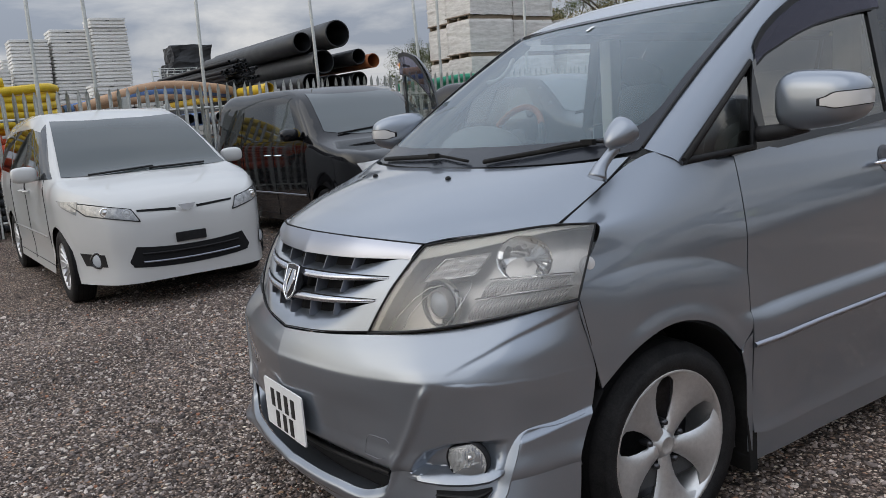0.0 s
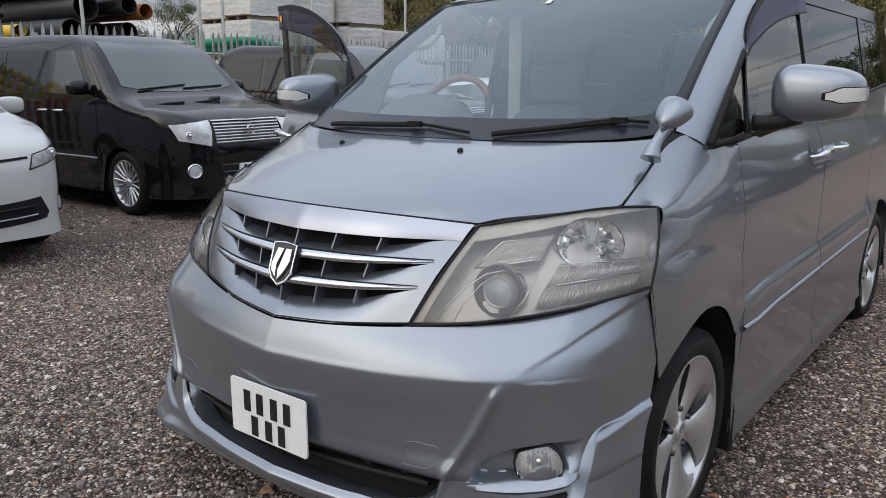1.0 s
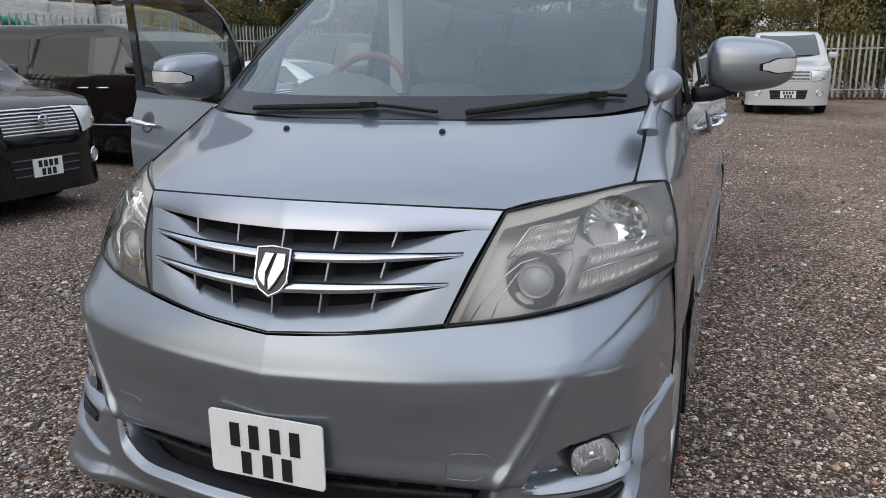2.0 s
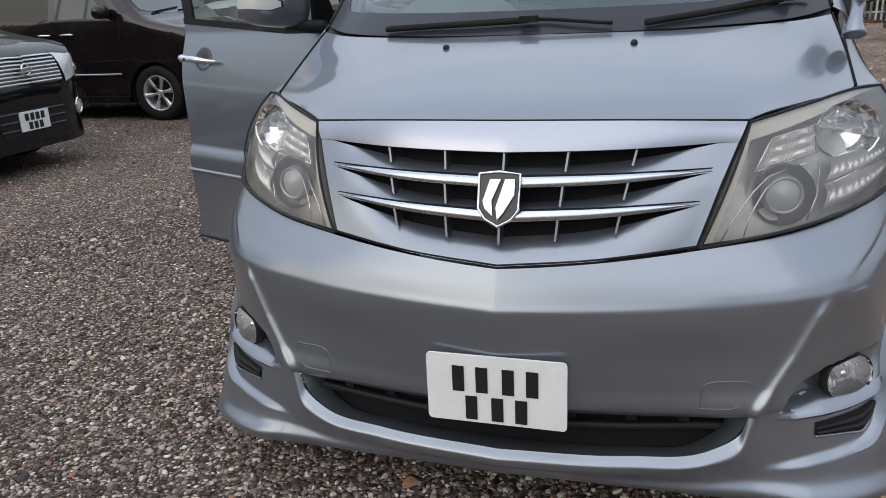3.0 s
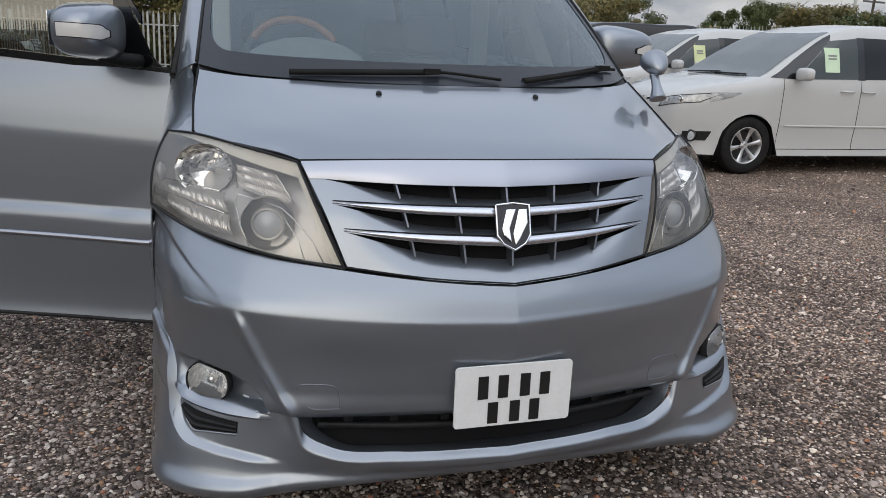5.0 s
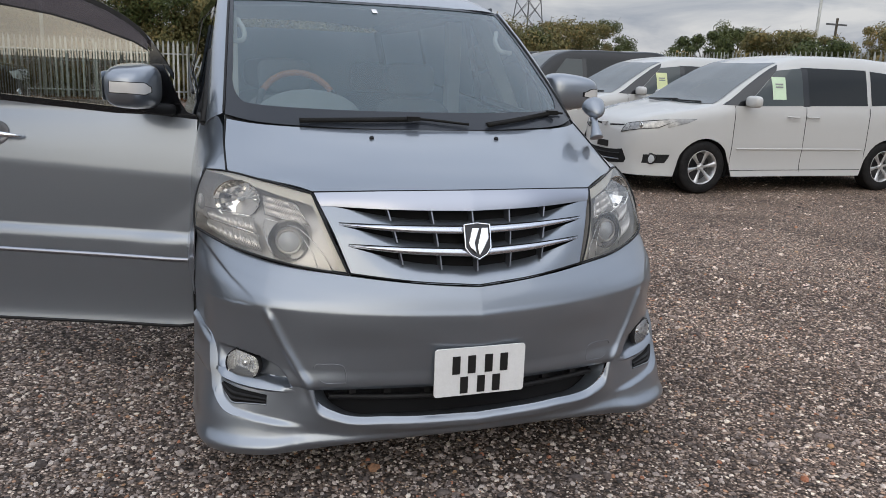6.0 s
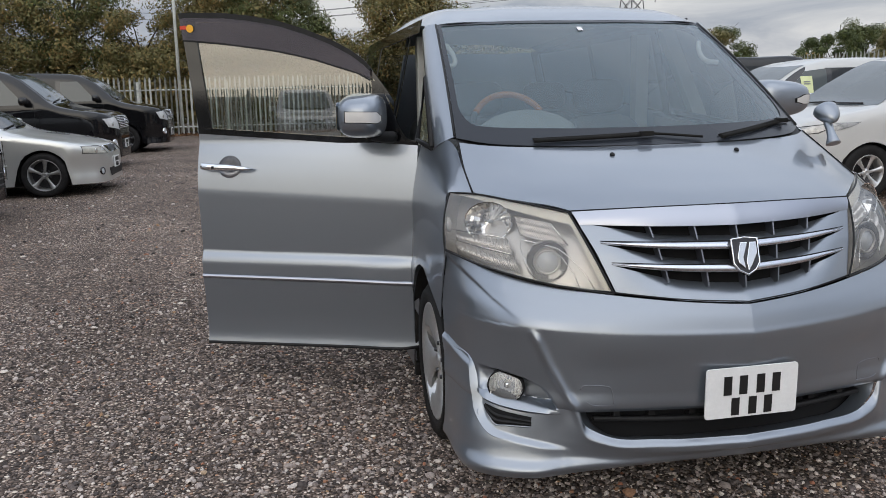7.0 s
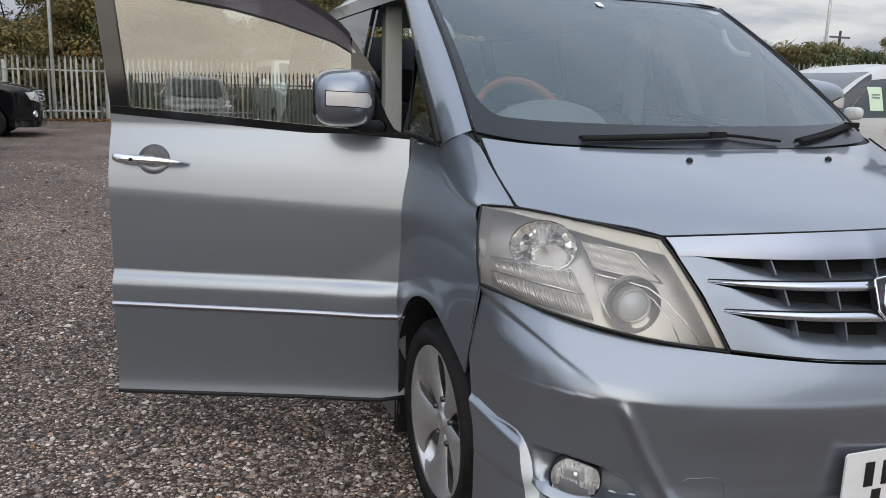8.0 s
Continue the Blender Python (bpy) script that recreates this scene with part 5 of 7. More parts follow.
    for v in b.verts:
        p = v.co
        q = Vector([math.copysign(abs(c) ** .62, c) for c in p])
        v.co = Vector((s * (1.045 + .145 * q.x), 1.50 + .100 * q.y * (1 - .15 * q.x) - .012 * q.x, mz + .092 * q.z * (1 - .18 * q.x)))
    for f in b.faces:
        f.smooth = True
    dp("mirror", finish(b), M_SILVER, "silver-blue door mirror cap")
    n = 14
    for name, lo, hi, stop, gap, material, label in (("mirror_indicator_surround", -.275, .355, 109, .0015, M_VOID, "dark surround"), ("mirror_indicator", -.24, .32, 106, .003, M_AMBER, "pale mirror indicator")):
        rows = []
        for j in range(7):
            row = []
            for i in range(n + 1):
                phi = radians((114 - stop) + (stop - (114 - stop)) * i / n)
                k = i / n
                qz = (lo + (hi - lo) * j / 6) * (.40 + .60 * smoothstep(0, .20, k)) - .09 * (1 - k) - .03
                pz = math.copysign(abs(qz) ** (1 / .62), qz)
                flat = math.sqrt(1 - pz * pz)
                px, py = math.sin(phi) * flat, -math.cos(phi) * flat
                qx, qy = math.copysign(abs(px) ** .62, px), math.copysign(abs(py) ** .62, py)
                row.append((s * (1.045 + (.145 + gap) * qx), 1.50 + (.100 + gap) * qy * (1 - .15 * qx) - .012 * qx, mz + .092 * qz * (1 - .18 * qx)))
            rows.append(row)
        b = bmesh.new()
        grid(b, rows)
        dp(name, finish(b, .002), material, label)
    b = bmesh.new()
    grid(b, [[(s * (1.045 + .105 * x), 1.578, mz + .003 + .062 * z * (1 - .12 * abs(x) ** 3)) for x in (-1, -.9, -.5, 0, .5, .9, 1)] for z in (-1, -.8, 0, .8, 1)])
    dp("mirror_glass", finish(b, .003), M_MIRROR)
    b = bmesh.new()
    tube(b, spline([(s * .87, 1.40, mz - .100), (s * .93, 1.43, mz - .096), (s * 1.00, 1.48, mz - .077)], 8), .03, 8, taper=[.026] * 8)
    dp("mirror_arm", b, M_PLASTIC, "black mirror arm")


make_door(1, 0)
make_door(-1, 69)

# stalk mirror on the nearside wing: a shell swept back to a flat glass
b = bmesh.new()
tube(b, spline([(.800, .735, 1.185), (.801, .748, 1.212), (.808, .775, 1.245), (.815, .800, 1.270)], 12), .02, 12, taper=[.030, .027, .024, .021, .019, .0175, .0165, .016, .016, .016, .017, .018])
stalk = part("wing_mirror_stalk", b, M_SILVER, van, "short stalk for the wing mirror")
aim = Matrix.Translation((.822, .805, 1.303)) @ Vector((.10, .86, .50)).to_track_quat("X", "Z").to_matrix().to_4x4() @ Matrix.Diagonal((1, 1, .84, 1))
b = bmesh.new()
lathe(b, [(-.052, .0005), (-.049, .010), (-.042, .020), (-.028, .032), (-.008, .043), (.016, .050), (.034, .053), (.037, .051), (.037, .047)], 28, aim)
part("wing_mirror_cap", finish(b), M_SILVER, stalk, "rounded silver-blue wing mirror cap")
b = bmesh.new()
lathe(b, [(.032, .049), (.034, .047), (.034, .0005)], 24, aim)
part("wing_mirror_glass", finish(b), M_MIRROR, stalk)


def make_wheel(parent, at, r=.338, rim=.232, width=.205, spokes=5, style="blade", alloy=None, name="wheel"):
    """Tyre, rim, spokes, nuts; the axle lies along the thing's own x axis, its face towards +x."""
    alloy = alloy or M_ALLOY
    w = new(name)
    w.parent = parent
    w.matrix_local = at
    h = width / 2
    b = bmesh.new()
    lathe(b, [(-h * .9, rim * .96), (-h, rim + .01), (-h, r - .03), (-h * .8, r - .006), (-h * .5, r), (h * .5, r), (h * .8, r - .006), (h * .97, r - .03), (h, rim + .055), (h * .98, rim + .014), (h * .90, rim - .002), (h * .6, rim - .014)], 56)
    part("tyre", finish(b), M_RUBBER, w, "black tyre")
    b = bmesh.new()
    for g in (-.6, -.2, .2, .6):
        lathe(b, [(h * g - .003, r + .0005), (h * g + .003, r + .0005)], 56)
    part("tread_pattern", b, M_VOID, w)
    b = bmesh.new()
    lathe(b, [(h * .88, rim + .001), (h * .93, rim - .004), (h * .86, rim - .014), (h * .2, rim - .03), (-h * .5, rim - .035)], 48)
    part("rim", finish(b), alloy, w, "alloy rim")
    b = bmesh.new()
    lathe(b, [(-h * .3, rim - .02), (-h * .35, .001)], 32)
    part("brake_disc", finish(b), M_GUN, w)
    for k in range(spokes):
        b = bmesh.new()
        a0 = 2 * math.pi * k / spokes
        rows = []
        if style == "blade":
            prof = [(.040, .60), (.060, .47), (.085, .39), (.125, .36), (.165, .385), (rim - .040, .45), (rim - .018, .58), (rim - .006, .628)]
        elif style == "thin":
            prof = [(.035, .13), (.08, .075), (.14, .05), (rim - .012, .045)]
        elif style == "double":
            prof = [(.035, .42), (.08, .20), (.14, .16), (rim - .012, .17)]
        else:
            prof = [(.035, .50), (.07, .26), (.12, .18), (.17, .17), (rim - .010, .20)]
        for rr, ha in prof:
            f = rr / rim
            depth = h * (.62 + .26 * f * f) if style != "thin" else h * (.5 + .36 * f)
            row = []
            for t in (-1, -.8, 0, .8, 1):
                a = a0 + ha * t
                row.append((depth - (.010 if abs(t) == 1 else .0) + (.004 if t == 0 else 0), rr * math.cos(a), rr * math.sin(a)))
            rows.append(row)
        g = grid(b, rows)
        part("spoke", finish(b, .040 if style == "blade" else .016), alloy, w)
    b = bmesh.new()
    lathe(b, [(h * .50, .052), (h * .62, .046), (h * .66, .033), (h * .72, .030), (h * .73, .024), (h * .71, .021), (h * .71, .0005)], 24)
    part("hub_cap", finish(b), alloy, w, "round hub cap")
    for k in range(5):
        a = 2 * math.pi * (k + .5) / 5
        b = bmesh.new()
        lathe(b, [(h * .30, .012), (h * .56, .011), (h * .70, .008), (h * .70, .0005)], 6, Matrix.Translation((0, .074 * math.cos(a), .074 * math.sin(a))))
        part("wheel_nut", finish(b), M_GUN, w)
    return w


for y, turn in ((.905, 0), (3.805, 30)):
    for s in (1, -1):
        make_wheel(van, Matrix.Translation((s * .806, y + .006, .325)) @ Matrix.Rotation(0 if s > 0 else math.pi, 4, "Z") @ Matrix.Rotation(radians(54 + turn), 4, "X"), r=.333, rim=.248)

# number plate: white plate, dark bars for its characters
b = bmesh.new()
rounded = [(x + .011 * math.cos(a), z + .011 * math.sin(a)) for x, z, a0 in ((.154, .5275, 0), (-.154, .5275, 90), (-.154, .3775, 180), (.154, .3775, 270)) for a in [radians(a0 + 18 * k) for k in range(6)]]
prism(b, rounded, .001, .007, Matrix(((0, 1, 0, 0), (1, 0, 0, -.003), (0, 0, 1, 0), (0, 0, 0, 1))))
plate = part("number_plate", finish(b, bevel=.001), M_PLATE, van, "white number plate with two rows of dark bars")
for z, xs, hgt in ((.478, (-.088, -.032, .030, .086), .064), (.405, (-.058, .004, .060), .060)):
    for x in xs:
        b = bmesh.new()
        box(b, x - .014, x + .014, -.0045, -.0023, z - hgt / 2, z + hgt / 2)
        part("plate_bar", b, M_INK, plate)

for s in (1, -1):
    # fog lamp: fluted bowl, clear lens, thin dark rim; its top is cut on the slant
    at = Matrix.Translation((s * .770, .226, .460)) @ Vector((s * .50, -.86, .02)).to_track_quat("X", "Z").to_matrix().to_4x4()

    def cut(p):
        y, z = p.y * .90, p.z * .84
        top = .046 + .30 * s * y
        if z > top:
            z = top + .12 * (z - top)
        return at @ Vector((p.x, y, z))

    b = bmesh.new()
    rows = []
    for j in range(13):
        r = .066 * (j + .02) / 12.02
        rows.append([cut(Vector((-.040 + .050 * (r / .066) ** 2 + .0055 * math.sin(r * math.cos(2 * math.pi * i / 48) * 520), r * math.cos(2 * math.pi * i / 48), r * math.sin(2 * math.pi * i / 48)))) for i in range(49)])
    grid(b, rows)
    for f in b.faces:
        f.smooth = False
    fog = part("fog_lamp", finish(b), M_FOGBOWL, van, "round clear fog lamp with a fluted reflector")
    b = bmesh.new()
    lathe(b, [(-.036, .013), (-.012, .013), (-.004, .009), (-.002, .0005)], 16, at)
    part("bulb_shield", finish(b), M_REFLECTOR, fog, "bright bulb shield")
    for name, profile, material in (("fog_rim", [(-.010, .0705), (.011, .0700), (.013, .066), (.008, .065)], M_PLASTIC), ("fog_lens", [(.009, .0655), (.017, .048), (.022, .024), (.023, .0005)], M_FOGLENS)):
        b = bmesh.new()
        lathe(b, profile, 36)
        for v in b.verts:
            v.co = cut(v.co)
        part(name, finish(b), material, fog)
    # tow hook cover: its outline on the bumper's skin
    skin = [v.co for v in bumper.data.vertices if .40 < s * v.co.x < .60 and .39 < v.co.z < .52]

    def on_skin(x, z):
        return Vector((s * x, min(c.y for c in sorted(skin, key=lambda c: (c.x - s * x) ** 2 + (c.z - z) ** 2)[:6]), z))

    b = bmesh.new()
    tube(b, spline([on_skin(x, z) for x, z in ((.556, .474), (.551, .483), (.52, .486), (.482, .485), (.460, .478), (.452, .455), (.450, .424))], 30), .0013, 5)
    tube(b, spline([on_skin(x, z) for x, z in ((.536, .432), (.524, .424), (.49, .421), (.450, .420))], 16), .0013, 5)
    part("tow_cover", b, M_FIN, van, "outlined tow hook cover")


def make_cabin():
    b = bmesh.new()
    dash = [
        [(-.76, .95, 1.19), (0, .86, 1.20), (.76, .95, 1.19)],
        [(-.76, 1.15, 1.20), (0, 1.10, 1.215), (.76, 1.15, 1.20)],
        [(-.76, 1.30, 1.15), (0, 1.28, 1.16), (.76, 1.30, 1.15)],
        [(-.76, 1.34, .90), (0, 1.32, .85), (.76, 1.34, .90)],
    ]
    sheet(b, dash, 14, 14)
    cabin = part("dashboard", finish(b), M_CABIN, van, "grey dashboard")
    b = bmesh.new()
    bmesh.ops.create_uvsphere(b, u_segments=20, v_segments=10, radius=1, matrix=pose(-.395, 1.20, 1.205) @ Matrix.Diagonal((.25, .17, .145, 1)))
    for f in b.faces:
        f.smooth = True
    part("instrument_hood", finish(b), M_CABIN, cabin)
    m = pose(-.410, 1.40, 1.252, 62, 0, 0)
    for a0, a1, material, label in ((30, 150, M_WOOD, "wooden upper rim"), (150, 390, M_CABINDARK, "dark lower rim")):
        b = bmesh.new()
        tube(b, [m @ Vector((.185 * math.cos(radians(a0 + (a1 - a0) * k / 24)), .185 * math.sin(radians(a0 + (a1 - a0) * k / 24)), 0)) for k in range(25)], .0155, 8)
        part("steering_wheel", b, material, cabin, label)
    b = bmesh.new()
    bmesh.ops.create_uvsphere(b, u_segments=16, v_segments=8, radius=1, matrix=m @ Matrix.Diagonal((.09, .075, .03, 1)))
    tube(b, [m @ Vector((-.17, 0, 0)), m @ Vector((.17, 0, 0))], .016, 6)
    part("steering_boss", finish(b), M_CABINDARK, cabin)
    for x in (-.37, .37):
        for y in (1.85, 2.85):
            seat = new("seat")
            seat.parent = van
            seat.matrix_local = Matrix.Translation((x, y, 0))
            for nm, dims, mm in (("seat_cushion", (.27, .27, .09), pose(0, 0, .60)), ("seat_back", (.26, .09, .36), pose(0, .30, .93, -14)), ("headrest", (.15, .06, .095), pose(0, .40, 1.39, -10))):
                b = bmesh.new()
                bmesh.ops.create_uvsphere(b, u_segments=20, v_segments=12, radius=1)
                for v in b.verts:
                    v.co = mm @ Vector([math.copysign(abs(c) ** .5, c) * d for c, d in zip(v.co, dims)])
                for f in b.faces:
                    f.smooth = True
                part(nm, finish(b), M_SEAT, seat)
    b = bmesh.new()
    sheet(b, [[(x, y - .0, z - .035) for x, y, z in r[:3]] for r in ROOF], 10, 12, both=True)
    part("headlining", finish(b), M_TRIMLIGHT, van, "pale headlining")
    for s in (1, -1):
        b = bmesh.new()
        sheet(b, [[(.755, 1.0, 1.24), (.73, 1.36, 1.48), (.685, 1.72, 1.735)], [(.80, 1.12, 1.24), (.765, 1.45, 1.47), (.715, 1.80, 1.715)]], 12, 4, side=s)
        part("pillar_trim", finish(b), M_CABIN, van)
        b = bmesh.new()
        tube(b, spline([(s * .70, 1.50, 1.55), (s * .655, 1.52, 1.555), (s * .64, 1.58, 1.60), (s * .665, 1.64, 1.655)], 12), .012, 8)
        part("grab_handle", b, M_TRIMLIGHT, van, "pale grab handle")
        b = bmesh.new()
        prism(b, [(2.27, .24), (2.34, .24), (2.36, 1.74), (2.28, 1.74)], s * .62, s * .70)
        part("centre_pillar", finish(b, bevel=.006), M_TRIMLIGHT, van, "pale centre pillar trim")


make_cabin()

# ---- the other parked cars ----
M_DARKGLASS = mat("dark_car_glass", (0.010, 0.012, 0.013), rough=0.03)
M_GREYGLASS = mat("grey_car_glass", (0.075, 0.088, 0.092), rough=0.03, spec=0.9)
M_SIDEGREY = mat("side_car_glass", (0.045, 0.055, 0.056), rough=0.03, spec=0.8)
M_LAMPCLEAR = mottled("clear_lamp", (0.50, 0.51, 0.52), (0.82, 0.82, 0.82), 7, rough=(0.06, 0.2), metal=0.25)
M_LAMPSMOKE = mottled("smoky_lamp", (0.14, 0.145, 0.15), (0.46, 0.46, 0.46), 22, rough=(0.05, 0.15), metal=0.5)
M_LAMPDULL = mottled("dull_lamp", (0.34, 0.33, 0.28), (0.52, 0.50, 0.44), 12, rough=(0.1, 0.2), metal=0.4)


class Shell:
    """A car body as a smooth solid: a top profile, a plan outline and a rounded section."""

    def __init__(self, length, half, profile, belt, tumble, foot=.22, wheels=(.95, 3.85), arch=.37, nose=.55, nose_p=2.6, edge=.16):
        self.L, self.half, self.belt, self.tumble, self.foot = length, half, belt, tumble, foot
        self.wheels, self.arch, self.nose, self.nose_p, self.edge = wheels, arch, nose, nose_p, edge
        self.curve = spline([(0, y, z) for y, z in profile], 160)

    def top(self, y):
        c = self.curve
        lo, hi = 0, len(c) - 1
        while hi - lo > 1:
            mid = (lo + hi) // 2
            if c[mid].y <= y:
                lo = mid
            else:
                hi = mid
        a, b = c[lo], c[hi]
        return a.z + (b.z - a.z) * min(1, max(0, (y - a.y) / max(1e-6, b.y - a.y)))

    def plan(self, y):
        w = self.half
        if y < self.nose:
            w *= 1 - .36 * (1 - y / self.nose) ** self.nose_p
        w *= .66 + .34 * math.sqrt(max(0, 1 - (1 - min(1, y / .12)) ** 2))
        tail = self.L - y
        if tail < .5:
            w *= 1 - .16 * (1 - tail / .5) ** 2.5
        return w

    def wide(self, y, z):
        t = self.top(y)
        if z >= t:
            return 0.0
        w = self.plan(y)
        if z > self.belt:
            w -= (z - self.belt) * self.tumble
        elif z < .75:
            w -= .018 * smoothstep(.62, .40, z) - .012 * smoothstep(.34, .24, z)
        r = self.edge * (1 if t < self.belt + .1 else 1.25)
        if z > t - r:
            w -= (1 - (1 - ((z - t + r) / r) ** 2.4) ** (1 / 2.4)) * min(w, .62 * r + .20 * smoothstep(t - .02, t, z) + max(0, w - .62 * r) * smoothstep(t - .02, t, z))
        return max(0, w)

    def low(self, y):
        return max(self.foot, *[arch_z(y, w, self.arch, .325) for w in self.wheels])

    def front(self, x, z):
        a, b = 0.0, 1.6
        if self.wide(a, z) >= abs(x):
            return 0.0
        for _ in range(26):
            m = (a + b) / 2
            if self.wide(m, z) >= abs(x):
                b = m
            else:
                a = m
        return b

    def above(self, x, y):
        a, b = self.belt * .6, self.top(y)
        for _ in range(26):
            m = (a + b) / 2
            if self.wide(y, m) >= abs(x):
                a = m
            else:
                b = m
        return a

    def body(self):
        bm = bmesh.new()
        ys = sorted({0, .004, .012, .025, .045, .07, .10, .14, .19} | {round(.25 + (self.L - .35) * k / 64, 4) for k in range(65)} | {self.L - .06, self.L - .03, self.L - .01, self.L})
        ts = [0, .08, .16, .24, .32, .40, .48, .56, .64, .70, .76, .81, .85, .885, .915, .94, .96, .975, .986, .994, .998, .9995, 1]
        left, right = [], []
        for y in ys:
            lo, hi = self.low(y), self.top(y)
            lo = min(lo, hi - .02)
            row = [(self.wide(y, lo + (hi - lo) * t) if t < 1 else 0, y, lo + (hi - lo) * t) for t in ts]
            left.append(row)
            right.append([(-x, a, z) for x, a, z in row])
        grid(bm, left), grid(bm, right, True)
        for y in (0, self.L):
            k = 0 if y == 0 else -1
            poly = [bm.verts.new(p) for p in left[k]] + [bm.verts.new(p) for p in right[k][-2::-1]]
            bm.faces.new(poly)
        bmesh.ops.remove_doubles(bm, verts=bm.verts, dist=.0005)
        return finish(bm)

    def quad(self, kind, corners, n=8, k=6, off=.004, s=1):
        """A panel on the shell between four corners; kind: front (x, z), side (y, z) or top (x, y)."""
        bm = bmesh.new()
        a, b, c, d = [Vector((*p, 0)) for p in corners]
        rows = []
        for j in range(k + 1):
            row = []
            for i in range(n + 1):
                p = a.lerp(b, i / n).lerp(d.lerp(c, i / n), j / k)
                if kind == "front":
                    row.append((s * p.x, self.front(p.x, p.y) - off, p.y))
                elif kind == "side":
                    row.append((s * (self.wide(p.x, p.y) + off), p.x, p.y))
                else:
                    row.append((s * p.x, p.y, self.above(p.x, p.y) + off))
            rows.append(row)
        grid(bm, rows)
        return finish(bm)


BOXVAN = Shell(4.84, .90, [(0, .66), (.02, .84), (.07, .97), (.18, 1.045), (.45, 1.11), (.85, 1.18), (1.02, 1.23), (1.35, 1.50), (1.70, 1.77), (1.95, 1.86), (2.5, 1.905), (3.4, 1.91), (4.4, 1.87), (4.72, 1.72), (4.80, 1.3), (4.84, .9)], 1.18, .24, wheels=(.95, 3.85), arch=.385)
CARRIER = Shell(4.80, .90, [(0, .60), (.02, .78), (.08, .885), (.22, .955), (.50, 1.025), (.88, 1.095), (1.02, 1.125), (1.5, 1.40), (1.95, 1.635), (2.3, 1.735), (3.0, 1.785), (3.8, 1.765), (4.45, 1.68), (4.7, 1.47), (4.77, 1.1), (4.80, .8)], 1.04, .27, wheels=(.93, 3.88), arch=.375, nose=.95, nose_p=2.1, edge=.24)
SALOON = Shell(4.40, .86, [(0, .50), (.02, .58), (.08, .655), (.25, .72), (.65, .81), (1.10, .885), (1.25, .92), (1.65, 1.17), (2.0, 1.33), (2.35, 1.40), (2.8, 1.40), (3.2, 1.30), (3.6, 1.08), (3.78, 1.01), (4.2, .985), (4.34, .93), (4.40, .7)], .84, .42, foot=.17, wheels=(.80, 3.47), arch=.345, nose=.6, edge=.12)


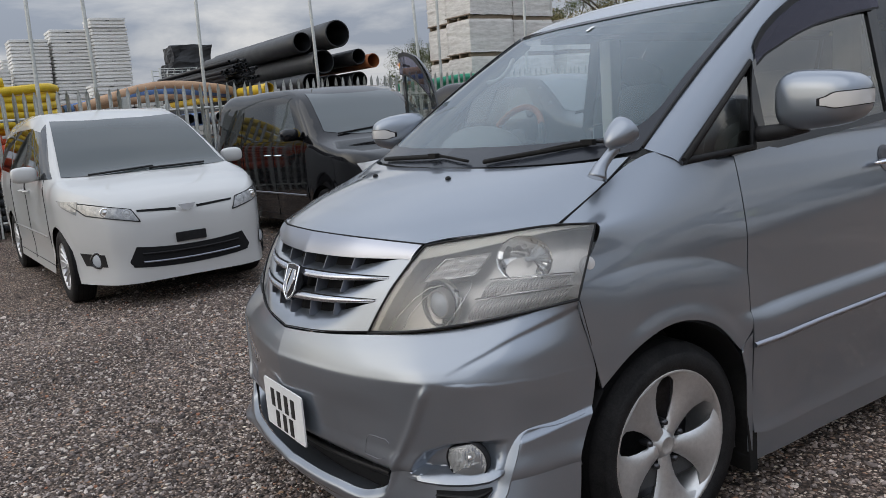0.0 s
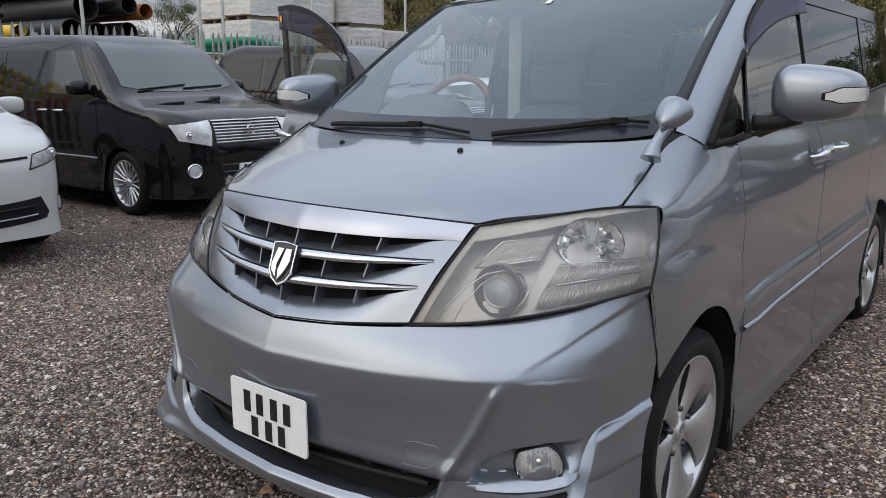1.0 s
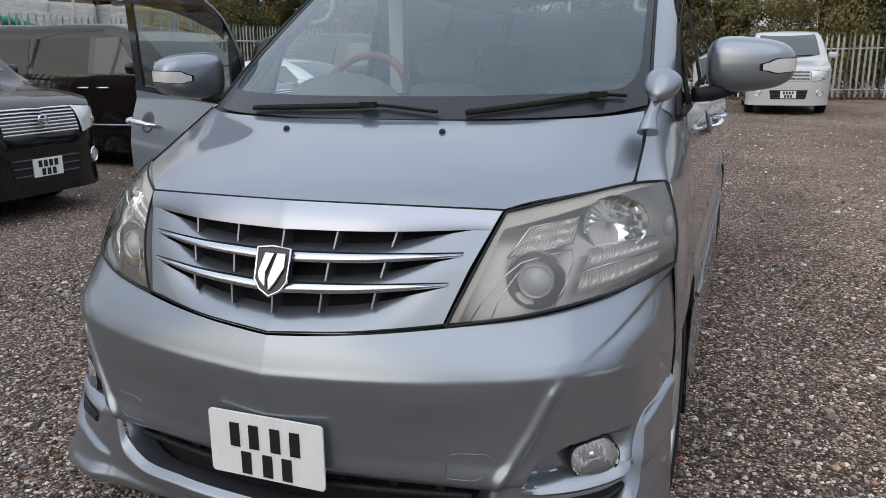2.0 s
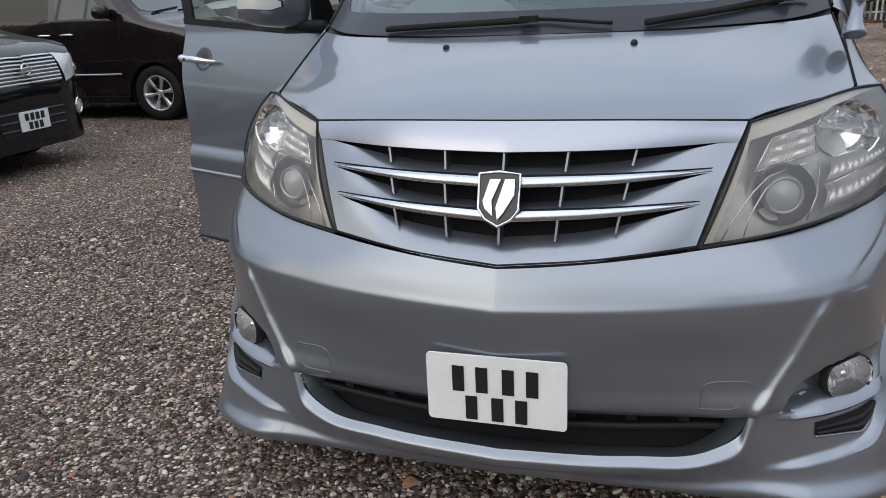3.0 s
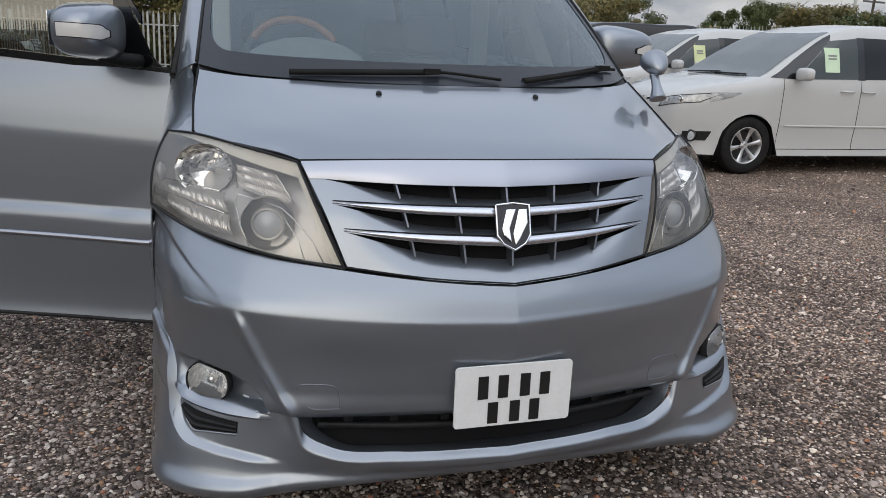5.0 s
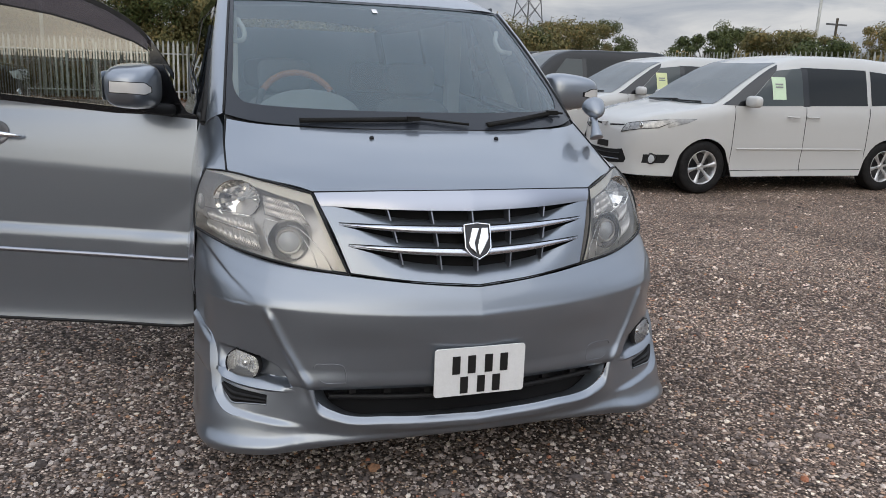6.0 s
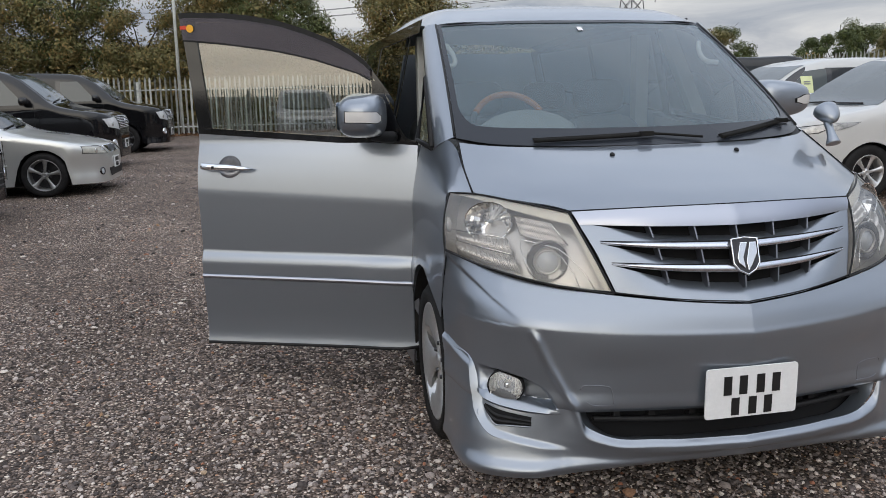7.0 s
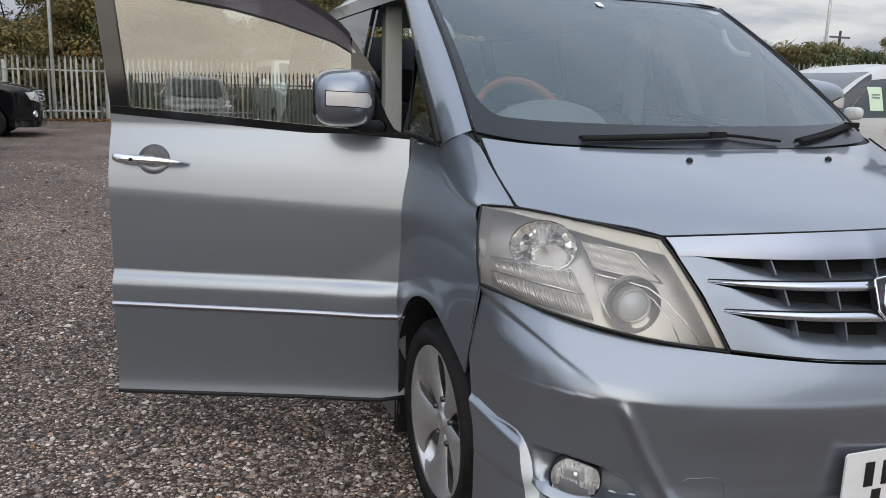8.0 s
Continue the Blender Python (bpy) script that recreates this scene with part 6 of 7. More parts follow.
def car_parts(root, sh, kind, body_mat, glass_mat, plate=True, paper=None, rim_style="five", rim_mat=None, rim=.215, tyre=.335, both_sides=True):
    body = part("body", sh.body(), body_mat, root)
    e = kind
    P = dict(
        boxvan=dict(screen=(1.07, 1.70, .70, .60), lampz=((.47, .735), (.76, .800), (.82, .960), (.43, 1.0)), glass=[((1.50, 1.24), (2.28, 1.24), (2.28, 1.70), (1.90, 1.70)), ((2.38, 1.24), (3.38, 1.24), (3.38, 1.71), (2.38, 1.71)), ((3.46, 1.24), (4.45, 1.26), (4.38, 1.70), (3.46, 1.71))], doors=(1.36, 2.33, 3.42), mirror=(1.50, 1.26), handle=1.06),
        carrier=dict(screen=(.96, 1.97, .77, .62), lampz=((.40, .735), (.76, .815), (.85, .930), (.45, .842)), glass=[((1.48, 1.11), (2.38, 1.13), (2.38, 1.60), (2.0, 1.56)), ((2.48, 1.13), (3.45, 1.15), (3.45, 1.61), (2.48, 1.61)), ((3.52, 1.15), (4.4, 1.19), (4.25, 1.54), (3.52, 1.60))], doors=(1.32, 2.43, 3.49), mirror=(1.50, 1.12), handle=.985),
        saloon=dict(screen=(1.30, 2.02, .66, .54), lampz=((.42, .575), (.80, .60), (.79, .70), (.40, .685)), glass=[((1.60, .93), (2.38, .94), (2.38, 1.29), (2.08, 1.28)), ((2.46, .94), (3.10, .96), (2.95, 1.26), (2.46, 1.29))], doors=(1.28, 2.42, 3.2), mirror=(1.62, .95), handle=.82),
    )[e]
    y0, y1, w0, w1 = P["screen"]
    g = bmesh.new()
    rows = []
    for j in range(11):
        f = j / 10
        y = y0 + (y1 - y0) * f
        w = w0 + (w1 - w0) * f
        rows.append([(w * (-1 + i / 8), y + .10 * (abs(-1 + i / 8) ** 2), 0) for i in range(17)])
    rows = [[(x, y, sh.above(x, y) + .005) for x, y, _ in r] for r in rows]
    grid(g, rows)
    part("windscreen", finish(g), glass_mat, root, "raked dark windscreen")
    for x0, x1 in ((-.55, .05), (.0, .55)):
        b = bmesh.new()
        tube(b, [(x0 + (x1 - x0) * t, y0 + .03 + .05 * t, sh.above(x0 + (x1 - x0) * t, y0 + .03 + .05 * t) + .02) for t in (0, .5, 1)], .010, 5)
        part("wiper", finish(b), M_PLASTIC, root)
    for s in (1, -1):
        for q in P["glass"]:
            part("side_glass", sh.quad("side", q, 10, 6, s=s), M_SIDEGREY if q is P["glass"][0] else M_DARKGLASS, root)
        # black pillars and drip line over the glass
        b = bmesh.new()
        for y in P["doors"][1:2]:
            za, zb = P["glass"][0][1][1] - .01, P["glass"][0][2][1] + .01
            rows = [[(s * (sh.wide(y + dy, z) + .003), y + dy, z) for dy in (-.055, .055)] for z in [za + (zb - za) * k / 6 for k in range(7)]]
            grid(b, rows)
        part("door_pillar", finish(b), M_GLOSSBLACK, root)
        # dark pillar between the screen and the front side glass
        b = bmesh.new()
        (ya, za), (yb, zb) = P["glass"][0][0], P["glass"][0][3]
        rows = []
        for j in range(9):
            f = j / 8
            ys, ws = y0 + (y1 - y0) * f + .10, w0 + (w1 - w0) * f
            zs, yg, zg = sh.above(ws, ys), ya + (yb - ya) * f, za + (zb - za) * f
            row = []
            for c in (-.03, .25, .5, .75, .97):
                yy, zz = ys + (yg - ys) * c, zs + (zg - zs) * c
                zz = min(zz, sh.top(yy) - .01)
                row.append((s * (sh.wide(yy, zz) + .005), yy, zz))
            rows.append(row)
        grid(b, rows)
        part("screen_pillar", finish(b), M_GLOSSBLACK if kind == "carrier" else body_mat, root)
        # black seal round the lamp
        b = bmesh.new()
        ring = [P["lampz"][k] for k in (0, 1, 2, 3, 0)]
        pts = []
        for (xa, za2), (xb, zb2) in zip(ring, ring[1:]):
            pts += [(s * (xa + (xb - xa) * t / 6), sh.front(xa + (xb - xa) * t / 6, za2 + (zb2 - za2) * t / 6) - .006, za2 + (zb2 - za2) * t / 6) for t in range(6)]
        tube(b, pts + pts[:1], .005, 5)
        part("lamp_seal", b, M_PLASTIC, root)
        lamp = part("headlamp", sh.quad("front", P["lampz"], 14, 6, off=.006, s=s), {"saloon": M_LAMPDULL, "carrier": M_LAMPSMOKE}.get(kind, M_LAMPCLEAR), root, "clear wrap-round headlamp")
        if kind == "carrier":
            yf = sh.front(.82, .87)
            part("headlamp_tail", sh.quad("side", ((yf - .06, .818), (yf + .18, .885), (yf + .30, .940), (yf - .06, .930)), 8, 5, off=.006, s=s), M_LAMPSMOKE, lamp)
        cx, cz = .5 * (P["lampz"][0][0] + P["lampz"][1][0]), .5 * (P["lampz"][0][1] + P["lampz"][2][1])
        for dx, rr in ((-.09, .034), (.06, .040)):
            b = bmesh.new()
            x = cx + dx
            z = cz + (.03 * dx if kind == "boxvan" else -.005 + .15 * dx * (kind == "carrier"))
            at = Matrix.Translation((s * x, sh.front(x, z) - .006, z)) @ Vector((s * .2, -1, .05)).to_track_quat("X", "Z").to_matrix().to_4x4()
            lathe(b, [(0, rr), (.006, rr * .9), (.002, rr * .75), (.008, rr * .4), (.010, .0005)], 16, at)
            part("lamp_unit", finish(b), M_REFLECTOR if dx > 0 else M_BULB, lamp)
        # shut lines
        b = bmesh.new()
        for y in P["doors"]:
            z1 = P["glass"][0][0][1]
            tube(b, [(s * (sh.wide(y, z) + .001), y, z) for z in [max(sh.low(y), .28) + (z1 - max(sh.low(y), .28)) * k / 10 for k in range(11)]], .004, 4)
        tube(b, [(s * (sh.wide(y, .30) + .001), y, .30) for y in (P["doors"][0], 2.0, 2.6, P["doors"][2])], .004, 4)
        part("shut_line", b, M_VOID, body)
        for y in P["doors"][1:]:
            b = bmesh.new()
            yy = y - .20 if y == P["doors"][1] else y - .95
            x = sh.wide(yy, P["handle"])
            tube(b, spline([(s * x, yy - .10, P["handle"]), (s * (x + .028), yy - .07, P["handle"]), (s * (x + .028), yy + .07, P["handle"]), (s * x, yy + .10, P["handle"])], 10), .012, 6)
            part("door_handle", b, M_CHROME if kind == "boxvan" else body_mat, body)
        my, mz = P["mirror"]
        b = bmesh.new()
        bmesh.ops.create_uvsphere(b, u_segments=16, v_segments=10, radius=1)
        x = sh.wide(my, mz)
        for v in b.verts:
            q = [math.copysign(abs(c) ** .65, c) for c in v.co]
            v.co = Vector((s * (x + .13 + .115 * q[0]), my - .01 + .07 * q[1], mz + .05 + .075 * q[2]))
        for f in b.faces:
            f.smooth = True
        tube(b, [(s * (x - .01), my + .02, mz), (s * (x + .08), my, mz + .01)], .025, 6)
        part("door_mirror", finish(b), body_mat, body)
        # sill trim
        b = bmesh.new()
        za = .56 if kind != "saloon" else .45
        rows = [[(s * (sh.wide(y, za + dz) + o), y, za + dz) for y in [sh.wheels[0] + .46 + (sh.wheels[1] - sh.wheels[0] - .92) * k / 10 for k in range(11)]] for dz, o in ((0, .002), (.006, .012), (.018, .012), (.024, .002))]
        grid(b, rows)
        part("side_moulding", finish(b), M_SATIN if kind == "boxvan" else body_mat, body)
    # wheels and wells
    for y in sh.wheels:
        for s in ((1, -1) if both_sides else (1,)):
            b = bmesh.new()
            ring = [(y + (sh.arch - .004) * math.cos(a), .325 + (sh.arch - .004) * math.sin(a)) for a in [math.pi * (-.1 + 1.2 * k / 20) for k in range(21)]]
            grid(b, [[(s * x, yy, zz) for yy, zz in ring] for x in (sh.half - .03, sh.half - .34)])
            b.faces.new([b.verts.new((s * (sh.half - .34), yy, zz)) for yy, zz in ring])
            part("wheel_well", finish(b), M_VOID, body)
            make_wheel(root, Matrix.Translation((s * (sh.half - .118), y, tyre)) @ Matrix.Rotation(0 if s > 0 else math.pi, 4, "Z") @ Matrix.Rotation(radians(11), 4, "X"), r=tyre, rim=rim, width=.205, spokes={"five": 5, "thin": 18, "double": 6, "blade": 5, "six": 6}[rim_style], style={"six": "five"}.get(rim_style, rim_style), alloy=rim_mat)
    b = bmesh.new()
    box(b, -sh.half + .20, sh.half - .20, .45, sh.L - .35, sh.foot - .02, .5)
    part("underbody", finish(b), M_VOID, body)
    # front furniture
    if kind == "boxvan":
        gr = part("grille", sh.quad("front", ((-.425, .755), (.425, .755), (.405, 1.0), (-.405, 1.0)), 16, 6, off=.002), M_GLOSSBLACK, root, "grille with bright horizontal bars")
        for k in range(8):
            z = .772 + k * .0305
            b = bmesh.new()
            pts = [(-.42 + .84 * i / 12) for i in range(13)]
            grid(b, [[(x, sh.front(x, z + dz) - o, z + dz) for x in pts] for dz, o in ((-.006, .004), (-.004, .014), (.006, .014), (.008, .004))])
            part("grille_bar", finish(b), M_BRIGHT, gr)
        b = bmesh.new()
        tube(b, [(.048 * math.cos(a), sh.front(0, .885) - .02, .885 + .048 * math.sin(a)) for a in [2 * math.pi * k / 24 for k in range(25)]], .008, 6)
        box(b, -.062, .062, sh.front(0, .885) - .030, sh.front(0, .885) - .012, .875, .896)
        part("badge", finish(b), M_CHROME, gr, "round chrome badge")
        low = part("lower_intake", sh.quad("front", ((-.36, .36), (.36, .36), (.40, .56), (-.40, .56)), 12, 6), M_PLASTIC, root, "black lower intake")
        for z in (.40, .47, .54):
            b = bmesh.new()
            pts = [(-.37 + .74 * i / 10) for i in range(11)]
            grid(b, [[(x, sh.front(x, z + dz) - o, z + dz) for x in pts] for dz, o in ((-.008, .006), (0, .016), (.008, .006))])
            part("intake_bar", finish(b), M_GUN, low)
        fz, fx, fr = .50, .645, .062
    elif kind == "carrier":
        for s in (1, -1):
            part("nose_slot", sh.quad("front", ((.09, .792), (.41, .815), (.41, .832), (.09, .814)), 8, 2, s=s), M_VOID, root, "slim dark nose slot")
        b = bmesh.new()
        y = sh.front(0, .81)
        for poly in ([(-.075, .838), (.075, .838), (.035, .795), (0, .778), (-.035, .795)],):
            va = [b.verts.new((x, y - .014, z)) for x, z in poly]
            vb = [b.verts.new((x, y + .01, z)) for x, z in poly]
            b.faces.new(va), b.faces.new(vb[::-1])
            for i in range(5):
                b.faces.new((va[i], va[(i + 1) % 5], vb[(i + 1) % 5], vb[i]))
        part("badge", finish(b), M_BRIGHT, root, "small chrome badge")
        b = bmesh.new()
        rows = []
        for j in range(11):
            z = .322 + .170 * j / 10
            hw = .46 + .09 * (1 - (j / 10)) - .05 * smoothstep(.3, 0, j / 10)
            rows.append([(hw * i / 10, sh.front(hw * i / 10, z) - .004, z + .035 * (i / 10) ** 2) for i in range(-10, 11)])
        grid(b, rows)
        low = part("lower_intake", finish(b), M_VOID, root, "black lower intake")
        for z in (.375, .445):
            b = bmesh.new()
            pts = [(-.42 + .84 * i / 12) for i in range(13)]
            grid(b, [[(x, sh.front(x, z + dz) - o, z + dz + .10 * x * x) for x in pts] for dz, o in ((-.008, .006), (0, .020), (.008, .006))])
            part("intake_bar", finish(b), M_SATIN if z < .4 else M_PLASTIC, low)
        fz, fx, fr = .43, .72, .058
        for s in (1, -1):
            part("fog_recess", sh.quad("front", ((.670, .372), (.790, .380), (.815, .490), (.680, .478)), 8, 6, off=.005, s=s), M_PLASTIC, root, "black fog lamp recess")
    else:
        gr = part("grille", sh.quad("front", ((-.24, .575), (.24, .575), (.27, .672), (-.27, .672)), 10, 4), M_GLOSSBLACK, root, "small dark grille")
        b = bmesh.new()
        tube(b, [(x, sh.front(x, z) - .006, z) for x, z in ((-.24, .575), (.24, .575), (.27, .672), (-.27, .672), (-.24, .575))], .007, 5)
        part("grille_rim", b, M_CHROME, gr)
        part("lower_intake", sh.quad("front", ((-.40, .24), (.40, .24), (.44, .36), (-.44, .36)), 12, 4), M_PLASTIC, root, "black lower intake")
        fz, fx, fr = .33, .60, .045
    for s in (1, -1):
        at = Matrix.Translation((s * fx, sh.front(fx, fz) - .002, fz)) @ Vector((s * (.9 if kind == "carrier" else .35), -1, 0)).to_track_quat("X", "Z").to_matrix().to_4x4()
        b = bmesh.new()
        lathe(b, [(-.02, fr * 1.25), (.010, fr * 1.2), (.014, fr), (.004, fr * .9)], 20, at)
        f = part("fog_bezel", finish(b), M_CHROME if kind == "boxvan" else M_GLOSSBLACK, root)
        b = bmesh.new()
        lathe(b, [(.004, fr * .92), (.010, fr * .6), (.012, .0005)], 18, at)
        part("fog_lamp", finish(b), M_BULB, f)
    b = bmesh.new()
    zp = dict(boxvan=.46, carrier=.560, saloon=.42)[kind]
    y = min(sh.front(.16, zp), sh.front(0, zp)) - .016
    box(b, -.165 if plate else -.13, .165 if plate else .13, y, y + .012, zp - .08 if plate else zp - .04, zp + .085 if plate else zp + .04)
    pl = part("number_plate" if plate else "plate_holder", finish(b, bevel=.003), M_PLATE if plate else M_PLASTIC, root, "white plate with dark bars" if plate else "empty black plate holder")
    if plate:
        for z, xs in ((zp + .038, (-.09, -.03, .03, .09)), (zp - .037, (-.06, 0, .06))):
            for x in xs:
                b = bmesh.new()
                box(b, x - .020, x + .020, y - .004, y - .001, z - .03, z + .03)
                part("plate_bar", b, M_INK, pl)
    if paper is not None:
        # price sheet behind the front side glass
        q = P["glass"][0]
        yc, zc = q[1][0] - .38, q[1][1] + .20
        b = sh.quad("side", ((yc - .105, zc - .13), (yc + .105, zc - .13), (yc + .105, zc + .15), (yc - .105, zc + .15)), 3, 3, off=.009, s=1)
        sheet_ob = part("price_sheet", b, paper, root, "sheet of coloured paper in the window")
        for k in range(2):
            b = sh.quad("side", ((yc - .06, zc + .05 - k * .035), (yc + .06, zc + .05 - k * .035), (yc + .06, zc + .07 - k * .035), (yc - .06, zc + .07 - k * .035)), 2, 1, off=.013, s=1)
            part("print_bar", b, M_CABIN, sheet_ob)


def park(name, label, sh, kind, body_mat, glass_mat, x, y, turn, **more):
    """A parked car whose nose stands at (x, y); turn: degrees from facing -y."""
    a = radians(turn)
    mid = Vector((x, y, 0)) + Vector((-math.sin(a), math.cos(a), 0)) * 2.4
    fwd, side = Vector((-math.sin(a), math.cos(a), 0)), Vector((math.cos(a), math.sin(a), 0))
    g = lambda p: ground_z(p.x, p.y)
    pitch = math.atan2(g(mid + fwd * 1.4) - g(mid - fwd * 1.4), 2.8)
    lean = math.atan2(g(mid + side * .8) - g(mid - side * .8), 1.6)
    nose = g(mid) - 2.4 * math.tan(pitch)
    root = thing(name, label, "car", Matrix.Translation((x, y, nose)) @ Matrix.Rotation(a, 4, "Z") @ Euler((pitch, -lean, 0)).to_matrix().to_4x4(), group="parked cars")
    car_parts(root, sh, kind, body_mat, glass_mat, **more)
    return root


park("people_carrier", "white people carrier with slim lamps and a black plate holder", CARRIER, "carrier", M_WHITE, M_SIDEGREY, -4.35, .95, 92, plate=False, rim_style="thin", rim_mat=M_ALLOY)
park("black_van", "black people carrier with chrome grille and thin-spoked wheels", BOXVAN, "boxvan", M_BLACK, M_GREYGLASS, -4.95, 3.86, 91, rim_style="thin", rim_mat=M_ALLOY, rim=.245)
park("maroon_van", "dark maroon people carrier with chrome grille and no plate", BOXVAN, "boxvan", M_MAROON, M_GREYGLASS, -4.82, 7.58, 90, plate=False, rim_style="six")
park("saloon_car", "pale silver saloon with five-spoke wheels", SALOON, "saloon", M_PALE, M_DARKGLASS, -4.05, 10.50, 90, rim_style="five", rim_mat=M_MIDALLOY, rim=.225, tyre=.315)
park("black_van", "black people carrier with clear lamps and chrome grille", BOXVAN, "boxvan", M_BLACK, M_GREYGLASS, -4.60, 14.3, 90, rim_style="thin", rim_mat=M_GUN)
park("black_van", "black people carrier with dark alloy wheels by the fence", BOXVAN, "boxvan", M_BLACK, M_GREYGLASS, -4.30, 18.5, 90, rim_style="double", rim_mat=M_GUN)
park("people_carrier", "white people carrier with a green price sheet", CARRIER, "carrier", M_WHITE, M_GREYGLASS, 4.34, 6.78, -90, plate=False, paper=M_PAPER_G, rim_style="six")
park("people_carrier", "white people carrier with a yellow price sheet", CARRIER, "carrier", M_WHITE, M_GREYGLASS, 4.95, 10.3, -90, plate=False, paper=M_PAPER_Y, rim_style="six")
park("black_van", "black people carrier beyond the white ones", BOXVAN, "boxvan", M_BLACK, M_GREYGLASS, 4.9, 13.6, -90, rim_style="six")
park("black_van", "black people carrier parked facing the yard", BOXVAN, "boxvan", M_BLACK, M_GREYGLASS, 4.5, 17.6, -90, rim_style="thin", rim_mat=M_GUN)
park("white_van", "white people carrier parked nose out before the fence", BOXVAN, "boxvan", M_WHITE, M_GREYGLASS, 1.8, 18.0, 2, rim_style="six")
park("white_van", "white people carrier facing the open door across the yard", BOXVAN, "boxvan", M_WHITE, M_GREYGLASS, -13.7, -13.0, 136, rim_style="six")

# ---- fences ----
def picket_mesh(h):
    """A pressed steel pale with a three-pointed head."""
    bm = bmesh.new()
    prof = [(-.032, .0), (-.020, .0), (-.012, -.012), (.012, -.012), (.020, .0), (.032, .0)]
    lo = [bm.verts.new((x, y, 0)) for x, y in prof]
    hi = [bm.verts.new((x, y, h - .10)) for x, y in prof]
    tip = [bm.verts.new((x * .35, y - .006, h - (.0 if i in (2, 3) else .02))) for i, (x, y) in enumerate(prof)]
    for a, b in ((lo, hi), (hi, tip)):
        for i in range(5):
            bm.faces.new((a[i], a[i + 1], b[i + 1], b[i]))
    bmesh.ops.solidify(bm, geom=list(bm.faces), thickness=.003)
    me = bpy.data.meshes.new("pale")
    bm.to_mesh(me)
    bm.free()
    me.materials.append(M_GALV)
    return me


def make_fence(name, label, a, b, h, near=None, step=.155, bay=2.75):
    """A palisade fence from a to b on the ground: posts, two rails a bay and pales."""
    a, b = Vector((*a, 0)), Vector((*b, 0))
    d = (b - a).normalized()
    turn = math.atan2(d.y, d.x)
    length = (b - a).length
    root = thing(name, label, "fence", Matrix.Translation((a.x, a.y, ground_z(a.x, a.y))) @ Matrix.Rotation(turn, 4, "Z"), kind="structure")
    inv = root.matrix_world.inverted()
    local = lambda s, z: inv @ Vector((*(a + d * s).xy, ground_z(*(a + d * s).xy) + z))
    n = int(length / bay)
    for k in range(n + 1):
        bm = bmesh.new()
        p = local(k * bay, 0)
        box(bm, -.05, .05, .02, .075, -.1, h - .12, Matrix.Translation(p))
        part("post", finish(bm), M_GALV, root)
        if k < n:
            for z in (.28, h - .38):
                bm = bmesh.new()
                q0, q1 = local(k * bay, z), local((k + 1) * bay, z)
                tube(bm, [q0 + Vector((0, .02, 0)), q1 + Vector((0, .02, 0))], .024, 4)
                part("rail", bm, M_GALV, root)
    me = picket_mesh(h)
    rng = random.Random(len(name))
    rest_v, rest_f = [], []
    base_v = [v.co.copy() for v in me.vertices]
    base_f = [list(p.vertices) for p in me.polygons]
    single = 0
    for k in range(int(length / step)):
        s = k * step
        p = local(s, .04)
        m = Matrix.Translation(p) @ Euler((rng.uniform(-.008, .008), rng.uniform(-.012, .012), 0)).to_matrix().to_4x4()
        if near is not None and near[0] <= s <= near[1] and single < 290:
            ob = new("pale", me)
            ob.parent = root
            ob.matrix_local = m
            single += 1
        else:
            o = len(rest_v)
            rest_v += [m @ v for v in base_v]
            rest_f += [[o + i for i in f] for f in base_f]
    if rest_v:
        rm = bpy.data.meshes.new("pale_rest")
        rm.from_pydata(rest_v, [], rest_f)
        rm.materials.append(M_GALV)
        ob = new("pale_rest", rm)
        ob.parent = root
        ob["kind"] = "stuff"
    return root


FENCE_Y = 24.5
make_fence("fence_back", "galvanised steel palisade fence along the back of the yard", (-11.6, FENCE_Y), (12.4, FENCE_Y + .7), 1.85, near=(2, 24.2))
make_fence("fence_right", "galvanised steel palisade fence behind the white cars", (12.4, FENCE_Y + .7), (12.0, -17.5), 2.03, near=(0, 24))
make_fence("fence_front", "galvanised steel palisade fence closing the yard", (12.0, -17.5), (-34.0, -18.2), 2.1)
make_fence("fence_store", "galvanised steel palisade fence round the pipe store", (-11.6, -3.4), (-34.0, -3.4), 2.25)
make_fence("fence_side", "galvanised steel palisade fence between yard and pipe store", (-11.6, -3.4), (-11.6, FENCE_Y), 2.25, near=(0, 27.9))

# tall thin net poles along the side fence
for y in (-1.6, -.75, .0, .9, 1.75, 3.6, 5.9, 8.3, 8.9, 11.4, 14.6):
    rng = random.Random(int(y * 10))
    g = ground_z(-12.1, y)
    b = bmesh.new()
    tube(b, [(0, 0, -.1), (rng.uniform(-.05, .05), rng.uniform(-.05, .05), 2.4), (rng.uniform(-.12, .12), rng.uniform(-.10, .10), 6.4)], .032, 8, taper=[.034, .032, .028])
    pole = part("net_pole", b, M_GALV)
    pole.matrix_world = Matrix.Translation((-12.1, y, g))
    tagged(pole, "tall thin galvanised pole behind the side fence", "pole", "net poles")


# ---- pipe store beyond the side fence ----
def make_pipe(x0, x1, y, z, r, material, label, name="pipe", rise=0.0, wall=.10):
    b = bmesh.new()
    m = Matrix.Translation((x1, y, z)) @ Matrix.Rotation(rise, 4, "Y")
    L = x1 - x0
    lathe(b, [(0, r * (1 - wall)), (.01, r * .97), (0, r), (-.35, r), (-.37, r * 1.0), (-L, r), (-L, r * (1 - wall)), (-.02, r * (1 - wall))], 24, m)
    return tagged(part(name, finish(b), material), label, "pipe", "stacked pipes")


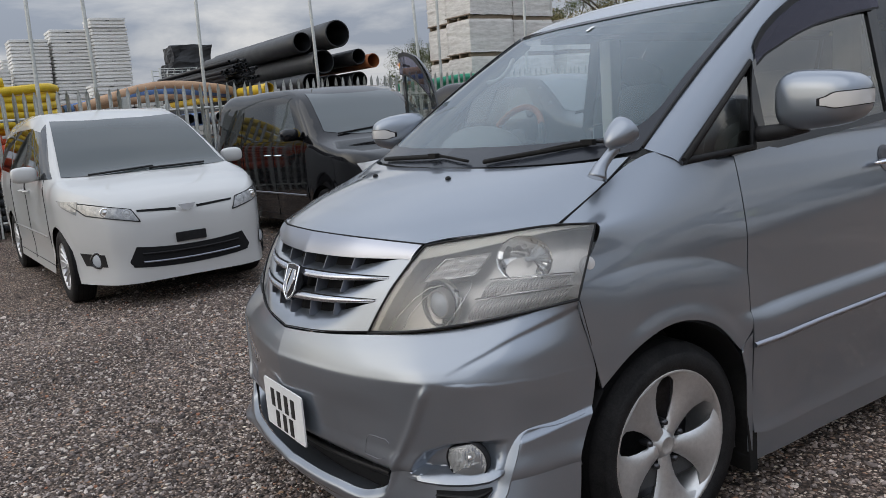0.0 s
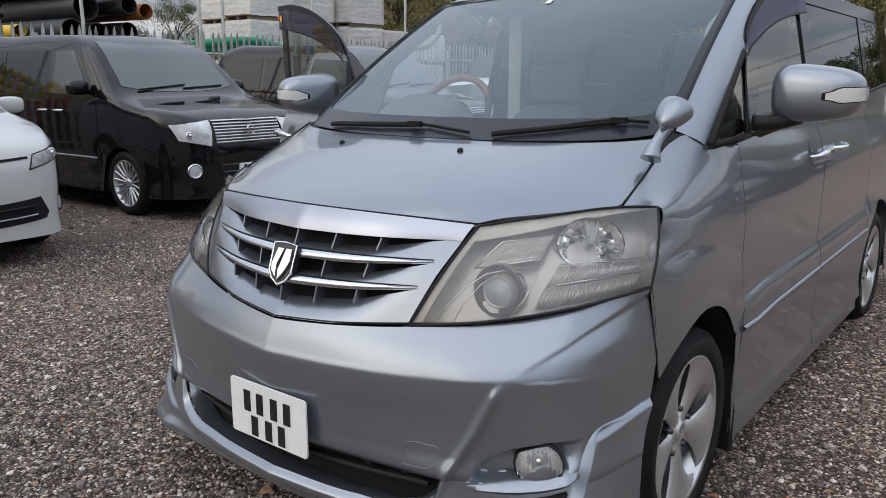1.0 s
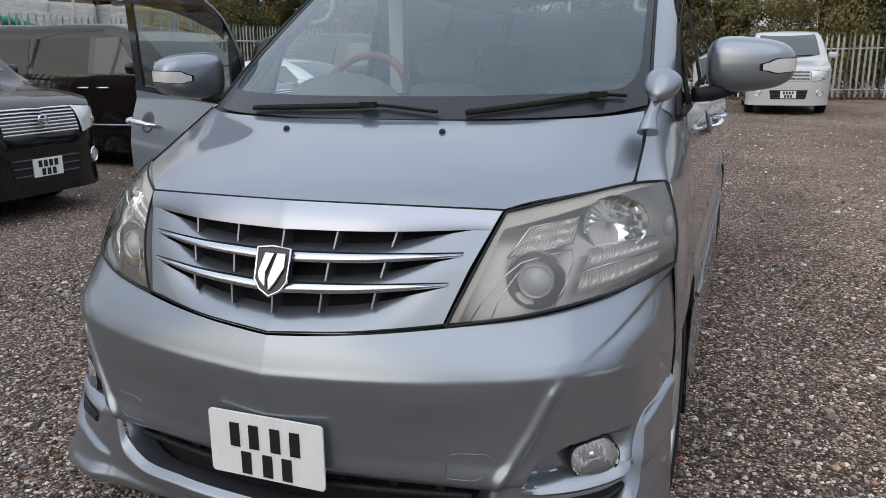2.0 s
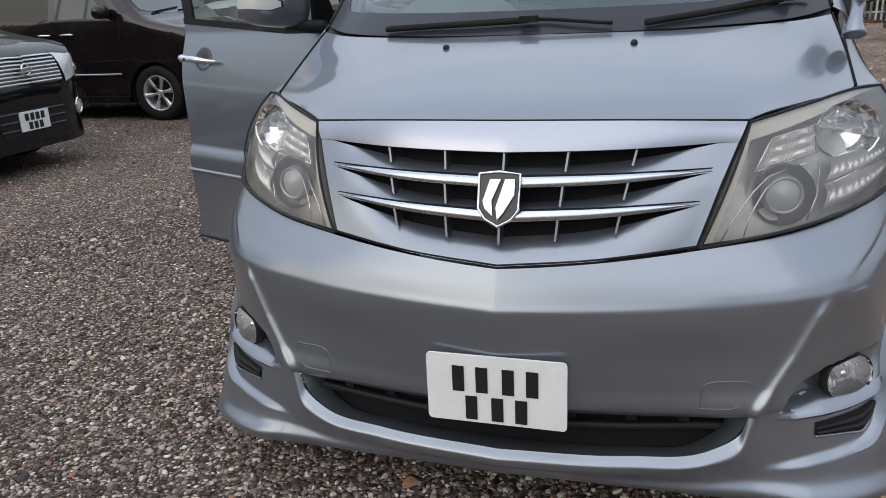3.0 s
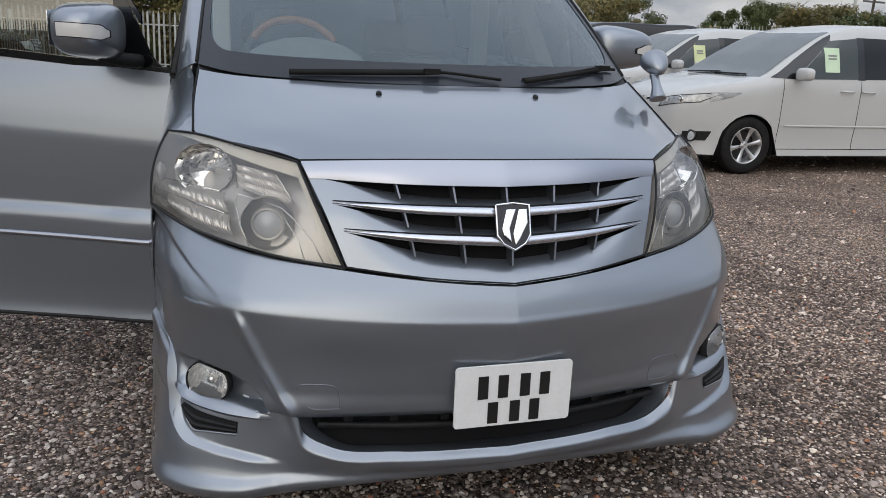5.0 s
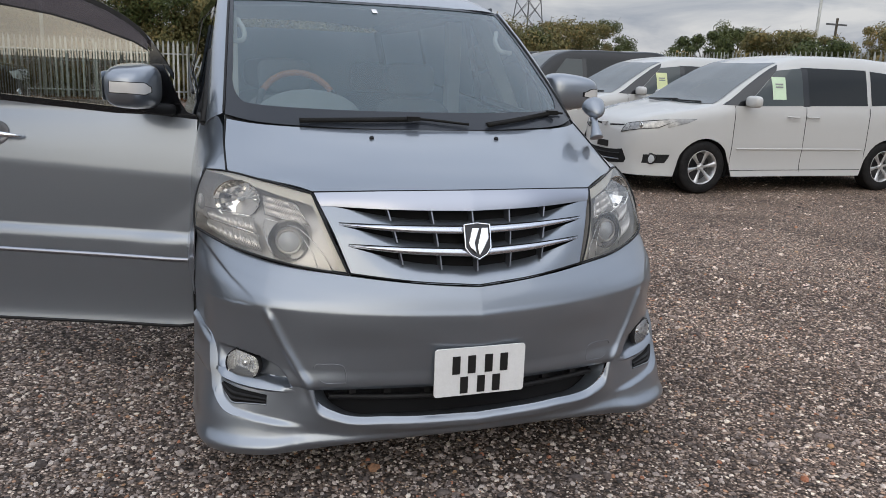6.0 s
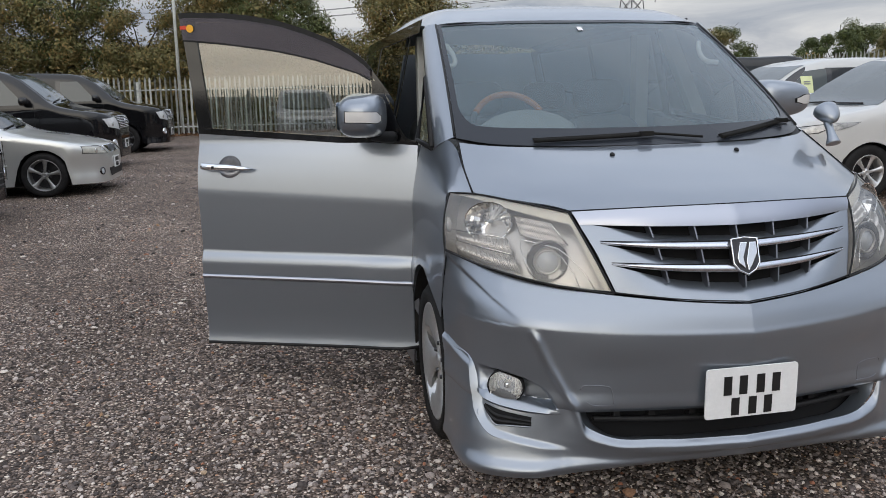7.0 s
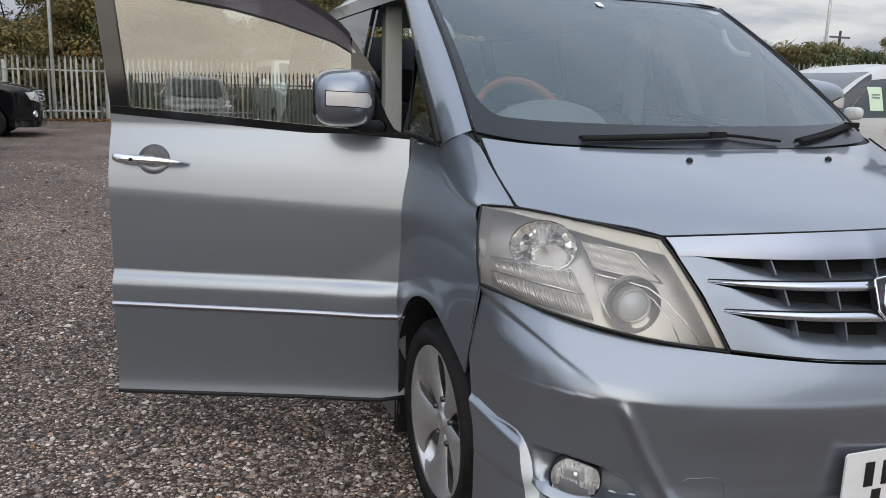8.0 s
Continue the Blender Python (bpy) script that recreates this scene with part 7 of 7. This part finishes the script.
G_STORE = -.12
for y, z, r, x1 in ((7.0, 3.22, .29, -13.2), (6.75, 2.66, .26, -13.5), (7.42, 2.72, .17, -13.1), (6.35, 2.18, .24, -13.3), (7.0, 2.12, .27, -13.6), (7.55, 2.22, .20, -13.4)):
    make_pipe(-21.0, x1, y, z, r, M_HDPE, "large black plastic pipe in a stack")
make_pipe(-20.0, -13.0, 7.72, 2.62, .155, M_CLAY, "orange clay-coloured pipe in the stack")
make_pipe(-20.5, -13.9, 6.48, 3.12, .22, M_HDPE, "large black plastic pipe on top of the stack")
rng = random.Random(11)
for k in range(9):
    for j in range(4):
        mtl = [M_GREYPIPE, M_GREYPIPE, M_BLUEPIPE, M_HDPE, M_TANPIPE][rng.randrange(5)]
        make_pipe(-22 - rng.random() * 2, -13.0 + rng.uniform(-.35, .25), 3.55 + .30 * k + rng.uniform(-.03, .03), G_STORE + .16 + .52 * j + rng.uniform(0, .06), rng.uniform(.09, .135), mtl, "stacked plastic pipe in the store")
make_pipe(-20, -12.9, 5.2, 2.12, .11, M_YELLOW, "yellow plastic pipe on the stack")
for k in range(3):
    b = bmesh.new()
    tube(b, spline([(-13.4, 1.2 + .2 * k, 1.9), (-14.0, 3.2, 2.10 + .1 * k), (-15.0, 4.8 + .3 * k, 2.15), (-17.5, 6.0, 2.1)], 24), .10, 10)
    tagged(part("bent_pipe", b, M_TANPIPE if k != 1 else M_BLUEPIPE), "long bent plastic duct lying over the stack", "pipe", "bent ducts")
# bundle of thin black tubes, seen end on
b = bmesh.new()
for k in range(64):
    a, rr = rng.uniform(0, 6.28), .42 * math.sqrt(rng.random())
    o = Vector((-14.6, 5.25 + rr * math.cos(a), 2.52 + rr * .85 * math.sin(a)))
    lathe(b, [(0, .030), (0, .042), (-6, .042)], 8, Matrix.Translation(o))
tagged(part("tube_bundle", finish(b), M_HDPE), "strapped bundle of thin black tubes", "tubes", kind="stuff")
# trestle that carries the pipes
for x in (-14.5, -17, -19.5):
    b = bmesh.new()
    for y in (3.3, 6.1, 8.0):
        box(b, x - .06, x + .06, y - .06, y + .06, G_STORE, 2.0 if y > 6 else 1.7)
    box(b, x - .06, x + .06, 3.2, 8.1, 1.66, 1.80)
    tagged(part("pipe_trestle", finish(b), M_STEELDARK), "dark steel trestle under the pipes", "trestle", "trestles")


def coil(x, y, z, R, r, turns, material, label):
    b = bmesh.new()
    pts = []
    for k in range(turns * 28 + 1):
        a = 2 * math.pi * k / 28
        q = k / 28
        pts.append((x + (R + .04 * math.sin(q * 3)) * math.cos(a), y + (R + .03 * math.cos(q * 5)) * math.sin(a), z + r * 1.9 * q + .02 * math.sin(a * 3 + q)))
    tube(b, pts, r, 8)
    return tagged(part("hose_coil", b, material), label, "hose", "hose coils")


coil(-13.4, .45, 1.55, .85, .075, 6, M_YELLOW, "coil of yellow hose stacked behind the fence")
coil(-13.3, -1.3, 1.60, .80, .075, 6, M_YELLOW, "coil of yellow hose stacked behind the fence")
coil(-13.4, .30, .55, .85, .08, 6, M_REDHOSE, "coil of orange-red hose under the yellow one")
coil(-13.3, -1.5, .55, .85, .08, 6, M_REDHOSE, "coil of orange-red hose under the yellow one")
coil(-13.4, -.5, G_STORE + .1, 1.2, .08, 6, M_HDPE, "coil of black hose at the foot of the stack")
for k in range(3):
    b = bmesh.new()
    tube(b, spline([(-13.2 - .5 * k, 9.0, 2.05), (-13.3 - .5 * k, 10.6, 2.18 - .1 * k), (-13.6, 12.4, 1.9), (-13.8, 13.6, 1.75)], 20), .09, 8)
    tagged(part("green_duct", b, M_GREENHOSE), "green plastic duct lying along the fence", "pipe", "green ducts")
b = bmesh.new()
box(b, -15.2, -13.0, 8.8, 14.2, G_STORE, 1.62)
tagged(part("steel_skip", finish(b, bevel=.03), M_STEELDARK), "dark steel skip behind the fence", "skip")


def crate_stack(x, y, n, w, label, rows=2, turn=0):
    """A tower of slatted white crates: each crate a rim, slats and corner posts."""
    root = thing("crate_stack", label, "crates", pose(x, y, G_STORE, 0, 0, turn), group="crate stacks")
    proto = slot = None
    for k in range(n):
        b = bmesh.new()
        h = .36
        prof = [(0, 0), (.080, 0), (.085, .055), (.122, .055), (.127, 0), (.207, 0), (.212, .055), (.250, .055), (.255, -.004), (.330, -.008), (.334, .055), (.352, .055)]
        rows = []
        for z, d in prof:
            q, c = w - d, .03
            rows.append([(q, -q + c, z), (q, q - c, z), (q - c, q, z), (-q + c, q, z), (-q, q - c, z), (-q, -q + c, z), (-q + c, -q, z), (q - c, -q, z), (q, -q + c, z)])
        rows.append([(x * .94, y * .94, .340) for x, y, z in rows[-1]])
        rows.append([(x * .01, y * .01, .336) for x, y, z in rows[0]])
        grid(b, rows)
        bmesh.ops.remove_doubles(b, verts=b.verts, dist=.0005)
        for f in b.faces:
            f.smooth = False
        if proto is None:
            proto = part("crate", b, M_CRATE, root)
            proto.matrix_local = Matrix.Translation((0, 0, 0))
        else:
            b.free()
            o = new("crate", proto.data)
            o.parent = root
            r2 = random.Random(k)
            o.matrix_local = pose(r2.uniform(-.03, .03), r2.uniform(-.03, .03), k * h, 0, 0, r2.uniform(-1.5, 1.5))
        if slot is None:
            b = bmesh.new()
            box(b, w - .004, w + .003, -.07, .07, .235, .270)
            slot = part("handle_slot", finish(b, bevel=.002), M_VOID, proto, "dark handle slot").data
        else:
            new("handle_slot", slot).parent = o


for x, y, n in ((-29.6, 2.9, 14), (-29.8, 4.25, 15), (-29.4, 5.6, 16), (-28.8, 1.5, 11), (-30.5, .2, 10), (-33, 1.2, 12), (-26.5, 3.4, 8), (-26.4, 4.8, 9), (-26.2, 6.1, 8), (-27.0, -1.6, 7), (-33, 2.9, 13)):
    crate_stack(x, y, n, .62, "tall stack of pale slatted plastic crates")


PALLET_BEARER = PALLET_BOARD = None


def block_pallet(x, y, z, sx, sy, h, label, wrap=True, seed=0):
    """A pallet of stacked kerb blocks under loose stretch wrap."""
    root = thing("block_pallet", label, "blocks", pose(x, y, z, 0, 0, random.Random(seed).uniform(-4, 4)), group="block pallets")
    global PALLET_BEARER, PALLET_BOARD
    for k in (-1, 0, 1):
        if PALLET_BEARER is None:
            b = bmesh.new()
            box(b, -.05, .05, -sy, sy, 0, .09)
            o = part("pallet_bearer", finish(b, bevel=.004), M_PALLET, root, "grey wooden pallet bearer")
            PALLET_BEARER = o.data
        else:
            o = new("pallet_bearer", PALLET_BEARER)
            o.parent = root
        o.matrix_local = Matrix.Translation((k * sx * .85, 0, 0))
    for k in range(5):
        if PALLET_BOARD is None:
            b = bmesh.new()
            box(b, -sx, sx, -.05, .05, .092, .122)
            o = part("pallet_board", finish(b, bevel=.003), M_PALLET, root, "grey wooden deck board")
            PALLET_BOARD = o.data
        else:
            o = new("pallet_board", PALLET_BOARD)
            o.parent = root
        o.matrix_local = Matrix.Translation((0, -sy + 2 * sy * k / 4, 0))
    r2 = random.Random(seed)
    proto = None
    rows = int(h / .17)
    for j in range(rows):
        for i in range(4):
            if proto is None:
                b = bmesh.new()
                box(b, -sx * .98, sx * .98, -sy / 4 + .004, sy / 4 - .004, 0, .162)
                proto = part("block", finish(b, bevel=.008), M_BLOCK, root)
                o = proto
            else:
                o = new("block", proto.data)
                o.parent = root
            o.matrix_local = pose(r2.uniform(-.012, .012), -sy + sy / 4 + i * sy / 2, .125 + j * .168)
    if wrap:
        b = bmesh.new()
        ring = [(sx + .012, -sy - .012), (sx + .012, sy + .012), (-sx - .012, sy + .012), (-sx - .012, -sy - .012), (sx + .012, -sy - .012)]
        pts = []
        for (x0, y0), (x1, y1) in zip(ring, ring[1:]):
            pts += [(x0 + (x1 - x0) * t / 10, y0 + (y1 - y0) * t / 10) for t in range(10)]
        pts.append(ring[-1])
        rows2 = []
        for j in range(21):
            z0 = .10 + (h * .97 - .06) * j / 20
            row = []
            for px, py in pts:
                n1 = noise.noise((px * 1.6 + seed, py * 1.6, z0 * 26)) + .6 * noise.noise((px * 4 + seed, py * 4, z0 * 60))
                f = 1 + .030 * n1 - .03 * (j == 20)
                row.append((px * f, py * f, z0 + .02 * noise.noise((px * 3, py * 3, seed))))
            rows2.append(row)
        grid(b, rows2)
        part("stretch_wrap", finish(b), M_WRAP, root, "crumpled pale stretch wrap")


k = 0
for x, y, tiers in ((-15.0, 12.2, 5), (-15.2, 13.8, 6), (-14.8, 15.4, 4), (-15.1, 17.1, 3), (-15.3, 18.9, 3), (-16.8, 12.8, 6), (-17.0, 14.8, 6)):
    for j in range(tiers):
        k += 1
        block_pallet(x, y, G_STORE + j * .962, .55, .70, .92, "pallet of pale concrete blocks under stretch wrap", seed=k)
for z, o, w in ((2.6, 0, .75), (3.25, .12, .70), (3.9, -.10, .72)):
    b = bmesh.new()
    box(b, -w, w, -w, w, 0, .62)
    bmesh.ops.subdivide_edges(b, edges=b.edges, cuts=4, use_grid_fill=True)
    for v in b.verts:
        v.co += Vector(noise.noise_vector(v.co * 2.3 + Vector((z, 0, 0)))) * .12
    bale = tagged(part("dark_bale", finish(b), M_HDPE), "bulging dark plastic bale in a stack", "bale", "dark bales")
    bale.matrix_world = pose(-28.4 + o, 8.15 - o, z, 0, 0, 20 * o)
b = bmesh.new()
box(b, -29.0, -27.8, 7.65, 8.65, G_STORE, 2.7)
tagged(part("bale_base", finish(b, bevel=.05), M_BLOCK), "pale block stand under the bales", "stand")
for x, y in ((-25.0, 8.0), (-25.2, 9.4), (-24.6, 6.6)):
    root = thing("stillage", "galvanised wire mesh stillage with stacked cages", "stillage", pose(x, y, G_STORE), group="stillages")
    for zz in range(3):
        z0 = zz * 1.2
        for sx in (-.5, .5):
            b = bmesh.new()
            for sy in (-.6, .6):
                tube(b, [(sx, sy, z0), (sx, sy, z0 + 1.15)], .03, 5)
            for j in range(7):
                tube(b, [(sx, -.6, z0 + .1 + j * .17), (sx, .6, z0 + .1 + j * .17)], .012, 4)
            for j in range(6):
                tube(b, [(sx, -.6 + j * .24, z0), (sx, -.6 + j * .24, z0 + 1.1)], .008, 4)
            part("cage_side", finish(b), M_GALV, root)


# ---- trees and hedge ----
def leaf_cloud(centres, per, size, seed, squash=.8):
    """Many small leaf faces round clump centres (point, radius); returns vertices and faces."""
    rng = random.Random(seed)
    verts, faces = [], []
    for c, R in centres:
        for _ in range(per):
            d = Vector((rng.gauss(0, 1), rng.gauss(0, 1), rng.gauss(0, 1))).normalized()
            p = c + Vector((d.x, d.y, d.z * squash)) * R * (rng.random() ** .45)
            nrm = (d + Vector((rng.uniform(-.8, .8), rng.uniform(-.8, .8), rng.uniform(-.3, .9)))).normalized()
            a = nrm.orthogonal().normalized()
            a = Matrix.Rotation(rng.uniform(0, 6.28), 3, nrm) @ a
            b = nrm.cross(a)
            s = size * rng.uniform(.6, 1.4)
            k = len(verts)
            verts += [p - a * s - b * s * .5, p + a * s, p + b * s * .8 - a * s * .3]
            faces.append([k, k + 1, k + 2])
    return verts, faces


def make_tree(x, y, h, spread, seed, leaf, size=.10, clumps=26, per=210, name="tree", label="", low=.15, group="yard trees"):
    rng = random.Random(seed)
    g = ground_z(x, y)
    root = thing(name, label, "tree", pose(x, y, g), group=group)
    b = bmesh.new()
    top = Vector((rng.uniform(-.3, .3), rng.uniform(-.3, .3), h * .75))
    trunk = [Vector((0, 0, -.2)), Vector((rng.uniform(-.1, .1), rng.uniform(-.1, .1), h * .25)), top * .7, top]
    tube(b, spline(trunk, 9), .1, 7, taper=[.16 * h / 6 * (1 - .085 * k) for k in range(9)])
    centres = []
    for k in range(clumps):
        a = rng.uniform(0, 6.28)
        f = rng.random()
        z = h * (low + (1 - low) * f)
        wid = spread * (1 - .55 * abs(f - .42) ** 1.2) * math.sqrt(rng.random())
        c = Vector((wid * math.cos(a), wid * math.sin(a), z))
        centres.append((c, rng.uniform(.45, .95) * h / 6.5))
        if k % 2 == 0:
            s0 = trunk[1].lerp(top, min(.9, f * .8))
            tube(b, [s0, s0.lerp(c, .55) + Vector((0, 0, .12)), c], .03, 5, taper=[.045 * h / 6, .03 * h / 6, .010])
    for k in range(10):
        c, R = centres[rng.randrange(len(centres))]
        d = Vector((rng.uniform(-1, 1), rng.uniform(-1, 1), rng.uniform(.2, 1.2))).normalized()
        tube(b, [c, c + d * R * 1.5], .01, 4, taper=[.014, .004])
    part("trunk", finish(b), M_BARK, root, "forked grey-brown trunk and limbs")
    v, f = leaf_cloud(centres, per, size, seed + 7)
    me = bpy.data.meshes.new("crown")
    me.from_pydata(v, [], f)
    me.materials.append(leaf)
    ob = new("crown", me)
    ob.parent = root
    return root


rng = random.Random(21)
x = -34.0
k = 0
while x < 15:
    k += 1
    big = x < 6
    h = rng.uniform(5.0, 6.6) if big else rng.uniform(2.9, 3.4)
    h = 4.0 if -7.4 < x < -5.3 else 3.5 if -.9 < x < 2.0 else 4.2 if 4 < x < 7 else h
    y = FENCE_Y + 2.4 + rng.uniform(0, 1.2)
    leaf = M_LEAFG if k % 3 == 0 else M_LEAF
    make_tree(x, y, h, rng.uniform(1.5, 2.1), 100 + k, leaf, size=.044 if x > -13 else .07, clumps=62, per=540 if x > -13 else 160, label="bushy autumn tree of green, ochre and brown leaves behind the fence", low=.08)
    x += rng.uniform(1.9, 2.7)
for x, y, h in ((16.5, 22, 2.8), (17.5, 19, 2.8), (17, 16.2, 2.5), (19, 24.5, 3.1), (21, 21, 3.1), (24, 17, 3.2), (23, 13, 3.1), (27, 23, 3.6), (18.5, 12.8, 2.6), (30, 17, 3.6), (33, 28, 4.2), (26, 32, 3.9), (19, 33, 3.7), (28, 8, 3.4), (-30, 30, 7), (-24, 33, 8), (-19, 22, 6.2), (-17.5, 26, 6.0), (-48, 31.5, 6.2), (-46, 34, 5.4)):
    k += 1
    make_tree(x, y, h, h * .5, 300 + k, M_LEAF if k % 3 == 0 else M_LEAFG, size=.042, clumps=44, per=430, label="rounded tree with thinning autumn leaves in the distance")
# dense low growth between the trunks
cs = []
for k in range(980):
    xx = rng.uniform(-30, 14)
    yy = FENCE_Y + 1.5 + rng.uniform(0, 2.0)
    cs.append((Vector((xx, yy, ground_z(xx, yy) + rng.uniform(.3, 3.0 if xx > 4 or -.9 < xx < 2 or -7.4 < xx < -5.3 else 5.0))), rng.uniform(.5, .9)))
for k in range(110):
    xx, yy = 13.6 + rng.uniform(0, 1.6), rng.uniform(2, 26)
    cs.append((Vector((xx, yy, ground_z(xx, yy) + rng.uniform(.3, 1.7))), rng.uniform(.5, .8)))
for k in range(200):
    xx, yy = rng.uniform(-33, 13), -19.4 - rng.uniform(0, 1.2)
    cs.append((Vector((xx, yy, ground_z(xx, yy) + rng.uniform(.3, 1.4))), rng.uniform(.5, .8)))
v, f = leaf_cloud(cs, 330, .053, 5)
me = bpy.data.meshes.new("hedge")
me.from_pydata(v, [], f)
me.materials.append(M_LEAF)
tagged(new("hedge", me), "dense unkempt hedge of olive and brown leaves", "hedge", kind="stuff")
# fallen leaves and earth along the foot of the fence
cs = []
for k in range(240):
    xx = rng.uniform(-11, 12)
    yy = FENCE_Y - .1 + rng.uniform(-.5, .35) + .03 * (xx + 11)
    cs.append((Vector((xx, yy, ground_z(xx, yy) + .03)), rng.uniform(.15, .35)))
v, f = leaf_cloud(cs, 36, .045, 9, squash=.15)
M_LITTER = leaf_mat("leaf_litter", [(0.05, (0.05, 0.028, 0.014)), (0.4, (0.12, 0.06, 0.028)), (0.7, (0.19, 0.095, 0.04)), (0.95, (0.26, 0.15, 0.07))])
me = bpy.data.meshes.new("leaf_litter")
me.from_pydata(v, [], f)
me.materials.append(M_LITTER)
tagged(new("leaf_litter", me), "rust-brown fallen leaves along the fence foot", "leaves", kind="stuff")


# ---- far off: pylon, poles, wires ----
def make_pylon(x, y, h):
    root = thing("pylon", "dark lattice electricity pylon in the distance", "pylon", pose(x, y, 0, 0, 0, 20))
    b = bmesh.new()
    w = lambda z: 3.4 * (1 - z / h) ** 1.1 + .55
    zs = [h * t for t in (0, .16, .30, .42, .53, .62, .70, .77, .84, .91, 1)]
    for sx, sy in ((1, 1), (1, -1), (-1, 1), (-1, -1)):
        tube(b, [(sx * w(z), sy * w(z), z) for z in zs], .16, 4)
    for z0, z1 in zip(zs, zs[1:]):
        for sy in (1, -1):
            tube(b, [(-w(z0), sy * w(z0), z0), (w(z1), sy * w(z1), z1)], .09, 4)
            tube(b, [(w(z0), sy * w(z0), z0), (-w(z1), sy * w(z1), z1)], .09, 4)
            tube(b, [(sy * w(z0), -w(z0), z0), (sy * w(z1), w(z1), z1)], .09, 4)
            tube(b, [(sy * w(z0), w(z0), z0), (sy * w(z1), -w(z1), z1)], .09, 4)
    part("lattice", finish(b), M_STEELDARK, root)
    for z, L in ((h * .66, 7.5), (h * .79, 9.0), (h * .92, 6.5)):
        b = bmesh.new()
        for s in (1, -1):
            tube(b, [(s * w(z), 0, z), (s * L, 0, z + .3)], .12, 4)
            tube(b, [(s * w(z), 0, z + 2.0), (s * L, 0, z + .3)], .10, 4)
            tube(b, [(s * L, 0, z + .3), (s * L, 0, z - 1.8)], .10, 5)
        part("cross_arm", finish(b), M_STEELDARK, root)
    return root


make_pylon(78.4, 174, 36)
b = bmesh.new()
for z in (27.5, 26, 31.5):
    for o in (-7, 7):
        tube(b, [(78.4 + o, 174, z - 2 + 2 * (o > 0)), (-10, 196, z - 8), (-110, 220, z - 2)], .05, 4)
tagged(part("power_lines", b, M_STEELDARK), "thin sagging power lines across the sky", "cables", kind="structure")


def make_post(x, y, h, r, label, arm):
    root = thing("lamp_post" if not arm else "telegraph_pole", label, "post", pose(x, y, ground_z(x, y)))
    b = bmesh.new()
    tube(b, [(0, 0, -.2), (0, 0, h * .5), (0, 0, h)], r, 8, taper=[r, r * .85, r * .7])
    part("post_shaft", b, M_GALV if not arm else M_BARK, root)
    b = bmesh.new()
    if arm:
        box(b, -.9, .9, -.06, .06, h - .5, h - .38)
    else:
        box(b, -.12, .12, -.28, .10, h - .03, h + .06)
    part("cross_arm" if arm else "lantern", finish(b, bevel=.01), M_STEELDARK, root)


make_post(33.2, 34.1, 9, .10, "slim grey lamp post beyond the fence", False)
make_post(43.5, 43.3, 6.4, .12, "old wooden telegraph pole with a cross arm", True)
make_post(-4.9, FENCE_Y + .9, 7.5, .06, "slim grey lamp post behind the hedge", False)
